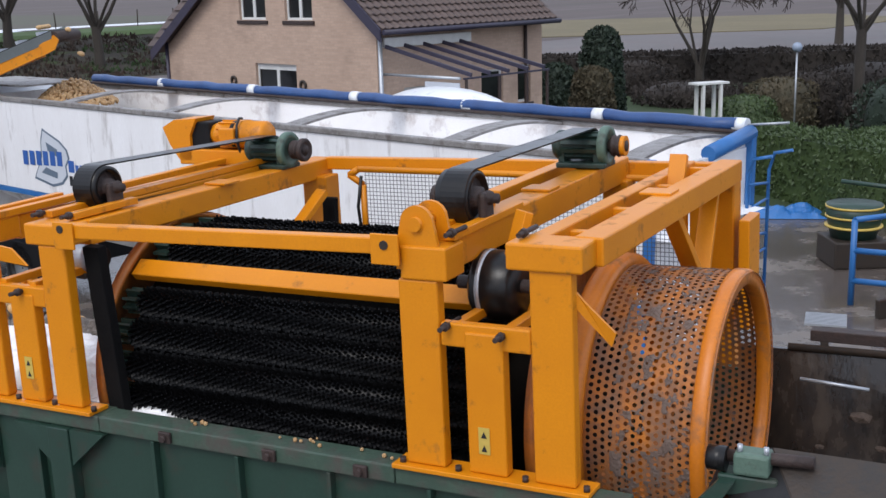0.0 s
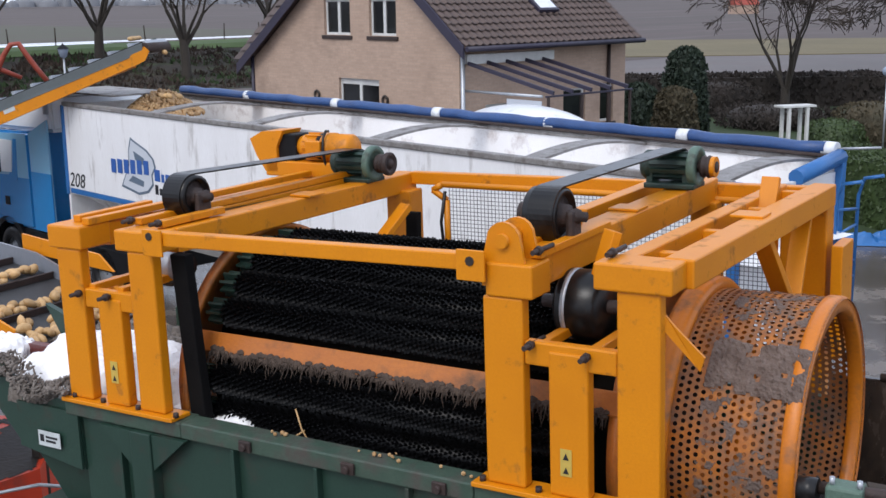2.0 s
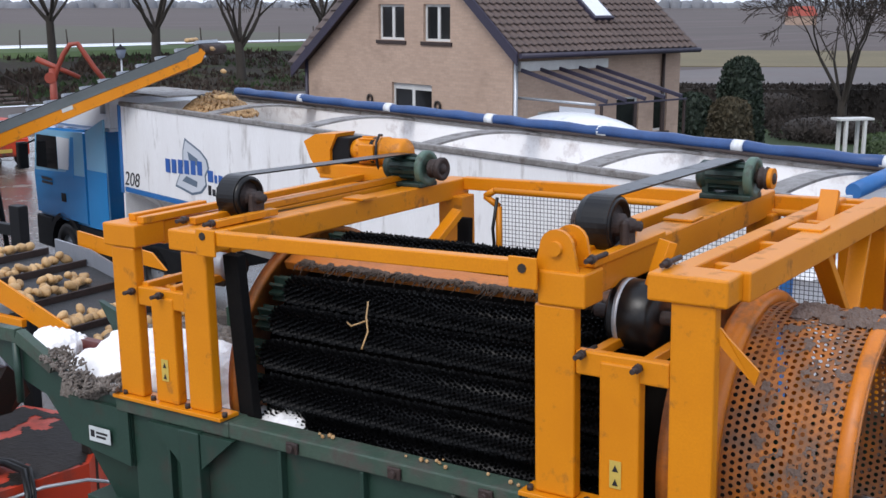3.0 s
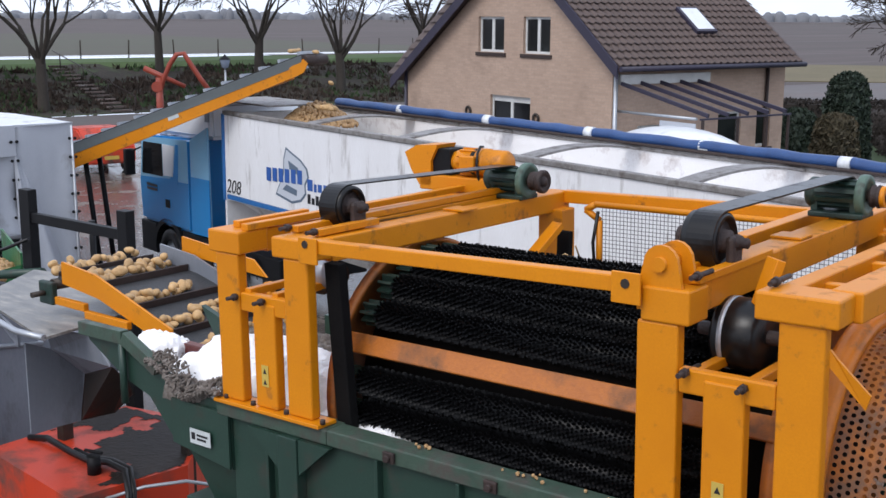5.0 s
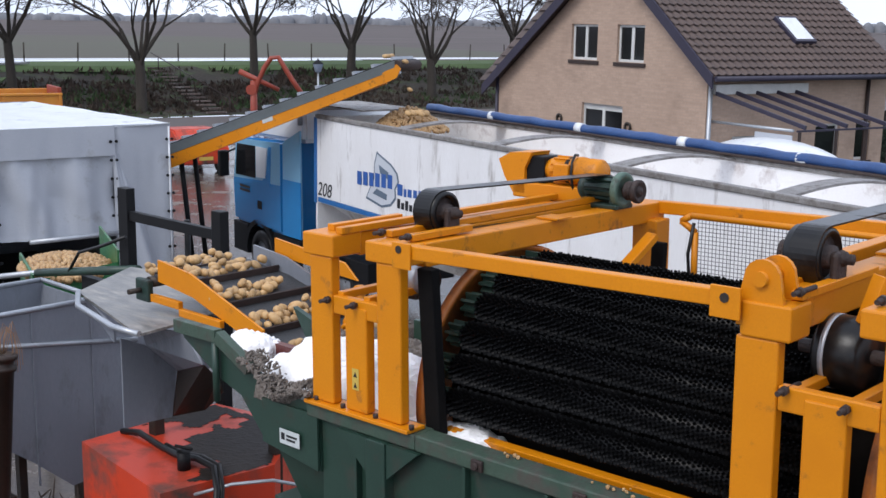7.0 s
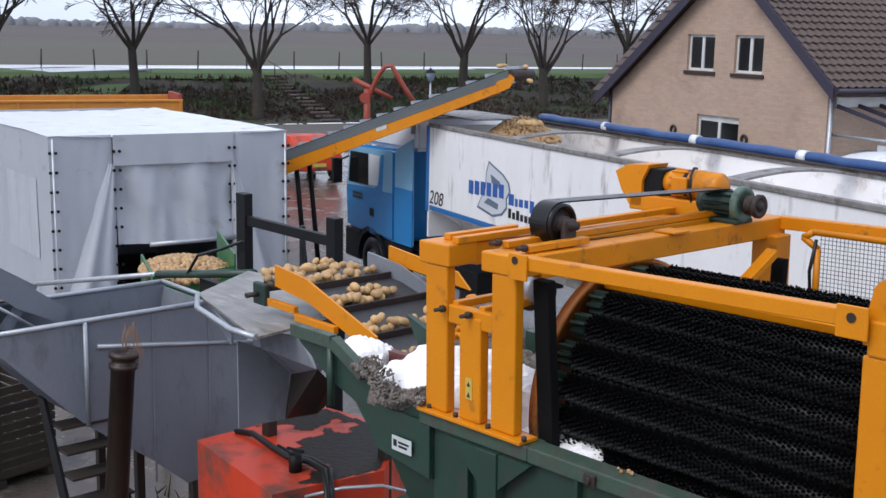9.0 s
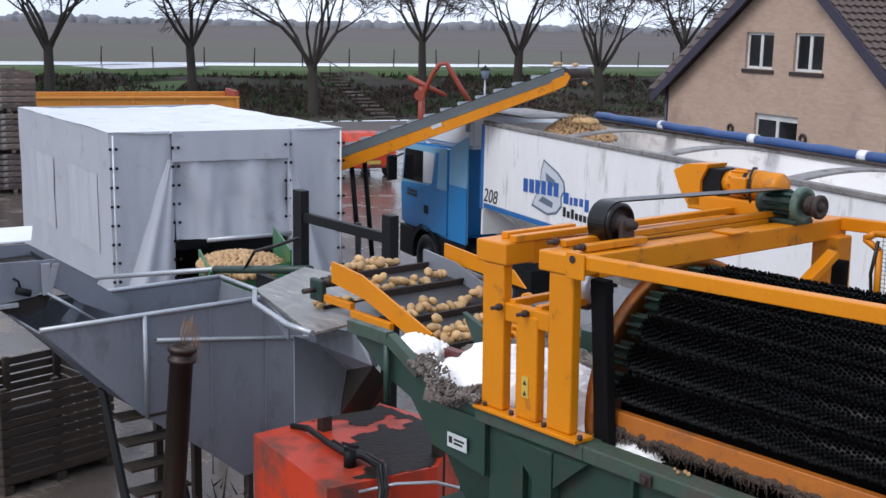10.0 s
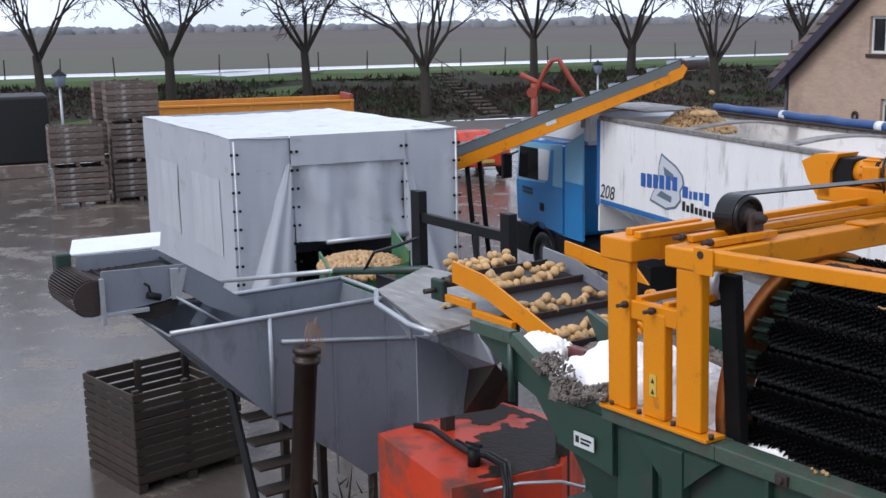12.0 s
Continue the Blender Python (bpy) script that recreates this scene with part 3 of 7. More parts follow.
# roof: two slopes of tiles
for sx, ex in ((1, 0.45), (-1, -WIDE - 0.45)):
    run = ex - RIDGE_X
    drop = (RIDGE_Z - EAVE) * (1 - 0.45 / RIDGE_X) if sx > 0 else (RIDGE_Z - EAVE_FAR) * (1 + 0.45 / (WIDE + RIDGE_X))
    deck = one(slab, [(RIDGE_X, -0.25, RIDGE_Z + 0.08), (ex, -0.25, RIDGE_Z - drop + 0.08), (ex, LONG + 0.1, RIDGE_Z - drop + 0.08), (RIDGE_X, LONG + 0.1, RIDGE_Z + 0.08)], (0, 0, 0.06))
    roof = part("roof", deck, ROOF, house, "brown tiled roof slope")
    tiles = bmesh.new()
    courses, per = 20, 28
    slope = Vector((run, 0, -drop))
    nrm = Vector((drop, 0, run)).normalized() * (1 if run > 0 else -1)
    for c in range(courses):
        a, b = Vector((RIDGE_X, 0, RIDGE_Z + 0.15)) + slope * (c / courses), Vector((RIDGE_X, 0, RIDGE_Z + 0.15)) + slope * ((c + 1.12) / courses)
        for k in range(per):
            y0, y1 = -0.25 + (LONG + 0.35) * k / per, -0.25 + (LONG + 0.35) * (k + 1) / per
            prof = [(y0, 0.0), (y0 + (y1 - y0) * 0.3, 0.045), (y0 + (y1 - y0) * 0.6, 0.01), (y1, 0.0)]
            top = [tiles.verts.new(Vector((a.x, y, a.z)) + nrm * h) for y, h in prof]
            bot = [tiles.verts.new(Vector((b.x, y, b.z)) + nrm * (h + 0.04)) for y, h in prof]
            for q in range(3):
                tiles.faces.new((top[q], top[q + 1], bot[q + 1], bot[q]))
    part("roof_tiles", tiles, ROOF, roof, "rows of brown clay tiles")
    tagged(roof.children[0], kind="stuff")
    part("verge_board", one(slab, [(RIDGE_X, -0.30, RIDGE_Z + 0.16), (ex, -0.30, RIDGE_Z - drop + 0.16), (ex, -0.30, RIDGE_Z - drop - 0.12), (RIDGE_X, -0.30, RIDGE_Z - 0.12)], (0, 0.045, 0)), VERGE, house, "dark blue verge board")
part("gutter", bar((0.52, -0.25, EAVE - 0.26), (0.52, LONG + 0.1, EAVE - 0.26), 0.06), VERGE, house)
part("downpipe", bar((0.06, 0.05, -0.8), (0.06, 0.05, EAVE - 0.3), 0.05), GALV, house, "grey downpipe")
part("downpipe", bar((0.06, 5.0, -0.8), (0.06, 5.0, EAVE - 0.3), 0.045), RUST, house)
part("downpipe", bar((-WIDE - 0.04, -0.03, -0.8), (-WIDE - 0.04, -0.03, EAVE - 0.3), 0.05), VERGE, house)
lite = Matrix.Translation((-0.70, 3.22, roof_z(-0.70) + 0.2)) @ Matrix.Rotation(math.atan2(RIDGE_Z - EAVE, -RIDGE_X), 4, "Y")
sl = part("skylight", block(-0.46, 0.46, -0.34, 0.34, 0.0, 0.09, 0.01, lite), VERGE, house)
# white pane colour stands for sky reflected in the glass
part("pane", block(-0.39, 0.39, -0.27, 0.27, 0.092, 0.1, 0, lite), TARP_TOP, sl, "skylight pane, reflected sky in its white colour")
for x in (-5.42, -2.62):
    orn = bmesh.new()
    for k in range(3):
        lathe(orn, (x, -0.02, 1.75 + 0.28 * k), (x, -1, 1.75 + 0.28 * k), [(0, 0.13), (0.03, 0.13), (0.03, 0.07), (0, 0.07)], 12, True)
    part("wall_ornament", orn, DARK_STEEL, house, "black wrought iron wall ornament")
# tiled roof of a wing that shows past the far verge
for k in range(14):
    x, z = RIDGE_X - 0.36 * k, RIDGE_Z - 0.241 * k
    row = one(slab, [(x - 0.12, -0.12, z + 0.05), (x - 1.0, 0.05, z + 0.03), (x - 1.37, -0.02, z - 0.25), (x - 0.50, -0.19, z - 0.22)], (0, 0.05, 0.02))
    part("wing_tile", row, ROOF, house)
# open pergola on the side
pg = thing("pergola", "dark timber pergola with a white beam against the house", "pergola", HS)
part("wall_beam", block(0.01, 0.12, 0.15, 2.95, 3.24, 3.46, 0.01), WHITE_FRAME, pg, "white painted wall beam")
for y in (0.16, 0.75, 1.35, 1.98, 2.55):
    part("rafter", block(0, 2.5, -0.028, 0.028, -0.042, 0.042, 0.005, pose(0.12, y, 3.27, 0, 12.6, 4)), VERGE, pg)
part("front_beam", block(2.43, 2.47, 0.2, 3.0, 2.63, 2.67, 0.004), VERGE, pg)
for y in (0.25, 1.3, 2.2, 2.9):
    part("pergola_post", block(2.43, 2.48, y, y + 0.05, -0.6, 2.63, 0.004), RUST, pg)
part("rail", bar((0.05, 0.15, 2.66), (2.40, 0.15, 2.66), 0.03, 8), GALV, pg, "grey top rail")
part("glass_screen", block(1.35, 2.38, 0.14, 0.16, 0.4, 2.56, 0), WINDOW_FILM, pg, "grey frosted garden screen")

# ---- truck and bulk trailer; x backwards along the trailer, y to its far side ----
TR = pose(-7.8, 20.3, 0.03, 0, 0.42, -41.07)
CAB_AT = pose(-7.8, 20.3, 0, 0, 0, -41.07)
LT, WT, HT = 13.42, 2.3, 3.5


def wheel_parts(parent, x, y, r=0.5, wide=0.3):
    t = bmesh.new()
    lathe(t, (x, y, r), (x, y + 1, r), [(0, r * 0.55), (0, r * 0.93), (0.04, r), (wide - 0.04, r), (wide, r * 0.93), (wide, r * 0.55)], 32, True)
    w = part("wheel", t, RUBBER, parent, "black tyre")
    c = bmesh.new()
    lathe(c, (x, y + 0.05, r), (x, y + 1, r), [(0, 0.02), (-0.02, 0.12), (0.03, r * 0.4), (0.0, r * 0.55), (0.2, r * 0.55)], 24)
    part("rim", c, GALV, w, "grey steel rim")


tl = thing("bulk_trailer", "white open-topped bulk trailer with blue edges and weathered sides", "trailer", TR)
side = block(0.06, LT, 0.0, 0.04, 2.02, HT - 0.02, 0.004)
part("side_wall", side, TRAILER, tl, "white side panel with dark streaks")
lowp = one(slab, [(0.06, 0.006, 2.015), (LT, 0.006, 2.015), (LT, 0.42, 1.55), (1.2, 0.42, 1.55), (0.06, 0.25, 1.85)], (0, 0.03, 0))
part("lower_wall", lowp, TRAILER, tl)
part("blue_sill", block(0.1, LT, -0.012, 0.03, 1.93, 2.015, 0.006), BLUE_PAINT, tl, "blue lower edge")
part("far_wall", block(0.06, LT, WT - 0.04, WT, 1.4, HT - 0.02, 0.004), TRAILER_IN, tl, "white inner wall with dusty marks")
part("front_wall", block(0.0, 0.06, 0.0, WT, 1.4, HT + 0.0, 0.006), TRAILER, tl)
part("front_edge", block(-0.03, 0.05, -0.03, 0.03, 1.9, HT, 0.01), BLUE_PAINT, tl, "blue corner post")
part("rear_wall", block(LT - 0.06, LT, 0.04, WT - 0.04, 1.4, HT - 0.1, 0.006), TRAILER, tl)
part("floor", block(0.06, LT, 0.3, WT - 0.04, 1.3, 1.4, 0.0), RAIL_GREY, tl)
part("top_rail", block(0.02, LT, -0.03, 0.07, HT - 0.02, HT + 0.06, 0.015), RAIL_GREY, tl, "weathered alloy top rail")
part("top_rail", block(0.02, LT, WT - 0.07, WT + 0.03, HT - 0.02, HT + 0.05, 0.015), RAIL_GREY, tl)
part("inner_lining", block(0.06, LT, 0.045, 0.06, 1.9, HT - 0.05, 0), TRAILER_IN, tl)
load = bmesh.new()
for i in range(60):
    for j in range(8):
        x0, y0 = 2.4 + i * 0.188, 0.07 + j * 0.27
        q = [(x0, y0), (x0 + 0.188, y0), (x0 + 0.188, y0 + 0.27), (x0, y0 + 0.27)]
        load.faces.new([load.verts.new((x, min(y, WT - 0.05), 2.72 + 0.1 * noise.noise((x * 1.3, y * 1.3, 0)))) for x, y in q])
part("lining_sheet", load, TRAILER_IN, tl, "white dusty sheet on the load")
for x in (2.6, 5.2, 7.9, 10.6, 13.0):
    bow = bmesh.new()
    n = 12
    pts = [(0.05 + (WT - 0.1) * k / n, HT + 0.02 + 0.10 * math.sin(math.pi * k / n)) for k in range(n + 1)]
    for (y0, z0), (y1, z1) in zip(pts, pts[1:]):
        slab(bow, [(x, y0, z0), (x + 0.28, y0, z0), (x + 0.28, y1, z1), (x, y1, z1)], (0, 0, -0.03))
    bmesh.ops.remove_doubles(bow, verts=bow.verts[:], dist=0.001)
    part("roof_bow", bow, RAIL_GREY, tl, "grey arched roof bow")
roll = bmesh.new()
pts = [(0.3 + k * 0.36, WT + 0.02 + 0.015 * math.sin(k * 1.7), HT + 0.135 + 0.012 * math.sin(k * 2.3)) for k in range(37)]
hose(roll, pts, 0.078, 12)
part("tarp_roll", roll, TARP_BLUE, tl, "blue rolled-up tarpaulin")
for x in (2.32, 4.70, 7.02, 9.18, 11.3, 13.22):
    part("tie", bar((x, WT + 0.02, HT + 0.135), (x + 0.16, WT + 0.02, HT + 0.135), 0.088, 14), TARP_TOP, tl, "white tie strap")
part("far_lip", block(0.3, LT, WT - 0.12, WT - 0.02, HT + 0.055, HT + 0.09, 0.01), RUST, tl)
part("crank", bar((13.3, WT + 0.02, HT + 0.135), (13.85, WT + 0.10, HT + 0.19), 0.015, 6), GALV, tl)
# rear corner: blue posts, tube and steps
part("rear_post", block(LT - 0.02, LT + 0.08, -0.03, 0.07, 1.3, HT + 0.05, 0.01), BLUE_PAINT, tl)
part("rear_post", block(LT - 0.02, LT + 0.08, WT - 0.07, WT + 0.03, 1.3, HT + 0.05, 0.01), BLUE_PAINT, tl)
part("rear_tube", bar((LT, 1.3, HT - 0.06), (LT, WT + 0.03, HT + 0.06), 0.09), BLUE_PAINT, tl, "blue rear top tube")
for y in (WT - 0.25, WT + 0.30):
    st = bmesh.new()
    hose(st, [(LT + 0.12, y, 1.4), (LT + 0.12, y, 3.1), (LT + 0.18, y, 3.3), (LT + 0.4, y, 3.35)], 0.022, 6)
    part("ladder_rail", st, BLUE_PAINT, tl, "blue ladder rail")
for k in range(6):
    z = 1.5 + 0.3 * k
    part("ladder_rung", bar((LT + 0.12, WT - 0.25, z), (LT + 0.12, WT + 0.30, z + 0.06 * (-1) ** k), 0.018, 6), BLUE_PAINT, tl)
for k in range(3):
    wheel_parts(tl, 9.6 + 1.3 * k, 0.05)
# writing
def words(text, size, m, material, parent):
    cu = bpy.data.curves.new("lettering", "FONT")
    cu.body, cu.size, cu.extrude = text, size, 0.002
    tmp = bpy.data.objects.new("lettering", cu)
    scene.collection.objects.link(tmp)
    bpy.context.view_layer.update()
    me = bpy.data.meshes.new_from_object(tmp.evaluated_get(bpy.context.evaluated_depsgraph_get()))
    bpy.data.objects.remove(tmp)
    me.materials.append(material)
    ob = new("lettering", me)
    ob.parent, ob.matrix_basis = parent, m
    return ob


number = words("208", 0.36, pose(0.07, -0.006, 2.06, 90, 0, 0), PRINT_BLACK, tl)
number.data.transform(Matrix(((1, 0.22, 0, 0), (0, 1, 0, 0), (0, 0, 1, 0), (0, 0, 0, 1))))
EMBLEM = [(2.22, 3.10), (2.32, 3.06), (2.70, 2.93), (2.90, 2.80), (2.95, 2.66), (2.84, 2.52), (2.86, 2.36), (2.70, 2.22), (2.40, 2.15), (1.86, 2.24), (1.92, 2.34), (2.12, 2.62), (2.14, 2.90)]
for grow_by, depth, material, label in ((1.0, -0.003, LOGO_GREY, "grey emblem outline"), (0.91, -0.006, EMBLEM_FILL, "pale grey emblem")):
    part("emblem", one(slab, [(2.45 + (x - 2.45) * grow_by, depth, 2.62 + (z - 2.62) * grow_by) for x, z in EMBLEM], (0, -0.002, 0)), material, tl, label)
part("emblem", one(slab, [(2.30, -0.009, 2.88), (2.62, -0.009, 2.78), (2.60, -0.009, 2.66), (2.34, -0.009, 2.74)], (0, -0.002, 0)), LOGO_GREY, tl)
part("emblem", one(slab, [(2.10, -0.009, 2.36), (2.56, -0.009, 2.30), (2.58, -0.009, 2.40), (2.24, -0.009, 2.46)], (0, -0.002, 0)), LOGO_GREY, tl)
for k in range(6):
    part("emblem_bar", block(1.57 + 0.205 * k, 1.72 + 0.205 * k, -0.013, -0.011, 2.455 + 0.012 * k, 2.69 + 0.012 * k, 0), LOGO_BLUE, tl, "blue printed bar")
for k, (x, w, z, h) in enumerate(((2.90, 0.16, 2.44, 0.19), (3.10, 0.08, 2.44, 0.13), (3.22, 0.12, 2.45, 0.13), (3.39, 0.11, 2.46, 0.13), (3.55, 0.12, 2.40, 0.20))):
    part("emblem_bar", block(x, x + w, -0.006, -0.003, z, z + h, 0), LOGO_BLUE, tl, "blue printed bar")
for k in range(9):
    part("emblem_bar", block(2.90 + k * 0.125, 2.99 + k * 0.125, -0.006, -0.003, 2.22, 2.33 + 0.05 * (k in (0, 2)), 0), PRINT_BLACK, tl, "black printed bar")

cab = thing("truck_cab", "blue and white truck tractor parked before the trailer", "truck", CAB_AT)
body = one(slab, [(-1.42, 0.0, 1.05), (-3.75, 0.0, 1.05), (-3.82, 0.0, 1.9), (-3.62, 0.0, 2.85), (-1.42, 0.0, 2.95)], (0, WT, 0))
bmesh.ops.bevel(body, geom=body.edges[:], offset=0.07, segments=3, affect="EDGES")
part("cab_body", body, TRUCK_BLUE, cab, "bright blue cab")
upper = one(slab, [(-1.50, -0.006, 2.05), (-3.70, -0.006, 1.98), (-3.58, -0.006, 2.83), (-1.50, -0.006, 2.9)], (0, 0.012, 0))
part("upper_side", upper, TRUCK_LIGHT, cab, "pale blue upper cab side")
strip_ = one(slab, [(-1.95, -0.012, 1.98), (-3.70, -0.012, 1.86), (-3.70, -0.012, 1.98), (-2.3, -0.012, 2.06), (-2.12, -0.012, 2.2), (-2.0, -0.012, 2.78), (-1.88, -0.012, 2.78)], (0, 0.006, 0))
part("stripe", strip_, TRUCK_BLUE, cab)
part("side_window", one(slab, [(-2.62, -0.02, 2.08), (-3.60, -0.02, 2.06), (-3.50, -0.02, 2.72), (-2.62, -0.02, 2.74)], (0, 0.012, 0)), DARK_GLASS, cab, "dark side window")
part("side_panel", one(slab, [(-2.16, -0.02, 2.12), (-2.58, -0.02, 2.10), (-2.58, -0.02, 2.74), (-2.05, -0.02, 2.74)], (0, 0.012, 0)), TRUCK_WHITE, cab)
roofd = one(slab, [(-0.75, 0.15, 2.95), (-3.3, 0.15, 2.9), (-2.9, 0.15, 3.25), (-1.5, 0.15, 3.62), (-0.8, 0.15, 3.66)], (0, WT - 0.3, 0))
bmesh.ops.bevel(roofd, geom=roofd.edges[:], offset=0.08, segments=3, affect="EDGES")
part("roof_deflector", roofd, TRUCK_WHITE, cab, "white roof deflector")
part("side_deflector", one(slab, [(-1.40, 0.01, 1.1), (-0.7, 0.05, 1.1), (-0.75, 0.05, 3.2), (-1.40, 0.01, 2.92)], (0, 0.04, 0)), TRUCK_LIGHT, cab)
part("side_deflector", one(slab, [(-1.40, 0.0, 1.08), (-0.69, 0.04, 1.08), (-0.71, 0.04, 2.2), (-1.40, 0.0, 2.2)], (0, 0.02, 0)), TRUCK_BLUE, cab)
part("windscreen", one(slab, [(-3.80, 0.15, 1.95), (-3.66, 0.15, 2.78), (-3.66, WT - 0.15, 2.78), (-3.80, WT - 0.15, 1.95)], (-0.02, 0, 0)), DARK_GLASS, cab)
part("chassis", block(-3.8, 1.6, 0.2, WT - 0.2, 0.55, 1.0, 0.02), BLACK_PAINT, cab)
arch = bmesh.new()
for k in range(10):
    a0, a1 = math.pi * k / 10, math.pi * (k + 1) / 10
    slab(arch, [(-2.5 + 0.62 * math.cos(a), 0.0, 0.5 + 0.62 * math.sin(a)) for a in (a0, a1)] + [(-2.5 + 0.75 * math.cos(a), 0.0, 0.5 + 0.72 * math.sin(a)) for a in (a1, a0)], (0, 0.4, 0))
bmesh.ops.remove_doubles(arch, verts=arch.verts[:], dist=0.001)
part("wheel_arch", arch, BLACK_PAINT, cab, "black wheel arch")
part("bumper", block(-3.85, -3.1, 0.02, WT - 0.02, 0.4, 1.04, 0.03), BLACK_PAINT, cab)
part("skirt", block(-1.9, -0.7, 0.03, 0.09, 0.5, 1.04, 0.01), BLACK_PAINT, cab)
wheel_parts(cab, -2.5, 0.03)
wheel_parts(cab, 0.7, 0.2)
part("mirror", block(-3.86, -3.72, -0.32, -0.1, 2.0, 2.55, 0.03), BLACK_PAINT, cab, "black door mirror")
part("mirror_arm", bar((-3.7, -0.2, 2.5), (-3.62, 0.02, 2.6), 0.02, 6), BLACK_PAINT, cab)
part("door_handle", block(-2.55, -2.35, -0.012, -0.004, 1.45, 1.62, 0.004), BLACK_PAINT, cab)
for z in (1.82, 1.74):
    part("door_lettering", block(-3.4, -2.9, -0.016, -0.013, z, z + 0.05, 0), PRINT_BLACK, cab, "dark printed bar")
part("exhaust_stack", bar((-0.85, 0.12, 3.3), (-0.85, 0.12, 3.85), 0.05), GALV, cab)
part("roof_rack", block(-1.0, 1.2, 0.3, 1.5, 3.70, 3.73, 0.01), RAIL_GREY, cab, "grey flat deflector plate")
for y in (0.4, 1.6):
    part("rack_post", bar((-0.9, y, 3.5), (-0.9, y, 3.7), 0.03, 8), GALV, cab)


# ---- potatoes ----
def potato_mesh(seed):
    rng = random.Random(seed)
    bm = bmesh.new()
    bmesh.ops.create_icosphere(bm, subdivisions=2, radius=1)
    sx, sy, sz = rng.uniform(0.052, 0.07), rng.uniform(0.036, 0.045), rng.uniform(0.034, 0.042)
    for v in bm.verts:
        k = 1 + 0.16 * noise.noise(v.co * 1.3 + Vector((seed * 3.1, 0, 0)))
        v.co = Vector((v.co.x * sx, v.co.y * sy, v.co.z * sz)) * k
    for f in bm.faces:
        f.smooth = True
    return mesh_of("potato", bm, POTATO)


POTS = [potato_mesh(k) for k in range(5)]


def potatoes(places, parent=None, seed=0, size=1.0, group="potatoes", label="washed yellow potato"):
    rng = random.Random(seed)
    for x, y, z in places:
        ob = new("potato", POTS[rng.randrange(5)])
        ob.matrix_basis = pose(x, y, z, rng.uniform(0, 360), rng.uniform(-40, 40), rng.uniform(0, 360)) @ Matrix.Scale(size * rng.uniform(0.85, 1.15), 4)
        if parent:
            ob.parent = parent
        else:
            tagged(ob, label, "potato", group)


def heap(name, label, m, sx, sy, h, count, size, seed):
    """A heap too many to count, as one mesh."""
    rng = random.Random(seed)
    bm = bmesh.new()
    for k in range(count):
        r, a = math.sqrt(rng.random()), rng.uniform(0, math.tau)
        x, y = r * math.cos(a), r * math.sin(a)
        z = h * (1 - r ** 1.6) * rng.uniform(0.75, 1.02)
        bmesh.ops.create_icosphere(bm, subdivisions=1, radius=1, matrix=pose(x * sx, y * sy, z, rng.uniform(0, 360), rng.uniform(0, 360), 0) @ Matrix.Diagonal((0.065 * size, 0.045 * size, 0.042 * size, 1)))
    for f in bm.faces:
        f.smooth = True
    return solid(name, bm, POTATO_HEAP, label, "potatoes", m, kind="stuff")


POTATO_HEAP = mat("heaped_potato_skin", (0.66, 0.45, 0.23), (0.30, 0.16, 0.06), rough=0.5, scale=9, fine=40, bump=0.2)
heap("potato_heap", "heap of yellow potatoes in the front of the trailer", TR @ pose(1.28, 1.25, 3.34), 0.72, 0.7, 0.40, 1100, 0.78, 5)
heap("potato_heap", "low spread of potatoes inside the trailer", TR @ pose(3.2, 1.0, 2.75), 1.9, 0.9, 0.35, 500, 1.25, 6)

# ---- brush machine: its own space, x along the drum, y away, z up ----
M = pose(-1.531, 5.401, 3.287, 0, -1.3, -28.1)


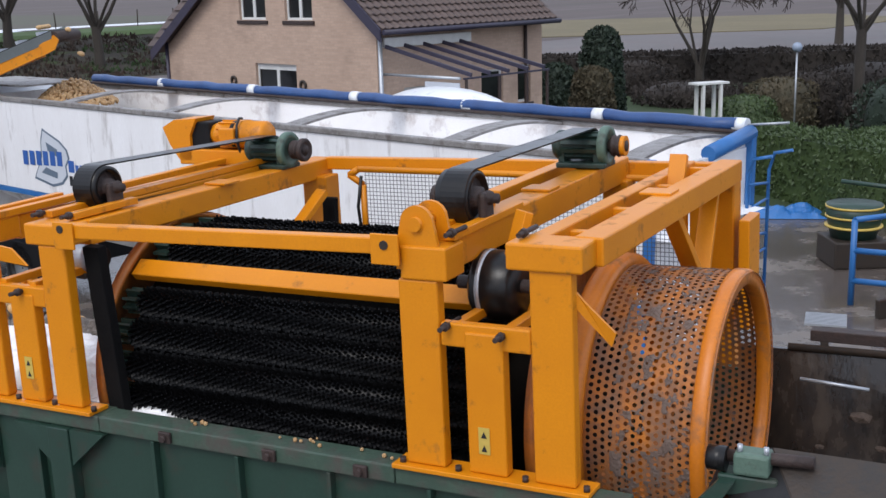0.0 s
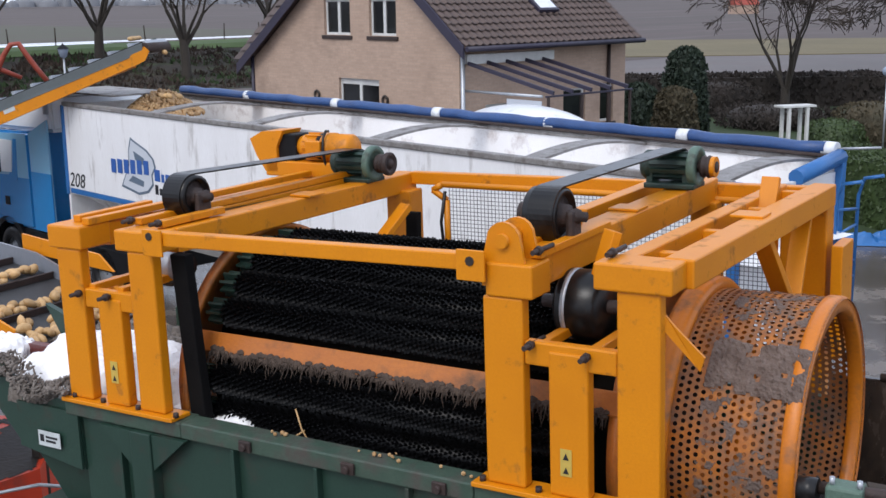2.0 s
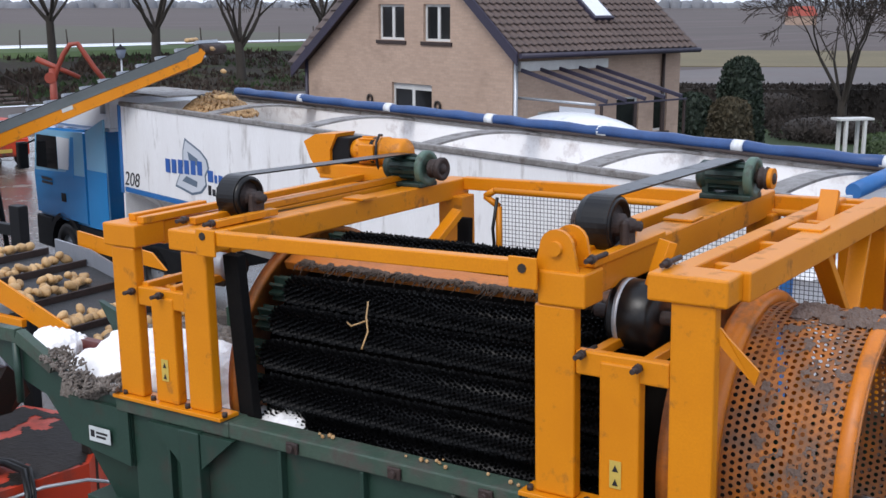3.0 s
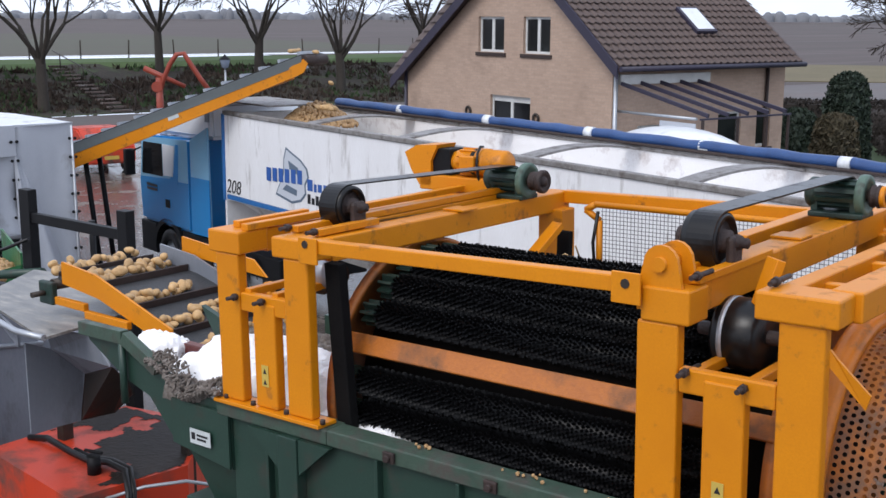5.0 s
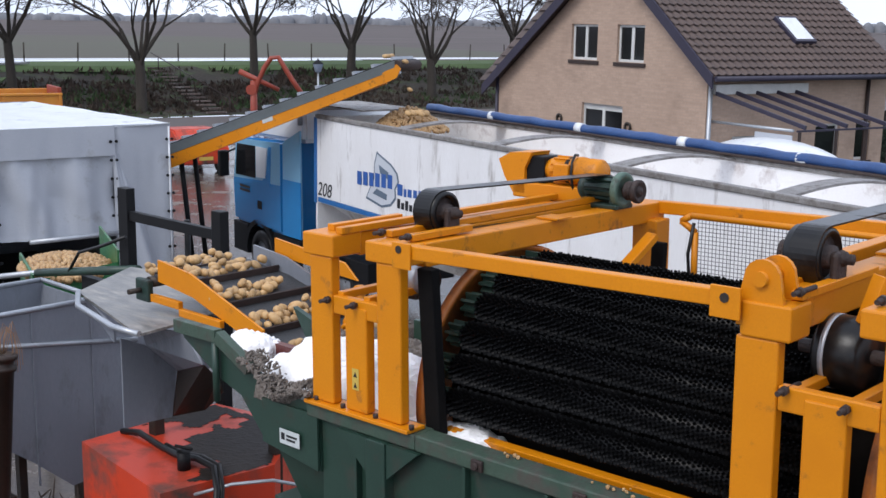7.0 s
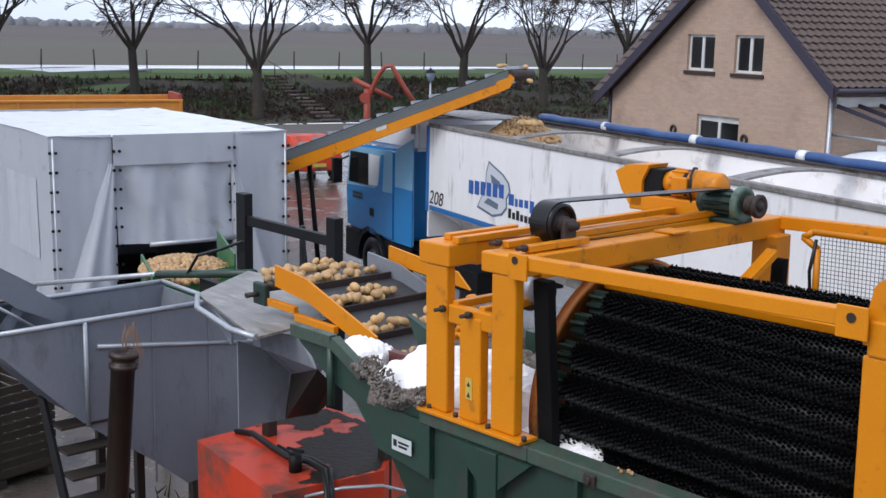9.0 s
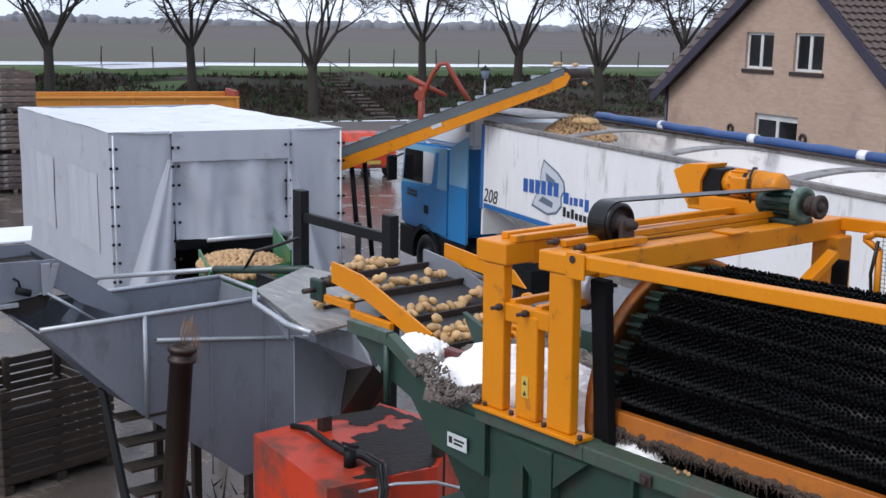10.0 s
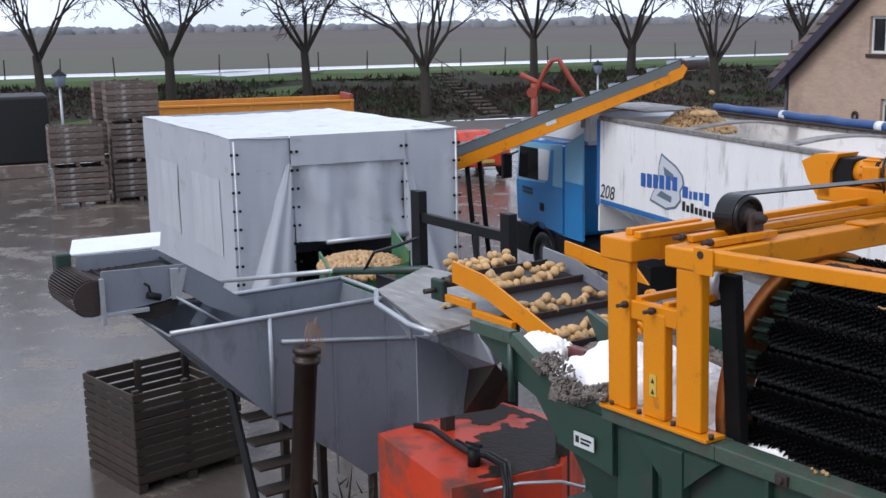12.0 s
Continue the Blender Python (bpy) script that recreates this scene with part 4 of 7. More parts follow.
def machine_frame():
    f = thing("machine_frame", "yellow painted steel frame of a brush washing machine", "machine frame", M)
    for x0, x1, h in ((-0.755, -0.585, 0.80), (-0.485, -0.325, 0.56), (-0.245, -0.075, 0.82), (1.76, 1.94, 0.80), (2.05, 2.22, 0.60), (2.34, 2.515, 0.875)):
        part("post", block(x0, x1, 0.0, 0.065, 0.0, h, 0.01), YELLOW, f)
    part("base_plate", block(-0.79, 0.0, -0.035, 0.1, -0.022, -0.001, 0.004), YELLOW, f)
    part("base_plate", block(1.70, 2.58, -0.035, 0.1, -0.022, -0.001, 0.004), YELLOW, f)
    for a, b, z in ((-0.585, -0.245, 0.5), (1.94, 2.34, 0.53)):
        part("crosspiece", block(a + 0.002, b - 0.002, 0.008, 0.058, z, z + 0.1, 0.008), YELLOW, f)
    # transverse beams, near end to far end
    part("beam", block(-0.80, -0.56, -0.01, 0.20, 0.80, 0.92, 0.01), YELLOW, f)
    part("beam", block(-0.70, -0.565, 0.20, 2.36, 0.79, 0.915, 0.008, pose(0, 0, 0, -0.6, 0, 1.0)), YELLOW, f)
    part("beam", block(-0.315, -0.035, -0.01, 0.14, 0.82, 0.925, 0.01), YELLOW, f)
    part("beam", block(-0.17, -0.03, 0.14, 2.42, 0.80, 0.925, 0.008, pose(0, 0, 0, -0.6, 0, 1.5)), YELLOW, f)
    part("beam", block(1.78, 1.99, -0.01, 0.16, 0.80, 0.94, 0.01), YELLOW, f)
    part("beam", block(1.82, 1.965, 0.16, 2.36, 0.82, 0.96, 0.008), YELLOW, f)
    part("beam", block(2.25, 2.565, -0.015, 0.17, 0.872, 0.98, 0.01), YELLOW, f)
    part("beam", block(2.44, 2.562, 0.17, 2.32, 0.868, 0.984, 0.008, pose(0.03, 0, 0.002, -0.5, 0, -0.8)), YELLOW, f)
    part("beam", block(2.255, 2.335, 0.17, 2.32, 0.868, 0.972, 0.008, pose(0.012, 0, 0, -0.5, 0, -0.4)), YELLOW, f)
    for y in (0.42, 0.95, 1.6, 2.2):
        part("crosspiece", block(2.33 + 0.006 * y, 2.48, y, y + 0.05, 0.875, 0.945 - 0.008 * y, 0.005), YELLOW, f)
    # slide rails on top of the beams
    for x, y0, y1, z in ((-0.72, 0.10, 0.62, 0.92), (-0.60, 0.05, 1.9, 0.92), (-0.30, 0.12, 2.2, 0.93), (-0.13, 0.10, 0.55, 0.93), (1.80, 0.14, 0.78, 0.945), (1.93, 0.10, 0.8, 0.945)):
        part("slide_rail", block(x, x + 0.05, y0, y1, z, z + 0.035, 0.004), YELLOW, f)
    part("beam", block(-0.33, -0.25, 0.14, 2.2, 0.83, 0.927, 0.006), YELLOW, f)
    part("beam", block(1.60, 1.68, 1.2, 2.36, 0.86, 0.95, 0.006), YELLOW, f)
    # long near bar and far bar
    part("long_bar", block(-0.03, 1.775, -0.03, 0.035, 0.868, 0.936, 0.006, pose(0, 0, 0, 0, -1.1, 0) @ pose(0, 0, 0.002)), YELLOW, f)
    part("clip", block(-0.085, 0.04, -0.045, -0.032, 0.82, 0.95, 0.004), YELLOW, f)
    part("clip", block(1.67, 1.80, -0.05, -0.036, 0.865, 0.992, 0.004), YELLOW, f)
    part("far_bar", block(-0.10, 2.50, 2.36, 2.43, 0.825, 0.905, 0.006, pose(0, 0, 0, 0, -0.6, 0)), YELLOW, f)
    # lug plates with a pin
    for y in (0.0, 0.12):
        lug = bmesh.new()
        arc = [(1.86 + 0.075 * math.cos(a), y, 1.03 + 0.075 * math.sin(a)) for a in [math.pi * k / 8 for k in range(9)]]
        slab(lug, [(1.76, y, 0.84), (1.96, y, 0.84), (1.96, y, 0.90)] + arc + [(1.76, y, 0.92)], (0, 0.02, 0))
        part("lug", lug, YELLOW, f)
    part("pin", bar((1.86, -0.02, 1.03), (1.86, 0.16, 1.03), 0.03), YELLOW, f)
    # far posts
    for x0, x1, h in ((-0.20, -0.02, 0.80), (2.42, 2.60, 0.87), (1.85, 2.0, 0.84)):
        part("post", block(x0, x1, 2.22, 2.38, -0.3, h, 0.01), YELLOW, f)
    part("guard_plate", block(2.64, 2.70, 2.15, 2.40, 0.05, 0.66, 0.006), YELLOW, f)
    # diagonal braces
    for p, q in (((2.54, 1.95, 0.85), (2.57, 1.62, 0.42)), ((2.53, 1.25, 0.86), (2.57, 1.6, 0.44)), ((0.1, 2.0, 0.75), (-0.02, 1.6, 0.4)), ((2.12, 0.35, 0.83), (2.16, 0.40, 1.02)), ((2.40, 1.78, 0.87), (2.40, 1.86, 1.05))):
        b = bmesh.new()
        d = Vector(q) - Vector(p)
        box(b, -0.045, 0.045, -0.02, 0.02, 0, d.length, 0.004, Matrix.Translation(p) @ d.to_track_quat("Z", "Y").to_matrix().to_4x4())
        part("brace", b, YELLOW, f)
    part("gusset", one(slab, [(2.515, 0.05, 0.785), (2.54, 0.06, 0.75), (2.645, 0.12, 0.615), (2.628, 0.12, 0.56), (2.515, 0.05, 0.72)], (0, 0.014, 0)), YELLOW, f)
    # adjusting screws
    for x, y, z in ((-0.60, -0.05, 0.575), (-0.40, -0.05, 0.575), (-0.30, 0.06, 0.955), (-0.10, 0.05, 0.955), (1.98, -0.05, 0.62), (2.22, -0.05, 0.60), (1.85, 0.08, 0.985), (1.98, 0.04, 0.985), (2.29, 0.05, 1.0)):
        s = bmesh.new()
        rod(s, (x, y - 0.02, z), (x, y + 0.16, z), 0.011, None, 8)
        rod(s, (x, y + 0.02, z), (x, y + 0.045, z), 0.019, None, 6)
        part("adjusting_screw", s, RUST, f, "rusty adjusting screw")
    for x, y, z in ((-0.036, -0.05, 0.917), (1.735, -0.055, 0.947)):
        part("bolt", bar((x, y, z), (x, y + 0.02, z), 0.02, 8), DARK_STEEL, f)
    for x in (-0.57, -0.37, 1.97, 2.2):
        part("slide_rail", block(x, x + 0.045, 0.03, 0.42, 0.58, 0.62, 0.004), YELLOW, f)
    for x, z in ((-0.43, 0.15), (2.10, 0.12)):
        part("sticker", block(x, x + 0.05, -0.004, -0.002, z - 0.03, z + 0.085, 0), STICKER, f, "yellow warning sticker with black signs")
        for dz in (-0.018, 0.04):
            part("sticker_sign", one(slab, [(x + 0.012, -0.005, z + dz), (x + 0.038, -0.005, z + dz), (x + 0.025, -0.005, z + dz + 0.028)], (0, -0.001, 0)), PRINT_BLACK, f)
    for x in (-0.72, -0.51, -0.26, 0.0, 1.74, 2.0, 2.3, 2.56):
        part("bolt", bar((x, 0.0, -0.002), (x, 0.0, 0.022), 0.014, 6), RUST, f)
    # welded cap plates, cable run and junction box along the inner beam
    for x, y, z in ((-0.10, 1.2, 0.915), (1.89, 1.15, 0.962), (2.50, 1.1, 0.975)):
        part("cap_plate", block(x - 0.075, x + 0.075, y, y + 0.14, z, z + 0.012, 0.003), YELLOW, f)
    part("cable", one(hose, [(1.76, 0.3, 0.86), (1.75, 0.8, 0.83), (1.77, 1.3, 0.85), (1.76, 1.9, 0.84), (1.80, 2.2, 0.80)], 0.011, 6), RUBBER, f, "black cable")
    part("cable", one(hose, [(0.20, 2.30, 0.80), (0.17, 2.29, 0.60), (0.18, 2.30, 0.42), (0.20, 2.31, 0.28)], 0.012, 6), RUBBER, f, "black cable")
    part("stiffener", block(2.40, 2.46, 2.05, 2.30, 0.30, 0.86, 0.006), YELLOW, f)
    return f


machine_frame()


def guard_mesh():
    g = thing("wire_guard", "woven wire safety guard in a yellow steel frame", "guard", M)
    fr = bmesh.new()
    outline = [(0.10, 0.80), (0.17, 0.84), (2.3, 0.84), (2.3, 0.30), (0.20, 0.30), (0.20, 0.74)]
    for (x0, z0), (x1, z1) in zip(outline, outline[1:] + outline[:1]):
        rod(fr, (x0, 2.32, z0), (x1, 2.32, z1), 0.022, None, 6)
    part("guard_frame", fr, YELLOW, g)
    w = bmesh.new()
    for k in range(82):
        x = 0.22 + k * 0.0255
        rod(w, (x, 2.32, 0.31), (x, 2.32, 0.83), 0.0021, None, 3, False)
    for k in range(21):
        z = 0.315 + k * 0.0255
        rod(w, (0.21, 2.322, z), (2.29, 2.322, z), 0.0021, None, 3, False)
    part("wire_mesh", w, WIRE, g, "square grey wire mesh")


guard_mesh()


def pulley_block(x, y, z, r, wide, m=M, label="black rubber-covered drive pulley on rusty bearings"):
    t = thing("drive_pulley", label, "pulley", m @ pose(x, y, z), group="drive pulleys on the frame")
    c = bmesh.new()
    lathe(c, (-wide / 2, 0, 0), (wide / 2, 0, 0), [(0, 0.02), (0, r - 0.012), (0.012, r), (wide - 0.012, r), (wide, r - 0.022), (wide - 0.03, r - 0.026), (wide - 0.03, 0.02)], 40)
    part("pulley_drum", c, BELT_BLACK, t)
    h = bmesh.new()
    lathe(h, (wide / 2 - 0.04, 0, 0), (1, 0, 0), [(0, r * 0.72), (0.014, r * 0.72), (0.014, r * 0.42), (0.05, r * 0.40), (0.05, 0.03), (0.10, 0.03), (0.10, 0.022), (0.13, 0.022), (0.13, 0.0)], 20)
    lathe(h, (-wide / 2 + 0.01, 0, 0), (-1, 0, 0), [(0, 0.05), (0.06, 0.05), (0.06, 0.0)], 16)
    part("hub", h, RUST, t, "rusty brown hub")
    for sx in (-wide / 2 - 0.035, wide / 2 + 0.03):
        part("bearing_block", block(sx - 0.02, sx + 0.02, -0.05, 0.05, -r + 0.0, 0.03, 0.018), RUST, t)
    return t


pulley_block(-0.24, 0.445, 1.032, 0.108, 0.15)
pulley_block(1.84, 0.46, 1.057, 0.12, 0.165)


def belt_over(name, y0, z0, r0, y1, z1, r1, x0, x1, thick=0.008):
    """A flat belt round two wheels whose axles run along x."""
    d = Vector((y1 - y0, z1 - z0))
    a = math.atan2(d.y, d.x)
    turn = math.asin((r0 - r1) / d.length)
    loop = []
    for k in range(19):
        t = a + math.pi / 2 - turn * -1 + k * (math.pi + 2 * turn) / 18
        loop.append((y0 + r0 * math.cos(t), z0 + r0 * math.sin(t), math.cos(t), math.sin(t)))
    for k in range(19):
        t = a - math.pi / 2 - turn + k * (math.pi - 2 * turn) / 18
        loop.append((y1 + r1 * math.cos(t), z1 + r1 * math.sin(t), math.cos(t), math.sin(t)))
    bm = bmesh.new()
    rings = [[bm.verts.new((x, y + ny * o, z + nz * o)) for x, o in ((x0, 0), (x1, 0), (x1, thick), (x0, thick))] for y, z, ny, nz in loop]
    for r, s in zip(rings, rings[1:] + rings[:1]):
        for k in range(4):
            bm.faces.new((r[k], r[(k + 1) % 4], s[(k + 1) % 4], s[k]))
    return solid(name, bm, BELT_BLACK, "black toothed rubber drive belt over two pulleys", "belt", M, group="drive belts")


belt_over("drive_belt", 0.445, 1.032, 0.109, 1.92, 0.988, 0.108, -0.305, -0.185)
belt_over("drive_belt", 0.46, 1.057, 0.121, 1.92, 1.05, 0.117, 1.795, 1.915)
# belts that drop from the pulleys to the drum
for x0, x1, y0, y1 in ((-0.03, 0.07, 0.13, 0.19), (0.03, 0.12, 2.05, 2.10)):
    d = bmesh.new()
    box(d, x0, x1, y0, y1, -0.08, 0.80, 0.006, pose(0, 0, 0, 4 if y0 < 1 else -3, 0, 0))
    solid("drop_belt", d, MATTE_BLACK, "wide black belt hanging down to the drum", "belt", M, group="drive belts")


def sheave(x, y, z, r=0.08, bush=False):
    t = thing("gearbox", "dark green ribbed gearbox with a pale end disc", "gearbox", M @ pose(x, y, z), group="green gearboxes")
    b = bmesh.new()
    lathe(b, (-0.27, 0, 0), (1, 0, 0), [(0, 0.0), (0, r * 0.8), (0.02, r), (0.05, r), (0.06, r * 0.72), (0.27, r * 0.72), (0.27, 0)], 28)
    part("housing", b, GREEN_CAST, t)
    for k in range(10):
        rib = bmesh.new()
        box(rib, -0.215, -0.005, -0.011, 0.011, r * 0.66, r * 0.95, 0, Matrix.Rotation(k * math.tau / 10, 4, "X"))
        part("rib", rib, GREEN_CAST, t)
    disc = bmesh.new()
    lathe(disc, (-0.002, 0, 0), (1, 0, 0), [(0, 0.02), (0, r * 1.28), (0.008, r * 1.34), (0.036, r * 1.34), (0.044, r * 1.28), (0.044, r * 0.9), (0.036, r * 0.86), (0.036, 0.0)], 36)
    part("end_disc", disc, GREEN_DISC, t, "pale green end disc")
    part("foot", block(-0.24, 0.04, -0.09, 0.09, -0.115, -0.085, 0.008), GREEN_CAST, t)
    for sx in (-0.22, -0.02):
        part("foot_block", block(sx - 0.018, sx + 0.018, -0.055, 0.055, -0.088, -0.03, 0.004), GREEN_CAST, t)
    s = bmesh.new()
    lathe(s, (0.034, 0, 0), (1, 0, 0), [(0, 0.03), (0.02, 0.03), (0.02, 0.055), (0.034, 0.06), (0.044, 0.046), (0.056, 0.06), (0.072, 0.056), (0.072, 0.03), (0.10, 0.03), (0.10, 0.0)], 20)
    part("sheave", s, RUST, t, "rusty grooved sheave")
    if bush:
        part("end_bush", bar((0.10, 0, 0.0), (0.13, 0, 0.0), 0.055, 14), YELLOW, t, "rusty yellow end bush")
    else:
        w = bmesh.new()
        lathe(w, (0.115, 0, 0), (1, 0, 0), [(0, 0.02), (0, 0.066), (0.008, 0.072), (0.03, 0.072), (0.038, 0.064), (0.03, 0.045), (0.022, 0.03), (0.04, 0.026), (0.04, 0.0)], 24)
        part("end_wheel", w, RUST, t, "rusty brown end wheel")
    return t


sheave(-0.10, 1.92, 1.018, 0.082)
sheave(1.965, 1.92, 1.082, 0.08, True)


def gear_motor():
    t = thing("gear_motor", "yellow geared electric motor with an angular gearbox", "motor", M @ pose(-0.555, 2.03, 1.092))
    c = bmesh.new()
    lathe(c, (-0.16, 0, 0), (1, 0, 0), [(0, 0.02), (0, 0.066), (0.05, 0.082), (0.2, 0.082), (0.2, 0.094), (0.27, 0.094), (0.27, 0.088), (0.40, 0.088), (0.42, 0.072), (0.42, 0.0)], 28)
    part("motor_body", c, YELLOW, t)
    for k in range(12):
        fin = bmesh.new()
        box(fin, -0.1, 0.03, -0.004, 0.004, 0.078, 0.093, 0, Matrix.Rotation(k * math.tau / 12, 4, "X"))
        part("fin", fin, YELLOW, t)
    g = bmesh.new()
    slab(g, [(-0.52, -0.1, 0.05), (-0.42, -0.1, 0.10), (-0.24, -0.1, 0.11), (-0.30, -0.1, 0.0), (-0.30, -0.1, -0.16), (-0.40, -0.1, -0.16), (-0.47, -0.1, -0.06)], (0, 0.2, 0))
    part("gear_case", g, YELLOW, t)
    # black block added for the shade inside the open gear hood
    part("gear_shade", block(-0.31, -0.155, -0.075, 0.075, -0.09, 0.085, 0.01), BLACK_PAINT, t)
    part("foot", block(-0.40, 0.22, -0.10, 0.10, -0.19, -0.09, 0.01), YELLOW, t)
    part("band_clamp", bar((0.005, 0, 0), (0.05, 0, 0), 0.09, 24), BLACK_PAINT, t, "black clamp band")
    part("terminal_box", block(-0.05, 0.07, -0.125, -0.09, -0.05, 0.05, 0.008), YELLOW, t)
    part("cable", one(hose, [(0.07, -0.02, 0.105), (0.08, -0.06, 0.11), (0.085, -0.1, 0.07), (0.085, -0.11, 0.0), (0.09, -0.10, -0.08), (0.1, -0.08, -0.14)], 0.009), RUBBER, t)
    return t


gear_motor()
wheel = thing("rubber_wheel", "black rubber drive wheel with a white scuffed stripe", "wheel", M @ pose(2.04, 0.40, 0.695))
w = bmesh.new()
lathe(w, (-0.1, 0, 0), (1, 0, 0), [(0, 0.03), (0, 0.13), (0.02, 0.15), (0.18, 0.15), (0.2, 0.13), (0.2, 0.03)], 36)
part("tyre", w, BELT_BLACK, wheel)
w = bmesh.new()
lathe(w, (-0.06, 0, 0), (1, 0, 0), [(0, 0.1505), (0, 0.152), (0.022, 0.152), (0.022, 0.1505)], 36)
part("scuff_stripe", w, GALV, wheel, "pale scuffed stripe")
part("axle", bar((-0.2, 0, 0), (0.2, 0, 0), 0.03), RUST, wheel)
inner = thing("inner_cylinder", "small grey electric motor inside the frame", "motor", M @ pose(-0.40, 0.42, 0.66))
w = bmesh.new()
lathe(w, (-0.1, 0, 0), (1, 0, 0), [(0, 0.02), (0, 0.07), (0.03, 0.085), (0.17, 0.085), (0.2, 0.07), (0.2, 0.02)], 24)
part("motor_body", w, GALV, inner)
part("foot", block(-0.09, 0.09, -0.07, 0.07, -0.105, -0.075, 0.006), DARK_STEEL, inner)
part("end_bell", bar((0.10, 0, 0), (0.16, 0, 0), 0.06, 16), RUBBER, inner)

# ---- the turning drum ----
DRUM_Y, DRUM_Z = 0.92, 0.05
drum = thing("brush_drum", "rotating drum of black brush rollers with a perforated yellow outlet", "brush drum", M @ pose(0, DRUM_Y, DRUM_Z))


def brush_mesh(length, r):
    """A roller set with rings of curled bristle tufts that lean along the turn."""
    bm = bmesh.new()
    rod(bm, (0, 0, 0), (length, 0, 0), r * 0.70, None, 14)
    rng = random.Random(8)
    rounds, along = 18, int(length / 0.0235)
    for i in range(along):
        x = (i + 0.5) * length / along
        for k in range(rounds):
            a = (k + 0.5 * (i % 2)) * math.tau / rounds + i * 0.03 + rng.uniform(-0.05, 0.05)
            reach = r * rng.uniform(0.95, 1.05)
            sway = rng.uniform(-0.003, 0.003)
            last = None
            for f, w in ((0.66, 0.0085), (0.86, 0.0075), (1.0, 0.0045)):
                aa = a + 0.30 * (f - 0.66) ** 1.2
                c, q = math.cos(aa), math.sin(aa)
                o, t = Vector((x + sway * f, c * reach * f, q * reach * f)), Vector((0, -q, c))
                ring = [bm.verts.new(p) for p in (o - t * w - Vector((w * 0.7, 0, 0)), o + t * w - Vector((w * 0.7, 0, 0)), o + Vector((w * 0.9, 0, 0)))]
                if last:
                    for j in range(3):
                        bm.faces.new((last[j], last[(j + 1) % 3], ring[(j + 1) % 3], ring[j]))
                last = ring
            bm.faces.new(last)
    return bm


BRUSH_R, BRUSH_AT = 0.081, 0.66
brush = mesh_of("brush_roller", brush_mesh(2.02, BRUSH_R), BRISTLE)
star = bmesh.new()
slab(star, [(-0.10, (0.068 if k % 4 < 2 else 0.034) * math.cos(k * math.tau / 32), (0.068 if k % 4 < 2 else 0.034) * math.sin(k * math.tau / 32)) for k in range(32)], (0.095, 0, 0))
star = mesh_of("star_cap", star, GREEN_CAST)
BARS = (128.0, 242.0, 366.0)
for third, first in enumerate(BARS):
    room = (BARS + (488.0,))[third + 1] - first
    for k in range(1, 8):
        a = radians(first + room * k / 8)
        r = new("brush_roller", brush)
        r.parent = drum
        r.matrix_basis = pose(0.04, BRUSH_AT * math.cos(a), BRUSH_AT * math.sin(a), 17 * (k + 7 * third))
        c = new("star_cap", star)
        c.parent = r
        tagged(c, "green cast star-shaped end cap")
    a = radians(first)
    b = bmesh.new()
    box(b, -0.08, 2.25, 0.665, 0.715, -0.052, 0.052, 0.006, Matrix.Rotation(a, 4, "X"))
    part("cross_bar", b, YELLOW if third == 0 else YELLOW_BAR, drum, "clean yellow cross bar" if third == 0 else "stained orange cross bar")
    if third == 1:
        fr = bmesh.new()
        rng = random.Random(3)
        turn = Matrix.Rotation(a, 3, "X")
        for i in range(520):
            x, ln = 0.04 + rng.random() * 2.16, rng.uniform(0.02, 0.10) * rng.uniform(0.4, 1.0)
            p = Vector((x, 0.715 + rng.uniform(0, 0.01), 0.05))
            q = p + Vector((rng.uniform(-0.012, 0.012), rng.uniform(-0.004, 0.012), ln * 0.6))
            e = q + Vector((rng.uniform(-0.018, 0.018), rng.uniform(-0.01, 0.006), ln * 0.4))
            rod(fr, turn @ p, turn @ q, 0.005, 0.0035, 3, False)
            rod(fr, turn @ q, turn @ e, 0.0035, 0.0012, 3, False)
        for i in range(260):
            x = 0.04 + 2.16 * i / 260
            bmesh.ops.create_icosphere(fr, subdivisions=1, radius=rng.uniform(0.008, 0.02), matrix=Matrix.Rotation(a, 4, "X") @ Matrix.Translation((x, 0.718, 0.052 + rng.uniform(-0.022, 0.012))) @ Matrix.Diagonal((1.3, 0.6, 0.9, 1)))
        tagged(part("debris_fringe", fr, FRINGE, drum, "brown plant roots hanging from a bar"), kind="stuff")
straw = bmesh.new()
for q in ([(0.62, 0, 0), (0.66, 0.01, 0.09), (0.70, 0.0, 0.16), (0.72, 0.01, 0.26)], [(0.67, 0.0, 0.10), (0.60, 0.01, 0.15), (0.56, 0.0, 0.13)]):
    hose(straw, [Matrix.Rotation(radians(262), 3, "X") @ Vector((x, 0.75 + y, z)) for x, y, z in q], 0.0048, 5)
part("straw", straw, POTATO, drum, "pale stalk caught in the brushes")
for x, r0, r1 in ((-0.13, 0.50, 0.755), (2.25, 0.45, 0.70)):
    ring = bmesh.new()
    lathe(ring, (x, 0, 0), (1, 0, 0), [(0, r0), (0, r1), (0.05, r1), (0.05, r1 - 0.03), (0.02, r1 - 0.03), (0.02, r0)], 72, True)
    part("end_ring", ring, YELLOW_BAR, drum)
core = bmesh.new()
rod(core, (-0.06, 0, 0), (2.24, 0, 0), 0.56, None, 40)
part("core", core, CORE_BLACK, drum)
# perforated outlet
RIDGE_AT = 200.0
PR, PX0, PX1 = 0.625, 2.31, 2.955
pf = bmesh.new()
nx, na = 20, 124
grid = {}


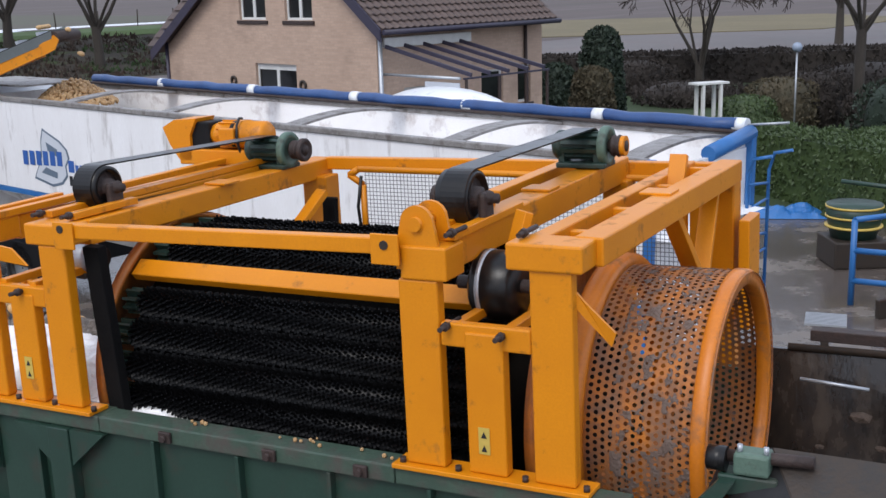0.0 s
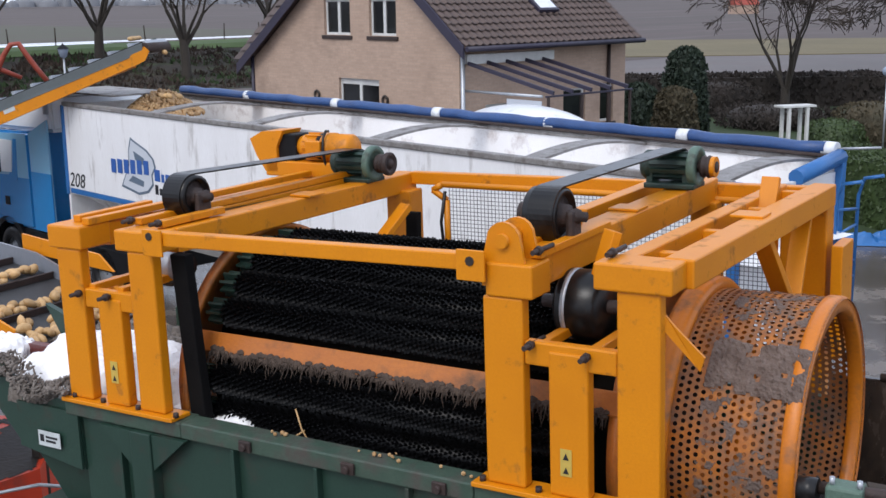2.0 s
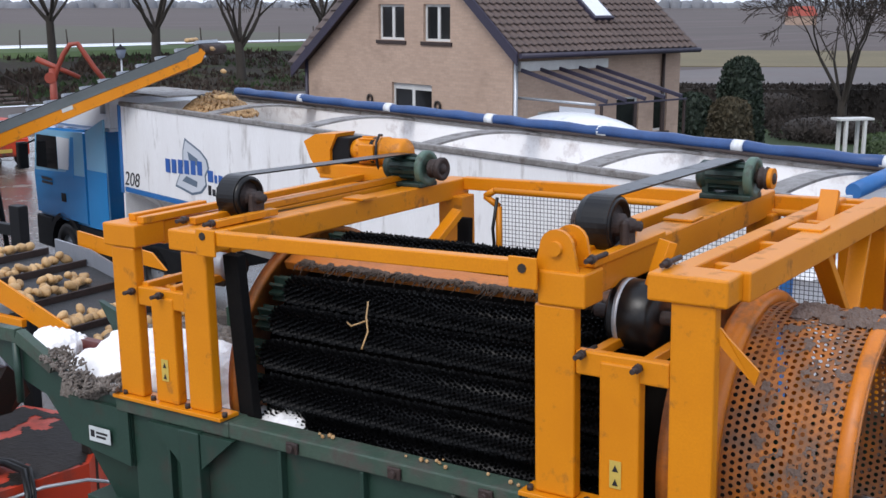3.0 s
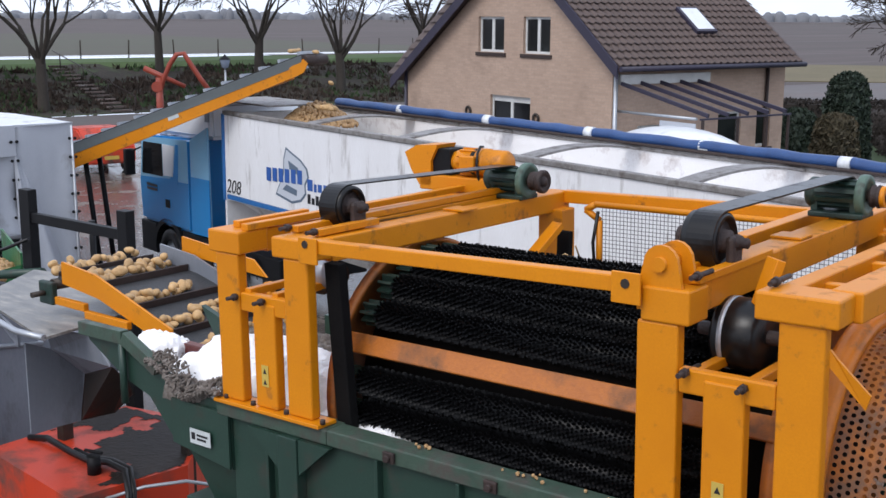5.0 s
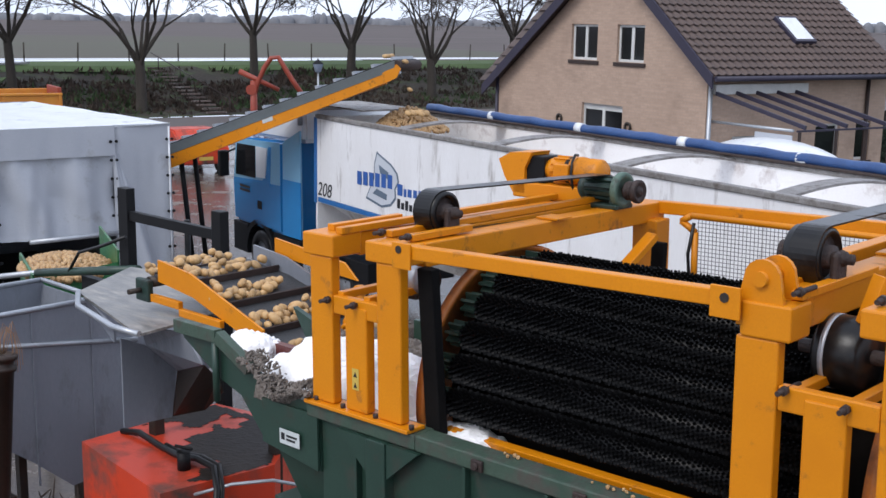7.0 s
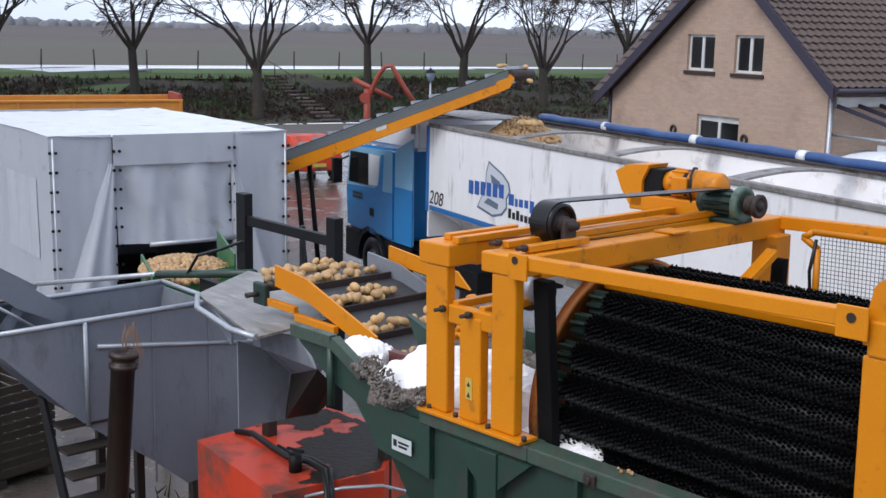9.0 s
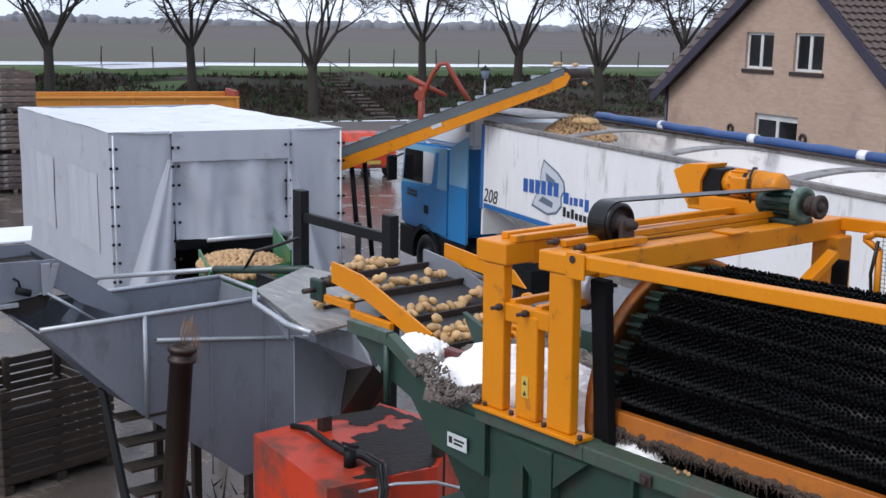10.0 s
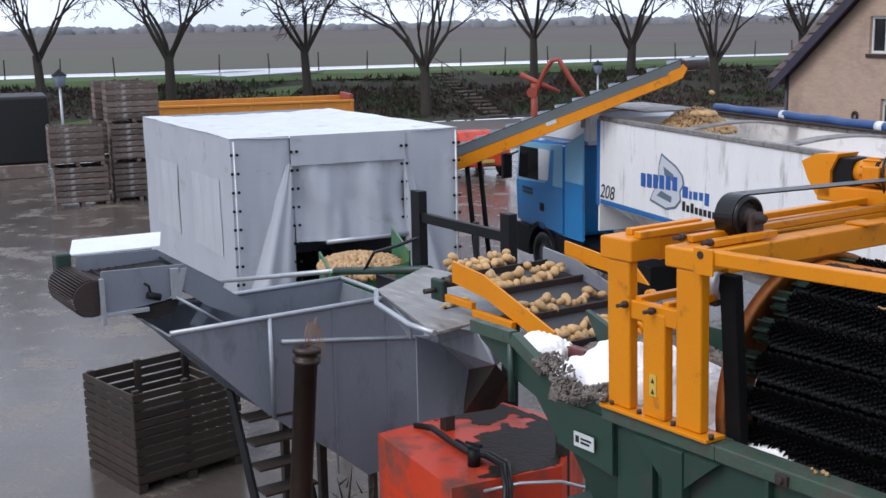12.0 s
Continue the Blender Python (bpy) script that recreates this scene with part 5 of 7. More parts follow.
def on_drum(i, j, r):
    key = (i, j % (2 * na), round(r, 3))
    if key not in grid:
        a = j * math.pi / na
        grid[key] = pf.verts.new((PX0 + (PX1 - PX0) * i / (2 * nx), r * math.cos(a), r * math.sin(a)))
    return grid[key]


for i in range(nx):
    for j in range(na):
        o = i % 2
        cx, ca = 2 * i + 1, 2 * j + 1 + o
        corners = [on_drum(2 * i, 2 * j + o, PR), on_drum(2 * i + 2, 2 * j + o, PR), on_drum(2 * i + 2, 2 * j + 2 + o, PR), on_drum(2 * i, 2 * j + 2 + o, PR)]
        hole = []
        for k in range(8):
            t = -math.pi * 0.75 + k * math.pi / 4
            a = (ca + 0.62 * math.sin(t)) * math.pi / na
            hole.append(pf.verts.new((PX0 + (PX1 - PX0) * (cx + 0.62 * math.cos(t)) / (2 * nx), PR * math.cos(a), PR * math.sin(a))))
        for k in range(4):
            mid = [on_drum(2 * i + (2 if k == 1 else 0), 2 * j + 1 + o, PR)] if k % 2 else []
            pf.faces.new([corners[k]] + mid + [corners[(k + 1) % 4], hole[(2 * k + 2) % 8], hole[2 * k + 1], hole[2 * k]])
per = part("perforated_drum", pf, YELLOW_DRUM, drum, "yellow perforated sheet clogged with grey mud")
rim = bmesh.new()
lathe(rim, (PX1 - 0.01, 0, 0), (1, 0, 0), [(0, PR - 0.055), (0, PR + 0.004), (0.01, PR + 0.012), (0.055, PR + 0.012), (0.06, PR + 0.006), (0.06, PR - 0.05), (0.055, PR - 0.055)], 80, True)
part("end_rim", rim, YELLOW_RIM, drum)
rim = bmesh.new()
lathe(rim, (PX0 + 0.125, 0, 0), (1, 0, 0), [(0, PR - 0.01), (0, PR + 0.03), (0.025, PR + 0.05), (0.085, PR + 0.05), (0.11, PR + 0.03), (0.11, PR - 0.01)], 80, True)
part("running_ring", rim, YELLOW_RIM, drum)
def mud_sheet(a0, a1, cover, thick, seed, coarse=1.0):
    """Clay caked on the perforated sheet between two angles, broken up by noise; cover: how much of it is laid on."""
    bm = bmesh.new()
    na_, nx_ = int((a1 - a0) / (0.9 if coarse > 0.8 else 0.5)), 46 if coarse > 0.8 else 84
    g = {}

    def depth_at(i, j):
        x, a = PX0 + 0.24 + (PX1 - PX0 - 0.25) * j / nx_, radians(a0 + (a1 - a0) * i / na_)
        edge = min(1.0, 8 * i / na_, 8 * (na_ - i) / na_)
        f = PR / coarse
        n = noise.noise((x * 9 / coarse, math.cos(a) * 9 * f, math.sin(a) * 9 * f + seed)) + 0.6 * noise.noise((x * 30 / coarse, math.cos(a) * 30 * f, math.sin(a) * 30 * f + seed))
        return x, a, n * 0.8 + cover * edge - 0.5

    for i in range(na_ + 1):
        for j in range(nx_ + 1):
            x, a, d = depth_at(i, j)
            if d > 0:
                r = PR + 0.002 + thick * min(1.0, 2 * d) * (0.7 + 0.6 * noise.noise((x * 60, a * 40, seed)))
                g[i, j] = bm.verts.new((x, r * math.cos(a), r * math.sin(a)))
    for i, j in g:
        q = [(i, j), (i + 1, j), (i + 1, j + 1), (i, j + 1)]
        if all(k in g for k in q):
            bm.faces.new([g[k] for k in q])
    return bm


part("mud_ridge", mud_sheet(RIDGE_AT + 8, RIDGE_AT + 34, 1.0, 0.022, 3.0), CLAY, drum, "thick grey-brown clay and roots")
part("mud_patch", mud_sheet(0, 360, 0.34, 0.005, 8.0, 0.45), CLAY, drum, "grey clay clogging the holes")

# ---- green trough ----
trough = thing("trough", "green painted steel washing trough with ribbed side", "trough", M)
part("side_wall", block(-0.715, 2.72, 0.03, 0.07, -1.3, -0.115, 0.004), GREEN, trough)
part("rim", block(0.03, 1.695, -0.01, 0.12, -0.105, -0.022, 0.008), GREEN_RIM, trough, "muddy green rim")
part("rim", block(-0.80, 0.028, -0.01, 0.16, -0.105, -0.024, 0.008), GREEN_RIM, trough, "muddy green rim")
part("rim", block(1.70, 2.72, -0.01, 0.1, -0.105, -0.024, 0.008), GREEN_RIM, trough, "muddy green rim")
for x in (-0.42, 0.35, 0.85, 1.35, 1.85, 2.35):
    part("rib", block(x, x + 0.02, -0.012, 0.03, -1.3, -0.107, 0.003), GREEN, trough)
part("leg", block(-0.30, -0.16, -0.04, 0.03, -3.1, -0.107, 0.006), GREEN, trough)
for s in (-1, 1):
    g = one(slab, [(-0.23 + s * 0.075, -0.03, -0.11), (-0.23 + s * 0.30, -0.03, -0.11), (-0.23 + s * 0.075, -0.03, -0.30)], (0, 0.03, 0))
    part("gusset", g, GREEN, trough)
for x in (0.42, 1.02, 1.5):
    b = block(x, x + 0.07, -0.03, -0.012, -0.095, -0.04, 0.005)
    rod(b, (x + 0.035, -0.05, -0.068), (x + 0.035, -0.02, -0.068), 0.018, None, 6)
    part("latch", b, RUST, trough)
end = bmesh.new()
slab(end, [(-2.02, 0.02, 0.19), (-1.6, 0.02, 0.19), (-1.3, 0.02, 0.05), (-1.15, 0.02, -0.06), (-0.72, 0.02, -0.03), (-0.72, 0.02, -0.42), (-1.2, 0.02, -0.36), (-1.42, 0.02, -0.13), (-1.65, 0.02, -0.06), (-1.98, 0.02, 0.12)], (0, 0.04, 0))
part("inlet_wall", end, GREEN, trough)
for p, q in (((-2.02, 0.0, 0.19), (-1.6, 0.0, 0.19)), ((-1.6, 0.0, 0.19), (-1.3, 0.0, 0.05))):
    b = bmesh.new()
    d = Vector(q) - Vector(p)
    box(b, -0.03, 0.05, -0.03, 0.03, 0, d.length, 0.004, Matrix.Translation(p) @ d.to_track_quat("Z", "X").to_matrix().to_4x4())
    part("inlet_rim", b, GREEN_RIM, trough)
part("panel", one(slab, [(-1.2, 0.012, -0.09), (-0.72, 0.012, -0.09), (-0.72, 0.012, -0.41), (-1.2, 0.012, -0.35)], (0, -0.015, 0)), GREEN, trough)
part("sump", one(slab, [(-1.15, 0.06, -0.38), (-0.30, 0.06, -0.42), (-0.32, 0.35, -1.5), (-0.75, 0.35, -1.5)], (0, 0.06, 0)), GREEN, trough)
part("inlet_back", one(slab, [(-2.0, 0.9, 0.16), (-1.2, 0.9, -0.1), (-0.8, 0.9, -0.6), (-1.5, 0.9, -0.6)], (0, 0.04, 0)), GREEN, trough)
part("far_wall", block(-1.9, 2.72, 1.95, 2.0, -1.3, -0.1, 0.004), GREEN, trough)
part("floor_plate", block(-1.2, 2.72, 0.07, 1.95, -0.75, -0.7, 0.004), GREEN, trough)
part("inlet_post", bar((-1.62, -0.01, 0.16), (-1.62, -0.01, -0.2), 0.022), GREEN, trough)
plate = block(-1.02, -0.85, -0.024, -0.02, -0.31, -0.225, 0)
part("name_plate", plate, PLATE, trough, "white name plate with dark bars")
for k, (x0, x1, z0, z1) in enumerate(((-1.005, -0.975, -0.285, -0.245), (-0.96, -0.87, -0.262, -0.25), (-0.96, -0.885, -0.285, -0.272))):
    part("plate_bar", block(x0, x1, -0.026, -0.0245, z0, z1, 0), PRINT_BLACK, trough)

# ---- beside the machine: u along the machine, v away, true heights ----
ML = pose(-1.531, 5.401, 0, 0, 0, -28.1)
# elevator with cleated belt
EL_LO, EL_KNEE, EL_HI = Vector((-2.05, 0, 2.96)), Vector((-3.30, 0, 3.26)), Vector((-3.84, 0, 3.31))
el = thing("elevator", "yellow sided elevator with a dark cleated belt", "conveyor", ML)
for v, name in ((1.0, "near_side"), (1.93, "far_side")):
    s = one(slab, [(-3.76, v, 3.44), (-3.34, v, 3.40), (-2.46, v, 3.13), (-2.46, v, 2.98), (-3.30, v, 3.22), (-3.76, v, 3.27)], (0, 0.02, 0))
    part("side_panel", s, YELLOW if v < 1.5 else GREY, el)
far_lip = one(slab, [(-3.55, 1.99, 3.52), (-2.7, 1.99, 3.44), (-2.55, 1.99, 3.32), (-3.55, 1.99, 3.38)], (0, 0.02, 0))
part("far_guard", far_lip, YELLOW, el, "yellow far guard plate")
for a, b in ((EL_LO, EL_KNEE), (EL_KNEE, EL_HI)):
    q = one(slab, [(a.x, 1.02, a.z), (b.x, 1.02, b.z), (b.x, 1.93, b.z), (a.x, 1.93, a.z)], (0, 0, -0.02))
    part("belt", q, CHUTE_BELT, el, "dark open web belt")
part("head_roller", bar((-3.86, 0.98, 3.25), (-3.86, 1.95, 3.25), 0.045, 14), DARK_STEEL, el)
part("head_bearing", block(-3.98, -3.80, 0.93, 0.985, 3.10, 3.28, 0.015), GREEN_CAST, el, "green bearing housing")
part("head_shaft", bar((-3.90, 0.82, 3.19), (-3.90, 0.98, 3.19), 0.022, 10), DARK_STEEL, el)
for x0, x1, z0, z1 in ((-3.80, -3.42, 3.13, 3.19), (-3.42, -2.9, 3.08, 3.14)):
    part("under_frame", block(x0, x1, 0.95, 0.995, z0 - 0.02, z1 - 0.02, 0.006), YELLOW, el)
part("under_brace", one(slab, [(-3.45, 0.97, 3.10), (-3.33, 0.97, 3.10), (-2.80, 0.97, 2.78), (-2.95, 0.97, 2.78)], (0, 0.03, 0)), YELLOW, el)
part("support", block(-2.7, -2.6, 1.5, 1.6, 0.0, 3.0, 0.006), GREEN, el)
part("support", block(-3.5, -3.4, 1.85, 1.93, 0.0, 3.18, 0.006), DARK_STEEL, el)
part("red_sill", one(slab, [(-2.47, 0.90, 3.10), (-1.78, 0.70, 3.20), (-1.78, 0.70, 3.13), (-2.47, 0.90, 3.02)], (0, 0.06, 0)), RED_DARK, el, "dark red cross sill")
chain = thing("drive_chain", "yellow chain guard with rounded ends", "chain guard", ML)
c = bmesh.new()
for k in range(7):
    lathe(c, (-2.28, 1.62 + 0.02 * k, 3.05 + 0.045 * k), (-2.28, 2.62, 3.05 + 0.045 * k), [(0, 0.02), (0, 0.05), (0.05, 0.05), (0.05, 0.02)], 10, True)
part("chain_links", c, YELLOW, chain)


def elevator_at(s):
    """A place on the belt, s metres from its lower end."""
    d1 = (EL_KNEE - EL_LO).length
    if s <= d1:
        return EL_LO + (EL_KNEE - EL_LO) * (s / d1), 12.2
    return EL_KNEE + (EL_HI - EL_KNEE) * ((s - d1) / (EL_HI - EL_KNEE).length), 4.6


ROW_STEP, BELT_SPEED = 0.46, 0.70
rows_up = []
for k in range(24):
    t = thing("potato_row", "row of washed potatoes lying against a belt cleat", "potatoes", ML, group="potato rows on the elevator", kind="stuff")
    part("cleat", block(-0.008, 0.008, 1.03, 1.92, 0.0, 0.055, 0.003), RUST, t, "brown belt cleat")
    rng = random.Random(50 + k)
    spots = []
    for i in range(rng.choice((20, 26, 32))):
        spots.append((-0.05 - 0.085 * (i // 10) * rng.uniform(0.7, 1.2) - rng.uniform(0, 0.03), 1.06 + (0.84 if k % 3 else 0.66) * (i % 14) / 14 + rng.uniform(-0.02, 0.02), 0.045 + (0.035 if rng.random() < 0.25 else 0)))
    potatoes(spots, t, 90 + k, 0.82)
    rows_up.append(t)

# foam and scum at the inlet
def froth(name, label, material, m, sx, sy, h, seed, cuts=70, rough=1.0):
    """A fluffy heap: a dense sheet raised by noise at three scales, thinning to its edge."""
    bm = bmesh.new()
    g = {}
    for i in range(cuts + 1):
        for j in range(cuts + 1):
            x, y = 2 * i / cuts - 1, 2 * j / cuts - 1
            r = math.hypot(x, y) * (1 + 0.25 * noise.noise((x * 2.5, y * 2.5, seed)))
            if r < 1:
                px, py = x * sx, y * sy
                z = h * (1 - r ** 3) * (0.8 + 0.5 * noise.noise((px * 4, py * 4, seed)))
                z += rough * (0.03 * abs(noise.noise((px * 14, py * 14, seed + 2))) + 0.016 * noise.noise((px * 40, py * 40, seed + 4)))
                g[i, j] = bm.verts.new((px + 0.012 * rough * noise.noise((px * 30, py * 30, 9)), py + 0.012 * rough * noise.noise((px * 30, py * 30, 19)), z))
    for (i, j) in g:
        q = [(i, j), (i + 1, j), (i + 1, j + 1), (i, j + 1)]
        if all(k in g for k in q):
            bm.faces.new([g[k] for k in q]).smooth = True
    edge = [e for e in bm.edges if e.is_boundary]
    r = bmesh.ops.extrude_edge_only(bm, edges=edge)
    for v in r["geom"]:
        if isinstance(v, bmesh.types.BMVert):
            v.co.z -= 0.08
    return solid(name, bm, material, label, "foam", m, kind="stuff")


froth("foam", "bright white washing foam heaped in the trough inlet", FOAM, ML @ pose(-1.05, 0.58, 3.11), 0.68, 0.53, 0.33, 1)
froth("foam", "bright white foam along the machine", FOAM, ML @ pose(-0.35, 0.95, 3.05), 0.8, 0.75, 0.18, 2)
froth("foam", "white foam below the brushes", FOAM, ML @ pose(0.12, 0.25, 3.18), 0.3, 0.16, 0.09, 3, 40)
froth("foam", "white foam between elevator and trough wall", FOAM, ML @ pose(-2.22, 0.74, 3.12), 0.22, 0.18, 0.10, 6, 50)
froth("scum", "grey shaggy dirt along the inlet edge", SCUM, ML @ pose(-1.08, 0.12, 3.19, 0, 8, 6), 0.35, 0.10, 0.05, 15, 110, 1.1)
froth("scum", "grey bubbly scum before the elevator", SCUM, ML @ pose(-1.85, 1.35, 3.02), 0.5, 0.5, 0.09, 5, 80, 2.0)
flakes = bmesh.new()
rng = random.Random(14)
for k in range(1000):
    t, d = rng.random(), rng.random()
    u = -1.38 + 0.62 * t
    top_w = 0.05 - 0.10 * min(1, t * 2.2) + 0.03 * math.sin(t * 9)
    p = Vector((u, 0.03 - 0.07 * (1 - abs(2 * d - 1)) + rng.uniform(0, 0.10) * (d < 0.4), top_w + 0.085 - 0.10 * d * (0.5 + 0.5 * math.sin(t * 3.1))))
    bmesh.ops.create_icosphere(flakes, subdivisions=1, radius=rng.uniform(0.006, 0.017), matrix=Matrix.Translation(p) @ pose(0, 0, 0, rng.uniform(0, 180), rng.uniform(0, 180), 0) @ Matrix.Diagonal((0.6, 0.6, 1.9, 1)))
solid("scum", flakes, SCUM, "grey flaky dirt and foam hanging over the trough edge", "foam", M, kind="stuff")

# grey hopper
hop = thing("hopper", "grey painted steel receiving hopper with folded rims", "hopper", ML)
HU0, HU1 = -5.87, -6.95
wall = [(0.34, 2.65), (1.70, 2.65), (1.70, 2.63), (2.05, 2.25), (2.05, 0.9), (1.35, 0.85), (0.95, 1.2), (0.34, 1.66)]
part("near_wall", one(slab, [(HU0, v, z) for v, z in wall], (-0.012, 0, 0)), GREY, hop)
part("near_wing", one(slab, [(HU0 + 0.004, -0.62, 2.65), (HU0 + 0.004, 0.335, 2.65), (HU0 + 0.004, 0.335, 1.66)], (-0.012, 0, 0)), GREY, hop)
part("far_wall", one(slab, [(HU1, v, z) for v, z in [(-0.62, 2.65)] + wall], (-0.012, 0, 0)), GREY, hop)
part("slope_plate", one(slab, [(HU0 - 0.012, -0.62, 2.62), (HU1, -0.62, 2.62), (HU1, 0.95, 1.2), (HU0 - 0.012, 0.95, 1.2)], (0, 0.012, 0.012)), GREY, hop)
part("back_plate", one(slab, [(HU0 - 0.012, 1.70, 2.60), (HU1, 1.70, 2.60), (HU1, 1.45, 1.0), (HU0 - 0.012, 1.45, 1.0)], (0, 0.012, 0)), GREY, hop)
for p, q in (((HU0 + 0.01, -0.62, 2.655), (HU0 + 0.01, 1.70, 2.655)), ((HU1, -0.62, 2.655), (HU1, 1.70, 2.655)), ((HU0 + 0.01, 1.70, 2.655), (HU1, 1.70, 2.655)), ((HU0 + 0.015, 0.34, 2.65), (HU0 + 0.015, 0.34, 1.66)), ((HU0 + 0.01, 0.45, 2.40), (HU0 + 0.01, 2.1, 2.17))):
    part("folded_rim", one(rod, p, q, 0.024, None, 6), GALV, hop)
for v in (1.0, 1.60):
    part("rib", block(HU0, HU0 + 0.012, v, v + 0.02, 0.95, 2.62, 0.003), GREY, hop)
part("discharge_box", one(slab, [(-5.87, 2.06, 2.2), (-5.87, 2.75, 2.12), (-5.87, 3.05, 1.78), (-5.87, 2.65, 1.38), (-5.87, 2.06, 1.2)], (-0.9, 0, 0)), GREY, hop)
for u, v in ((-6.0, 0.9), (-6.85, 0.9), (-6.0, 1.95), (-6.85, 1.95)):
    part("leg", block(u - 0.04, u + 0.04, v - 0.04, v + 0.04, 0, 1.3, 0.005), DARK_STEEL, hop)
tray = thing("catch_tray", "worn grey steel tray between hopper and elevator", "tray", ML)
part("tray_plate", one(slab, [(-4.95, 0.98, 2.97), (-3.35, 0.55, 2.99), (-3.35, 1.25, 3.03), (-4.6, 1.95, 3.0), (-5.6, 1.9, 2.95)], (0, 0, 0.02)), GREY_WORN, tray)
part("tray_lip", one(hose, [(-4.95, 0.98, 2.98), (-4.5, 0.72, 2.99), (-3.7, 0.55, 3.0), (-3.35, 0.56, 3.01)], 0.025, 6), GALV, tray)
part("tray_edge", one(slab, [(-4.93, 1.0, 2.96), (-3.8, 0.62, 2.96), (-3.8, 0.62, 2.84), (-4.9, 1.05, 2.84)], (0, 0.02, 0)), GREY, tray)
part("chute_side", one(slab, [(-4.0, 0.80, 2.80), (-4.0, 1.041, 2.693), (-4.0, 1.303, 2.43), (-4.0, 1.25, 2.04), (-4.0, 0.80, 2.06)], (-0.015, 0, 0)), GREY, tray, "grey discharge chute side")
part("chute_hood", one(slab, [(-3.995, 1.02, 2.70), (-3.905, 0.915, 2.90), (-3.30, 0.915, 2.96), (-3.2, 0.93, 2.90), (-3.086, 0.915, 2.76), (-3.995, 1.303, 2.43)], (0, 0.012, 0.004)), GREY, tray, "grey chute hood")
# shade on the chute's underside is put in by this dark steel colour
part("chute_flap", one(slab, [(-3.99, 1.303, 2.43), (-3.09, 0.93, 2.752), (-3.42, 1.3, 2.48), (-3.50, 1.4, 2.337), (-3.90, 1.5, 2.06), (-4.08, 1.3, 2.009)], (0, 0.012, 0)), DARK_STEEL, tray, "underside of the chute, its shade in the dark colour")
part("tray_leg", block(-4.6, -4.5, 1.4, 1.5, 0, 2.93, 0.005), DARK_STEEL, tray)

# small discharge conveyor over the hopper
sc = thing("side_conveyor", "grey steel side conveyor with a barred drum end", "conveyor", ML)
part("side_plate", one(slab, [(-6.4, -1.03, 3.18), (-6.4, -0.25, 3.15), (-6.4, 0.42, 2.66), (-6.4, 0.36, 2.52), (-6.4, -0.05, 2.72), (-6.4, -0.3, 2.92), (-6.4, -0.45, 2.83), (-6.4, -1.06, 2.78)], (-0.02, 0, 0)), GREY, sc)
part("side_plate", one(slab, [(-7.3, -1.0, 3.18), (-7.3, -0.2, 3.15), (-7.3, 0.5, 2.7), (-7.3, 0.4, 2.5), (-7.3, -0.2, 2.8), (-7.3, -1.0, 2.78)], (0.02, 0, 0)), GREY, sc)
part("top_lip", one(slab, [(-7.32, -1.05, 3.18), (-7.32, -0.15, 3.16), (-7.55, -0.05, 3.26), (-7.55, -0.95, 3.28)], (0, 0, 0.015)), TARP_TOP, sc, "pale wet top plate")
part("side_post", block(-6.39, -6.36, -0.40, -0.32, 2.86, 3.13, 0.004), GALV, sc)
part("conveyor_belt", one(slab, [(-6.42, -1.0, 3.0), (-7.28, -1.0, 3.0), (-7.28, -0.2, 3.02), (-6.42, -0.2, 3.02)], (0, 0, 0.02)), RUBBER, sc)
for k in range(22):
    a = math.pi * 0.30 + k * 0.16
    part("web_bar", one(rod, (-6.45, -1.12 + 0.17 * math.cos(a), 2.93 + 0.17 * math.sin(a)), (-7.25, -1.12 + 0.17 * math.cos(a), 2.93 + 0.17 * math.sin(a)), 0.008, None, 5), RUST, sc)
for u in (-6.45, -7.28):
    part("drum_disc", bar((u, -1.12, 2.93), (u + 0.02, -1.12, 2.93), 0.165, 24), RUST, sc)
part("brace", one(slab, [(-6.375, -0.30, 3.12), (-6.375, -0.24, 3.12), (-6.375, -0.32, 2.84), (-6.375, -0.40, 2.84)], (0.02, 0, 0)), GALV, sc, "pale steel brace")
part("edge_strip", one(rod, (-6.37, -0.36, 2.86), (-6.37, 0.10, 2.52), 0.018, None, 6), GALV, sc)
part("lower_strip", block(-6.40, -6.36, -1.02, -0.62, 2.76, 2.80, 0.004), GALV, sc)
part("end_upright", block(-6.395, -6.355, -1.06, -1.02, 2.70, 3.12, 0.004), GALV, sc)
part("motor", bar((-6.34, -0.64, 2.92), (-6.34, -0.52, 2.88), 0.035, 12), BLACK_PAINT, sc, "small black motor")
part("motor_arm", one(hose, [(-6.36, -0.60, 2.92), (-6.34, -0.62, 3.0), (-6.36, -0.66, 3.03)], 0.012, 6), BLACK_PAINT, sc)
part("belt_slope", one(slab, [(-6.43, -0.22, 3.06), (-7.27, -0.18, 3.06), (-7.27, 0.46, 2.66), (-6.43, 0.38, 2.60)], (0, 0, 0.02)), CHUTE_BELT, sc, "dark sloping web belt")
for k in range(9):
    part("belt_bar", bar((-6.43, -0.95 + 0.082 * k, 3.03), (-7.27, -0.95 + 0.082 * k, 3.03), 0.012, 6), RUST, sc)
part("drop_mud", one(slab, [(-6.41, -0.80, 2.77), (-6.41, -0.30, 2.84), (-6.41, -0.36, 2.72), (-6.41, -0.52, 2.66), (-6.41, -0.72, 2.70)], (-0.05, 0, 0)), WET_MUD, sc, "wet mud clinging below the plate")
part("motor_case", block(-7.4, -7.25, -1.2, -1.05, 2.95, 3.22, 0.02), GREEN_CAST, sc)
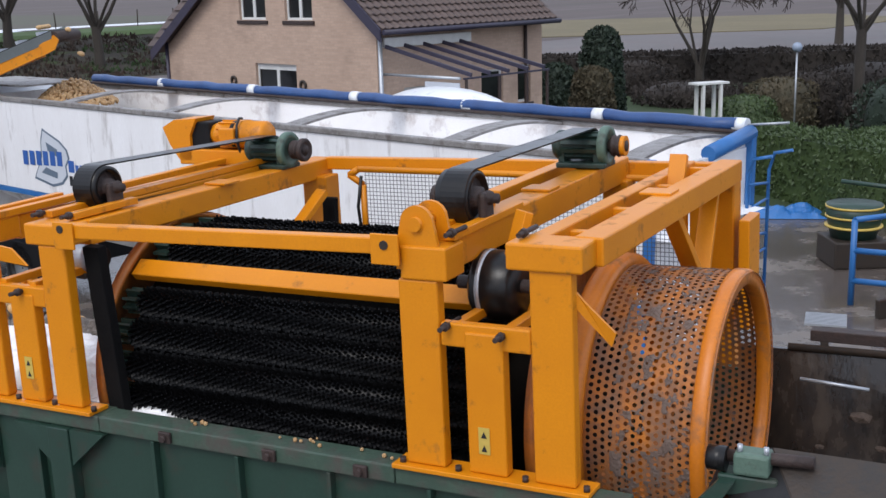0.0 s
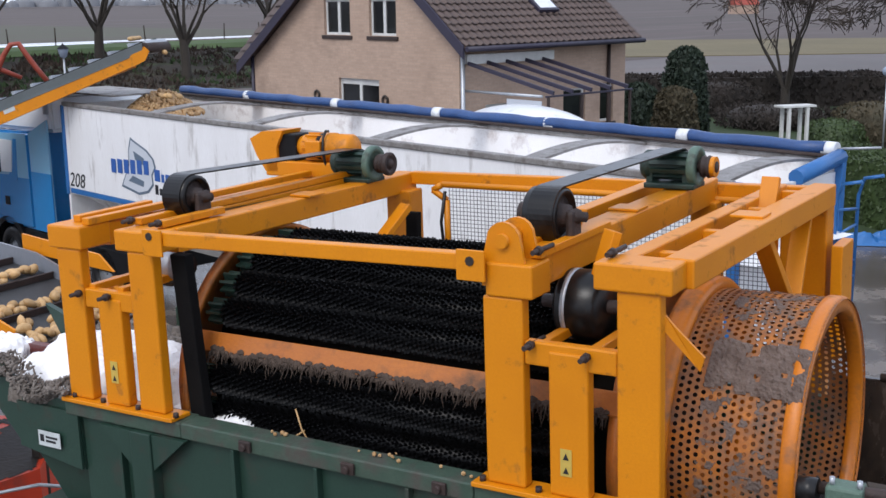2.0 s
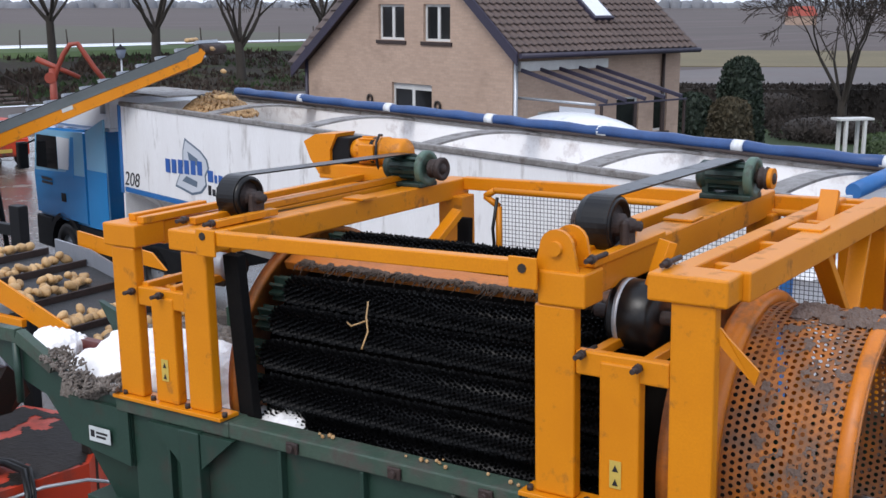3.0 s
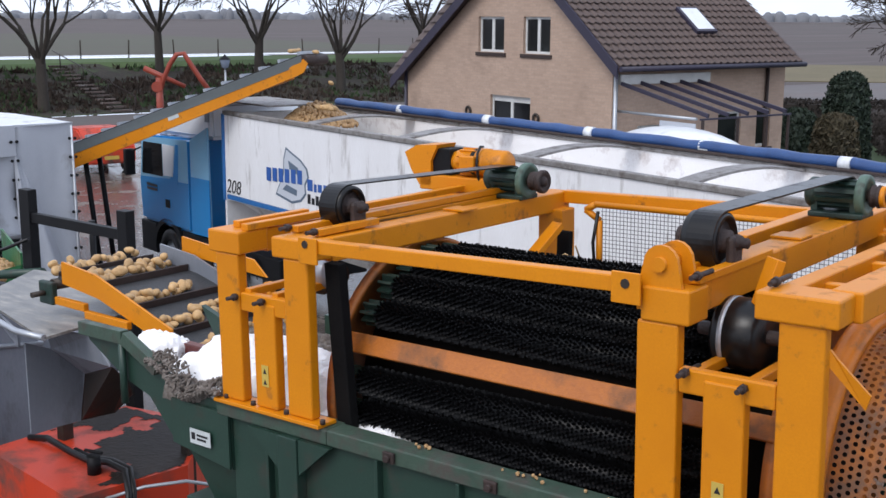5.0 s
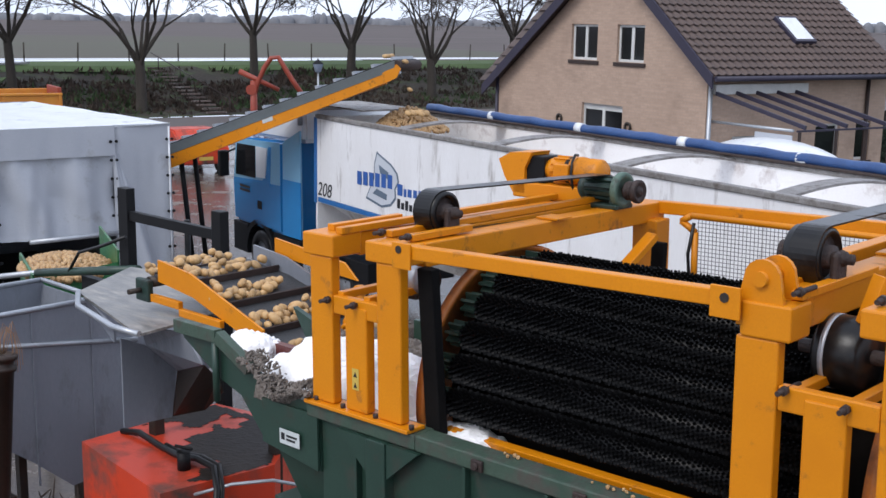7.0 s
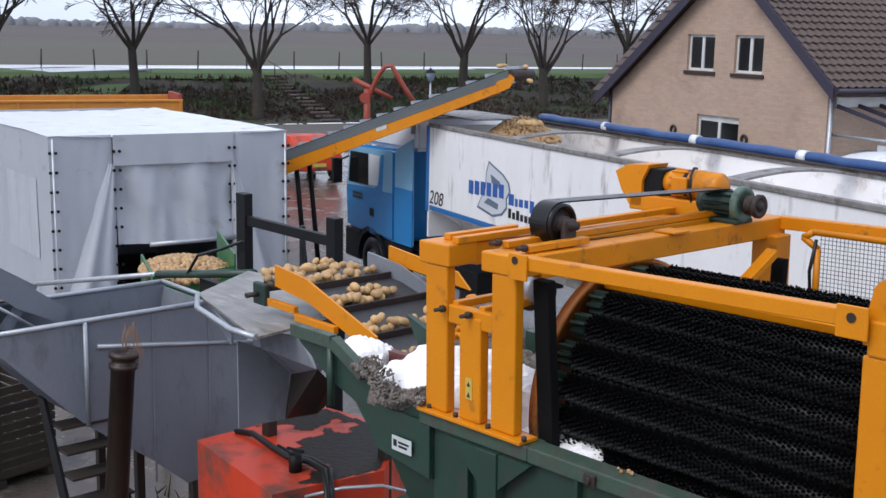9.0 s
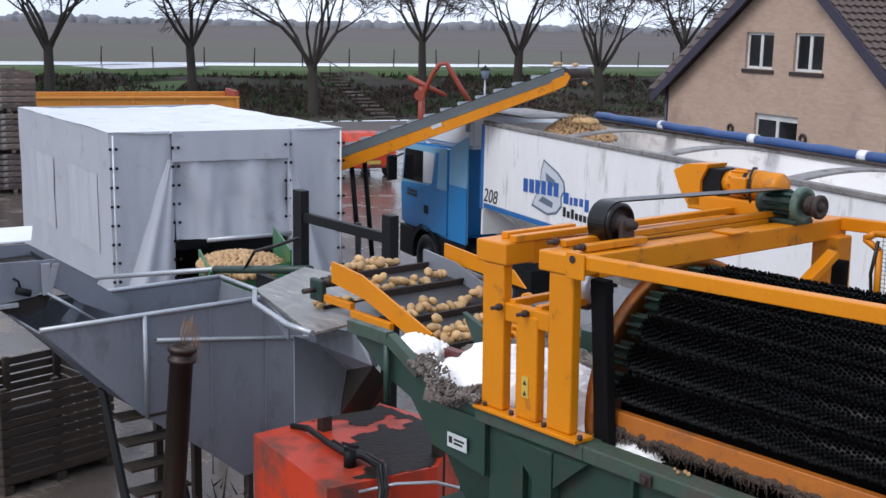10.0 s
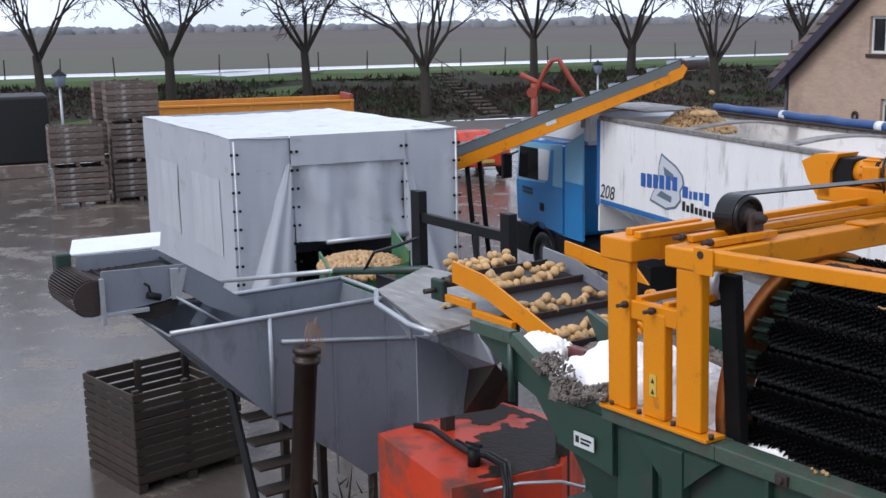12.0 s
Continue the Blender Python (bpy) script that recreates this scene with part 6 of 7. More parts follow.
part("support_arm", one(slab, [(-6.45, -0.2, 2.55), (-6.45, -0.1, 2.5), (-6.45, 0.1, 2.78), (-6.45, 0.0, 2.8)], (-0.04, 0, 0)), GREY, sc)

# fallen pipe, stairs, red housing
pipe = thing("standing_pipe", "rusty brown steel pipe with a flange and twine", "pipe", ML)
pb = bmesh.new()
lathe(pb, (-5.45, 0.30, 0.0), (-5.42, 0.50, 2.45), [(0, 0.105), (2.3, 0.105), (2.3, 0.125), (2.34, 0.125), (2.34, 0.105), (2.40, 0.105), (2.40, 0.13), (2.44, 0.13), (2.45, 0.09), (2.3, 0.085)], 24)
part("pipe_body", pb, PUMP_PIPE, pipe)
tw = bmesh.new()
rng = random.Random(21)
for k in range(9):
    w = rng.uniform(-0.05, 0.05)
    hose(tw, [(-5.40, 0.50 + 0.5 * w, 2.44), (-5.37 + 0.3 * w, 0.50 + w, 2.58), (-5.38, 0.54 + w, 2.66 + rng.uniform(0, 0.08)), (-5.40, 0.60 + 0.6 * w, 2.60), (-5.38, 0.61 + w, 2.46), (-5.38 + w, 0.60 + 0.8 * w, 2.28 + rng.uniform(-0.06, 0.06))], 0.003, 5)
part("twine", tw, TWINE, pipe, "frayed orange twine")
litter = bmesh.new()
rng = random.Random(77)
for k in range(150):
    p = Vector((rng.uniform(-5.9, -4.95), rng.uniform(0.75, 1.25), 0.0))
    p.z = 1.15 * rng.random() ** 2 * (1 - abs(p.x + 5.4))
    q = p + Vector((rng.uniform(-0.3, 0.3), rng.uniform(-0.2, 0.2), rng.uniform(0.0, 0.45)))
    rod(litter, p, q, rng.uniform(0.006, 0.016), 0.004, 4)
solid("plant_litter", litter, FRINGE, "tangle of roots and stalks below the hopper", "plant litter", ML, kind="stuff")
stairs = thing("metal_stairs", "dark steel open stairs beside the hopper", "stairs", ML)
for v in (0.05, 0.62):
    part("stringer", one(slab, [(-6.3, v, 1.9), (-6.15, v, 1.9), (-5.2, v, 0.0), (-5.4, v, 0.0)], (0, 0.03, 0)), BLACK_PAINT, stairs)
for k in range(8):
    part("tread", block(-5.35 - 0.105 * k, -5.12 - 0.105 * k, 0.08, 0.62, 0.2 + 0.21 * k, 0.225 + 0.21 * k, 0.004), DARK_STEEL, stairs)
rb = thing("red_housing", "red painted steel machine housing stained with mud", "machine housing", ML)
part("housing_box", one(slab, [(-4.83, 0.88, 1.7), (-3.40, 0.72, 1.7), (-3.25, 1.72, 1.7), (-3.9, 2.5, 1.7), (-4.85, 2.3, 1.7)], (0, 0, -1.69)), RED, rb)
crust = bmesh.new()
cells = {}
for i in range(61):
    for j in range(61):
        x, y = -4.82 + 1.55 * i / 60, 0.80 + 1.60 * j / 60
        inside = y > 0.90 - 0.11 * (x + 4.83) and y < 2.28 + 0.1 * (x + 4.85) and x < -3.40 + 0.14 * (y - 0.72) and x + 0.85 * y < -1.82
        if inside and noise.noise((x * 2.2, y * 2.2, 4)) + 0.5 * noise.noise((x * 7, y * 7, 9)) + 0.9 * (y - 1.42) + 0.25 * (x + 4.1) > 0:
            cells[i, j] = crust.verts.new((x, y, 1.703 + 0.006 * abs(noise.noise((x * 20, y * 20, 2)))))
for i, j in cells:
    q = [(i, j), (i + 1, j), (i + 1, j + 1), (i, j + 1)]
    if all(k in cells for k in q):
        crust.faces.new([cells[k] for k in q])
part("mud_crust", crust, WET_MUD, rb, "dark wet mud on the lid")
part("filler_cap", bar((-3.69, 1.14, 1.70), (-3.69, 1.14, 1.85), 0.055, 16), BLACK_PAINT, rb, "black filler cap")
part("cap_lever", bar((-3.80, 1.14, 1.87), (-3.62, 1.17, 1.88), 0.014, 6), BLACK_PAINT, rb)
for off, rr, stop in ((0.0, 0.028, 9), (0.05, 0.024, 9)):
    pts = [(-4.80, 1.30, 1.55), (-4.76, 1.24, 1.72), (-4.56, 1.28, 1.75), (-4.18, 1.25, 1.73), (-3.90, 1.22, 1.74), (-3.68, 1.26, 1.76), (-3.42, 1.24, 1.76), (-3.22, 1.12, 1.66), (-3.08, 0.98, 1.35), (-3.05, 0.9, 1.0)]
    part("hydraulic_hose", one(hose, [(x, y + off, z) for x, y, z in pts[(3 if off else 0):]], rr, 8), RUBBER, rb, "black hydraulic hose")
part("thin_pipe", one(hose, [(-3.36, 1.0, 1.62), (-3.2, 1.25, 1.68), (-3.0, 1.5, 1.70), (-2.8, 1.8, 1.6)], 0.014, 6), GALV, rb)
part("valve_box", block(-3.42, -3.2, 0.50, 0.68, 1.3, 1.6, 0.03), GALV, rb, "grey valve block")
sup = thing("trough_support", "rust-brown steel support under the trough", "support", ML)
part("strut", one(slab, [(-1.0, 0.3, 2.4), (-0.7, 0.3, 2.4), (-1.7, 0.3, 0.4), (-2.1, 0.3, 0.4)], (0, 0.1, 0)), RUST, sup)
part("strut_foot", block(-2.2, -1.6, 0.2, 0.5, 0.0, 0.45, 0.01), RUST, sup)

# black steel frame and green potato conveyor
bf = thing("black_frame", "black steel lifting frame before the tent", "steel frame", ML)
part("upright", block(-7.56, -7.37, 2.97, 3.08, 0.0, 3.42, 0.008), BLACK_PAINT, bf)
part("upright", block(-5.80, -5.64, 2.97, 3.08, 0.0, 3.37, 0.008), BLACK_PAINT, bf)
part("crossbar", block(-7.37, -5.80, 2.99, 3.06, 3.06, 3.17, 0.006), BLACK_PAINT, bf)
part("lower_beam", block(-8.3, -5.5, 2.90, 3.0, 2.12, 2.30, 0.006), BLACK_PAINT, bf)
part("side_rod", bar((-13.5, 2.7, 1.3), (-9.1, 2.86, 2.22), 0.035), GALV, bf, "bright hydraulic rod")
part("cylinder", bar((-9.2, 2.82, 2.2), (-7.0, 2.86, 2.58), 0.05), GREEN, bf, "green hydraulic cylinder")
part("thin_post", bar((-6.7, 3.3, 0), (-6.7, 3.3, 3.12), 0.035, 8), BLACK_PAINT, bf)
part("hose", one(hose, [(-7.3, 2.9, 2.9), (-7.7, 2.85, 2.75), (-8.2, 2.83, 2.6), (-8.4, 2.8, 2.35)], 0.02, 6), RUBBER, bf)
gc = thing("green_conveyor", "green conveyor box full of washed potatoes", "conveyor", ML)
for p in ([(-10.6, 3.3, 2.18), (-9.2, 2.75, 2.18), (-9.2, 2.75, 1.7), (-10.6, 3.3, 1.7)], [(-8.9, 3.75, 2.4), (-10.6, 4.5, 2.4), (-10.6, 4.5, 1.7), (-8.9, 3.75, 1.7)], [(-9.2, 2.75, 2.1), (-8.9, 3.75, 2.25), (-8.9, 3.75, 1.7), (-9.2, 2.75, 1.7)]):
    part("side_board", one(slab, p, (0, 0.03, 0)), BRIGHT_GREEN, gc)
part("bed", one(slab, [(-10.6, 3.3, 1.85), (-9.2, 2.75, 1.85), (-8.9, 3.75, 1.85), (-10.6, 4.5, 1.85)], (0, 0, 0.03)), DARK_STEEL, gc)
part("leg", block(-9.4, -9.3, 2.9, 3.0, 0, 1.7, 0.005), GREEN, gc)
part("leg", block(-9.1, -9.0, 3.65, 3.75, 0, 1.7, 0.005), GREEN, gc)
heap("potato_heap", "washed potatoes in the green conveyor box", ML @ pose(-9.72, 3.5, 2.09, 0, 0, -22), 0.84, 0.58, 0.14, 620, 1.0, 9)

# ---- grey tarpaulin tent ----
TN = pose(-12.93, 15.92, 0, 0, 0, 49.6)     # x along the front, y backwards
TW, TL, TH = 4.25, 6.4, 3.42
SKEW = -0.11
tent = thing("tarpaulin_tent", "grey tarpaulin tent on a frame with an open front flap", "tent", TN)


def cloth(u0, u1, v0, v1, put, amount, seed, cuts=26):
    """A hanging sheet with folds; put turns (u, v, depth) into a place."""
    bm = bmesh.new()
    g = [[None] * (cuts + 1) for _ in range(cuts + 1)]
    for i in range(cuts + 1):
        for j in range(cuts + 1):
            u, v = u0 + (u1 - u0) * i / cuts, v0 + (v1 - v0) * j / cuts
            d = amount * (noise.noise((u * 2.2, v * 0.35, seed)) + 0.5 * noise.noise((u * 5, v * 1.2, seed + 5)))
            g[i][j] = bm.verts.new(put(u, v, d))
    for i in range(cuts):
        for j in range(cuts):
            bm.faces.new((g[i][j], g[i + 1][j], g[i + 1][j + 1], g[i][j + 1])).smooth = True
    return bm


# the roof sheet is paler and smoother than the side sheets
part("roof_sheet", cloth(0, TW, 0, TL, lambda u, v, d: (u * 1.006 - 0.012 + SKEW * v, v - 0.03, TH + 0.0 + d - 0.05 * math.sin(math.pi * u / TW)), 0.03, 3), TARP_TOP, tent, "white roof sheet, paler than the sides")
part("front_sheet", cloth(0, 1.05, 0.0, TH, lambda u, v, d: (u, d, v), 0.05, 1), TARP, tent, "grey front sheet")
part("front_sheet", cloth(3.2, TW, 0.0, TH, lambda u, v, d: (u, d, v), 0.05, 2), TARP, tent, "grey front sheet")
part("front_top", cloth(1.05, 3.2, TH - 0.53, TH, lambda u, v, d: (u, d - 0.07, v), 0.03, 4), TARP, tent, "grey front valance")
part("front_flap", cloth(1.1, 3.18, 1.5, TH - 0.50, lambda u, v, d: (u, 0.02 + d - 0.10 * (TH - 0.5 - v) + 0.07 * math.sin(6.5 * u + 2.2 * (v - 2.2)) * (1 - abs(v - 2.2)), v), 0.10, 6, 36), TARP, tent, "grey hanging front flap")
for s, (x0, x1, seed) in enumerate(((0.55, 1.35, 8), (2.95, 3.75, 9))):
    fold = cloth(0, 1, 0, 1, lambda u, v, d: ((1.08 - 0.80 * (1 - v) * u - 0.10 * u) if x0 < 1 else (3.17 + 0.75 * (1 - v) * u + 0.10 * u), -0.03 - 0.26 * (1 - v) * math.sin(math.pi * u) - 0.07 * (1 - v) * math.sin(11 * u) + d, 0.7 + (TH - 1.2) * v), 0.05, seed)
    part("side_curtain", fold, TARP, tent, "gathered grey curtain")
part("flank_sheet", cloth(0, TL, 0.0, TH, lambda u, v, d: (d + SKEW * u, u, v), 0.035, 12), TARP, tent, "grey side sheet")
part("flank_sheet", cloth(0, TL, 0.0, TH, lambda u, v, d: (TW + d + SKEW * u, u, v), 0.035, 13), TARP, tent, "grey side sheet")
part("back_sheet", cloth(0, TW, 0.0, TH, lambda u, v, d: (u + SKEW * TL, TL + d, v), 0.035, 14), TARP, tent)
for v0, w in ((0.75, 1.8), (3.6, 1.9)):
    part("film_window", cloth(v0, v0 + w, 1.2, 2.62, lambda u, v, d: (0.035 * (noise.noise((u * 2.2, v * 0.35, 12)) + 0.5 * noise.noise((u * 5, v * 1.2, 17))) - 0.012 + SKEW * u, u, v), 0.0, 15, 26), WINDOW_FILM, tent, "clear film window")
for x in (0.05, TW - 0.05):
    part("corner_cord", bar((x, -0.06, 0.3), (x, -0.06, TH - 0.05), 0.014, 6), TARP_TOP, tent, "white lacing cord")
ey = one(rod, (0, 0, 0), (0, -0.02, 0), 0.028, None, 8)
eye = mesh_of("eyelet", ey, BLACK_PAINT)
for x in (-0.0, 0.1, 1.06, 1.16, 3.12, 3.22, TW - 0.1, TW):
    for k in range(9):
        e = new("eyelet", eye)
        e.parent = tent
        e.matrix_basis = pose(x, -0.075, TH - 0.28 - 0.33 * k)
part("rolled_pole", bar((1.6, -0.24, 1.50), (3.16, -0.24, 1.53), 0.045, 12), GALV, tent, "bright roller tube")
part("tent_floor", block(0.1, TW - 0.8, 0.2, TL - 0.1, 0.01, 0.05, 0), DARK_STEEL, tent)

# ---- belt conveyor that loads the trailer ----
def along(a, b):
    d = Vector(b) - Vector(a)
    x = d.normalized()
    y = Vector((0, 0, 1)).cross(x).normalized()
    z = x.cross(y)
    return Matrix.Translation(a) @ Matrix((x, y, z)).transposed().to_4x4(), d.length


CB, CONV_L = along((-13.2, 21.5, 2.05), (-5.87, 19.65, 4.66))
cv = thing("loading_conveyor", "long belt conveyor with yellow side beam loading the trailer", "conveyor", CB)
part("side_beam", one(slab, [(0, -0.36, -0.20), (CONV_L - 0.2, -0.36, -0.17), (CONV_L - 0.2, -0.36, -0.33), (0, -0.36, -0.52)], (0, 0.05, 0)), YELLOW, cv, "yellow side beam")
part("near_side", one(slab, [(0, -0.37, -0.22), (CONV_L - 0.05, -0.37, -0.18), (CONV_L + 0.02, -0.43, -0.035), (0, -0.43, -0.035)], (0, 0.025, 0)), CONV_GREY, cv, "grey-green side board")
part("far_side", one(slab, [(0, 0.37, -0.08), (CONV_L - 0.2, 0.37, -0.08), (CONV_L - 0.2, 0.46, 0.10), (0, 0.50, 0.16)], (0, 0.025, 0)), CONV_SHADED, cv, "grey-green far board with shade in its colour")
part("far_beam", block(0, CONV_L - 0.7, 0.30, 0.36, -0.26, -0.12, 0.01), YELLOW, cv)
part("belt", block(0, CONV_L, -0.36, 0.36, -0.03, -0.01, 0), RUBBER, cv, "black conveyor belt")
part("head_plate", one(slab, [(CONV_L - 0.3, -0.385, -0.16), (CONV_L + 0.02, -0.385, -0.10), (CONV_L + 0.08, -0.385, -0.2), (CONV_L - 0.05, -0.385, -0.32), (CONV_L - 0.3, -0.385, -0.34)], (0, 0.02, 0)), YELLOW, cv)
part("head_roller", bar((CONV_L, -0.36, -0.12), (CONV_L, 0.36, -0.12), 0.09, 16), RUST, cv)
part("maker_plate", block(4.9, 5.15, -0.366, -0.362, -0.27, -0.20, 0), PLATE, cv, "small white maker plate")
part("stand_leg", one(rod, (2.6, -0.2, -0.3), (2.1, -0.2, -2.55), 0.05, None, 8), BLACK_PAINT, cv)
part("stand_leg", one(rod, (2.6, 0.2, -0.3), (2.1, 0.2, -2.55), 0.05, None, 8), BLACK_PAINT, cv)
CLEAT_STEP = 0.42
cleats = []
for k in range(40):
    c = solid("belt_cleat", block(-0.03, 0.03, -0.34, 0.34, -0.012, 0.05, 0.004), GALV, "pale carrier cleat on the conveyor belt", "belt cleat", CB, group="cleats on the loading conveyor")
    cleats.append(c)
falling = []
for k in range(34):
    p = new("falling_potato", POTS[k % 5])
    tagged(p, "potato dropping from the conveyor head", "potato", "falling potatoes")
    falling.append(p)

# ---- crates ----
def crate(m, material, label, group, w=1.6, d=1.2, h=1.24, slats=10):
    c = thing("potato_crate", label, "crate", m, group=group)
    step = (h - 0.14) / slats
    for x0, x1, y0, y1, name in ((0, w, 0, 0.025, "slat"), (0, w, d - 0.025, d, "slat"), (0, 0.025, 0.026, d - 0.026, "slat"), (w - 0.025, w, 0.026, d - 0.026, "slat")):
        me = mesh_of("slat", block(x0, x1, y0, y1, 0, step * 0.80, 0.003), material)
        for k in range(slats):
            s = new(name, me)
            s.parent = c
            s.matrix_basis = pose(0, 0.002 * (-1) ** k, 0.13 + k * step)
    for x, y in ((0.03, 0.03), (w - 0.11, 0.03), (0.03, d - 0.11), (w - 0.11, d - 0.11), (w / 2 - 0.05, 0.03), (w / 2 - 0.05, d - 0.08)):
        part("corner_post", block(x, x + 0.08, y, y + 0.06, 0.1, h, 0.004), material, c)
    part("floor_board", block(0.03, w - 0.03, 0.03, d - 0.03, 0.10, 0.13, 0), material, c)
    for x in (0.0, w / 2 - 0.06, w - 0.12):
        part("skid", block(x, x + 0.12, 0, d, 0.0, 0.10, 0.004), material, c)
    return c


crate(pose(-9.29, 9.44, 0, 0, 0, 71), CRATE, "dark wet slatted potato crate standing empty in the yard", "potato crates", 1.43, 1.27)
c0 = crate(pose(-27.3, 25.2, 0, 0, 0, 50), CRATE_OLD, "weathered slatted potato crate in a stack", "stacked potato crates", slats=6)
for x, y, z, r in ((-27.35, 25.15, 1.24, 50.6), (-26.5, 26.9, 0, 50), (-26.45, 26.85, 1.24, 49.5), (-26.5, 26.8, 2.48, 50.5), (-28.1, 27.9, 2.48, 50), (-28.2, 27.8, 0, 50), (-28.2, 27.8, 1.24, 50)):
    copy_thing(c0, pose(x, y, z, 0, 0, r))

# ---- behind: embankment steps, lamps, fence, crane, vehicles ----
steps = thing("bank_stairs", "wooden stairs with handrail up the dike", "stairs", DIKE @ pose(21.7, 62.3, 0, 0, 0, 0))
for k in range(14):
    part("tread", block(-0.55 - 0.01 * k, 0.55 - 0.01 * k, 0.1 + 0.85 * k, 0.38 + 0.85 * k, 0.1 + 0.155 * k, 0.19 + 0.155 * k, 0), CRATE_OLD, steps)
part("handrail", bar((0.8, 0.3, 0.9), (-0.2, 12.0, 3.1), 0.035, 6), RUST, steps)
for k in range(4):
    part("rail_post", bar((0.8 - 0.3 * k, 0.3 + 3.5 * k, 0.6 * k), (0.8 - 0.3 * k, 0.3 + 3.5 * k, 0.95 + 0.66 * k), 0.035, 6), RUST, steps)
fp = bar((0, 0, -0.2), (0, 0, 1.25), 0.055, 6)
post0 = solid("fence_post", fp, BARK, "dark wooden field fence post", "fence post", DIKE @ pose(-60, 84.5, 2.2), group="fence posts along the field")
for k in range(1, 37):
    copy_thing(post0, DIKE @ pose(-60 + k * 3.6, 84.5 + 0.2 * math.sin(k), 2.25, 0, 3 * math.sin(k * 2.1), 0))


def street_lamp(m, h):
    t = thing("street_lamp", "old-fashioned lantern street lamp on a pale post", "street lamp", m, group="lantern lamps")
    part("lamp_post", one(rod, (0, 0, -0.3), (0, 0, h), 0.07, 0.05, 10), GALV, t)
    l = bmesh.new()
    lathe(l, (0, 0, h), (0, 0, h + 1), [(0, 0.08), (0.05, 0.18), (0.45, 0.30), (0.47, 0.30)], 8)
    part("lantern", l, LAMP_GLASS, t, "blue-grey lantern glass")
    l = bmesh.new()
    lathe(l, (0, 0, h + 0.47), (0, 0, h + 2), [(0, 0.34), (0.12, 0.2), (0.22, 0.06), (0.3, 0.0)], 8)
    part("lantern_cap", l, BLACK_PAINT, t)


street_lamp(pose(-38.1, 35.9, 0.0), 3.0)
street_lamp(pose(-22.9, 59.8, 0.0), 2.5)
crane = thing("orange_crane", "folded orange loading crane behind the conveyor", "crane", pose(-20.4, 45.7, 0.85, 0, 0, 15) @ Matrix.Scale(0.76, 4))
part("mast", one(rod, (0, 0, -1.12), (0, 0, 2.5), 0.22, 0.18, 12), ORANGE, crane)
part("boom", one(hose, [(0, 0, 1.6), (0.2, 0, 2.3), (0.6, 0, 3.2), (1.0, 0, 3.75), (1.4, 0, 3.8), (1.7, 0, 3.3), (2.2, 0, 2.5), (2.9, 0, 1.5)], 0.14, 8), ORANGE, crane)
part("jib", one(rod, (-0.8, 0.1, 3.0), (1.4, 0.1, 2.0), 0.16, 0.12, 8), ORANGE, crane)
part("jib_knuckle", bar((-0.1, -0.2, 2.0), (-0.1, 0.25, 2.0), 0.3, 12), ORANGE, crane)
tip = thing("tipper_trailer", "yellow and orange tipper trailer behind the tent", "trailer", pose(-31.6, 34.0, 0.25, 0, 0, 44))
part("bed_side", block(0, 8.2, 0, 0.12, 1.0, 2.06, 0.02), ORANGE_BED, tip, "yellow side")
part("bed_side", block(0, 8.2, 2.3, 2.42, 1.0, 2.2, 0.02), ORANGE_BED, tip)
part("bed_end", block(8.05, 8.2, 0.12, 2.3, 1.0, 2.35, 0.02), ORANGE, tip, "orange end board")
part("top_rail", block(0, 8.2, -0.06, 0.14, 2.06, 2.14, 0.01), ORANGE_BED, tip)
part("bed_floor", block(0, 8.2, 0.0, 2.4, 0.8, 1.0, 0.02), ORANGE, tip)
for x in (0.0, 2.0, 4.0, 6.0, 8.05):
    part("stake", block(x, x + 0.1, -0.05, 0.0, 0.9, 2.08, 0.01), ORANGE_BED, tip)
for x in (1.6, 6.4):
    wheel_parts(tip, x, 0.1, 0.4)
for (x, y, turn, name, lab) in ((-17.4, 36.9, 135, "red_car", "red car parked beyond the truck"),):
    car = thing(name, lab, "car", pose(x, y, 0, 0, 0, turn))
    b = one(slab, [(0, 0, 0.35), (4.1, 0, 0.35), (4.1, 0, 0.85), (3.2, 0, 0.95), (2.6, 0, 1.45), (1.0, 0, 1.5), (0.2, 0, 0.95), (0, 0, 0.9)], (0, 1.7, 0))
    bmesh.ops.bevel(b, geom=b.edges[:], offset=0.06, segments=2, affect="EDGES")
    part("car_body", b, RED, car)
    part("side_glass", one(slab, [(0.5, -0.005, 0.98), (3.0, -0.005, 0.98), (2.5, -0.005, 1.38), (1.0, -0.005, 1.4)], (0, 0.01, 0)), DARK_GLASS, car)
    part("rear_light", block(-0.01, 0.02, 0.1, 0.4, 0.7, 0.85, 0), RED, car)
    part("number_plate", block(-0.02, 0.0, 0.6, 1.1, 0.5, 0.62, 0), STICKER, car, "plain yellow plate")
    for wx in (0.8, 3.2):
        wheel_parts(car, wx, 0.0, 0.31, 0.2)
dark = thing("covered_stack", "crates under a black plastic cover", "covered crates", pose(-36.3, 27.4, 0, 0, 0, 50))
part("stack_body", block(0, 4.5, 0, 3.0, 0.5, 3.0, 0.1), RUBBER, dark, "black plastic sheet")
part("timber_base", block(-0.1, 4.3, -0.15, 2.9, 0.0, 0.5, 0.03), CRATE_OLD, dark)


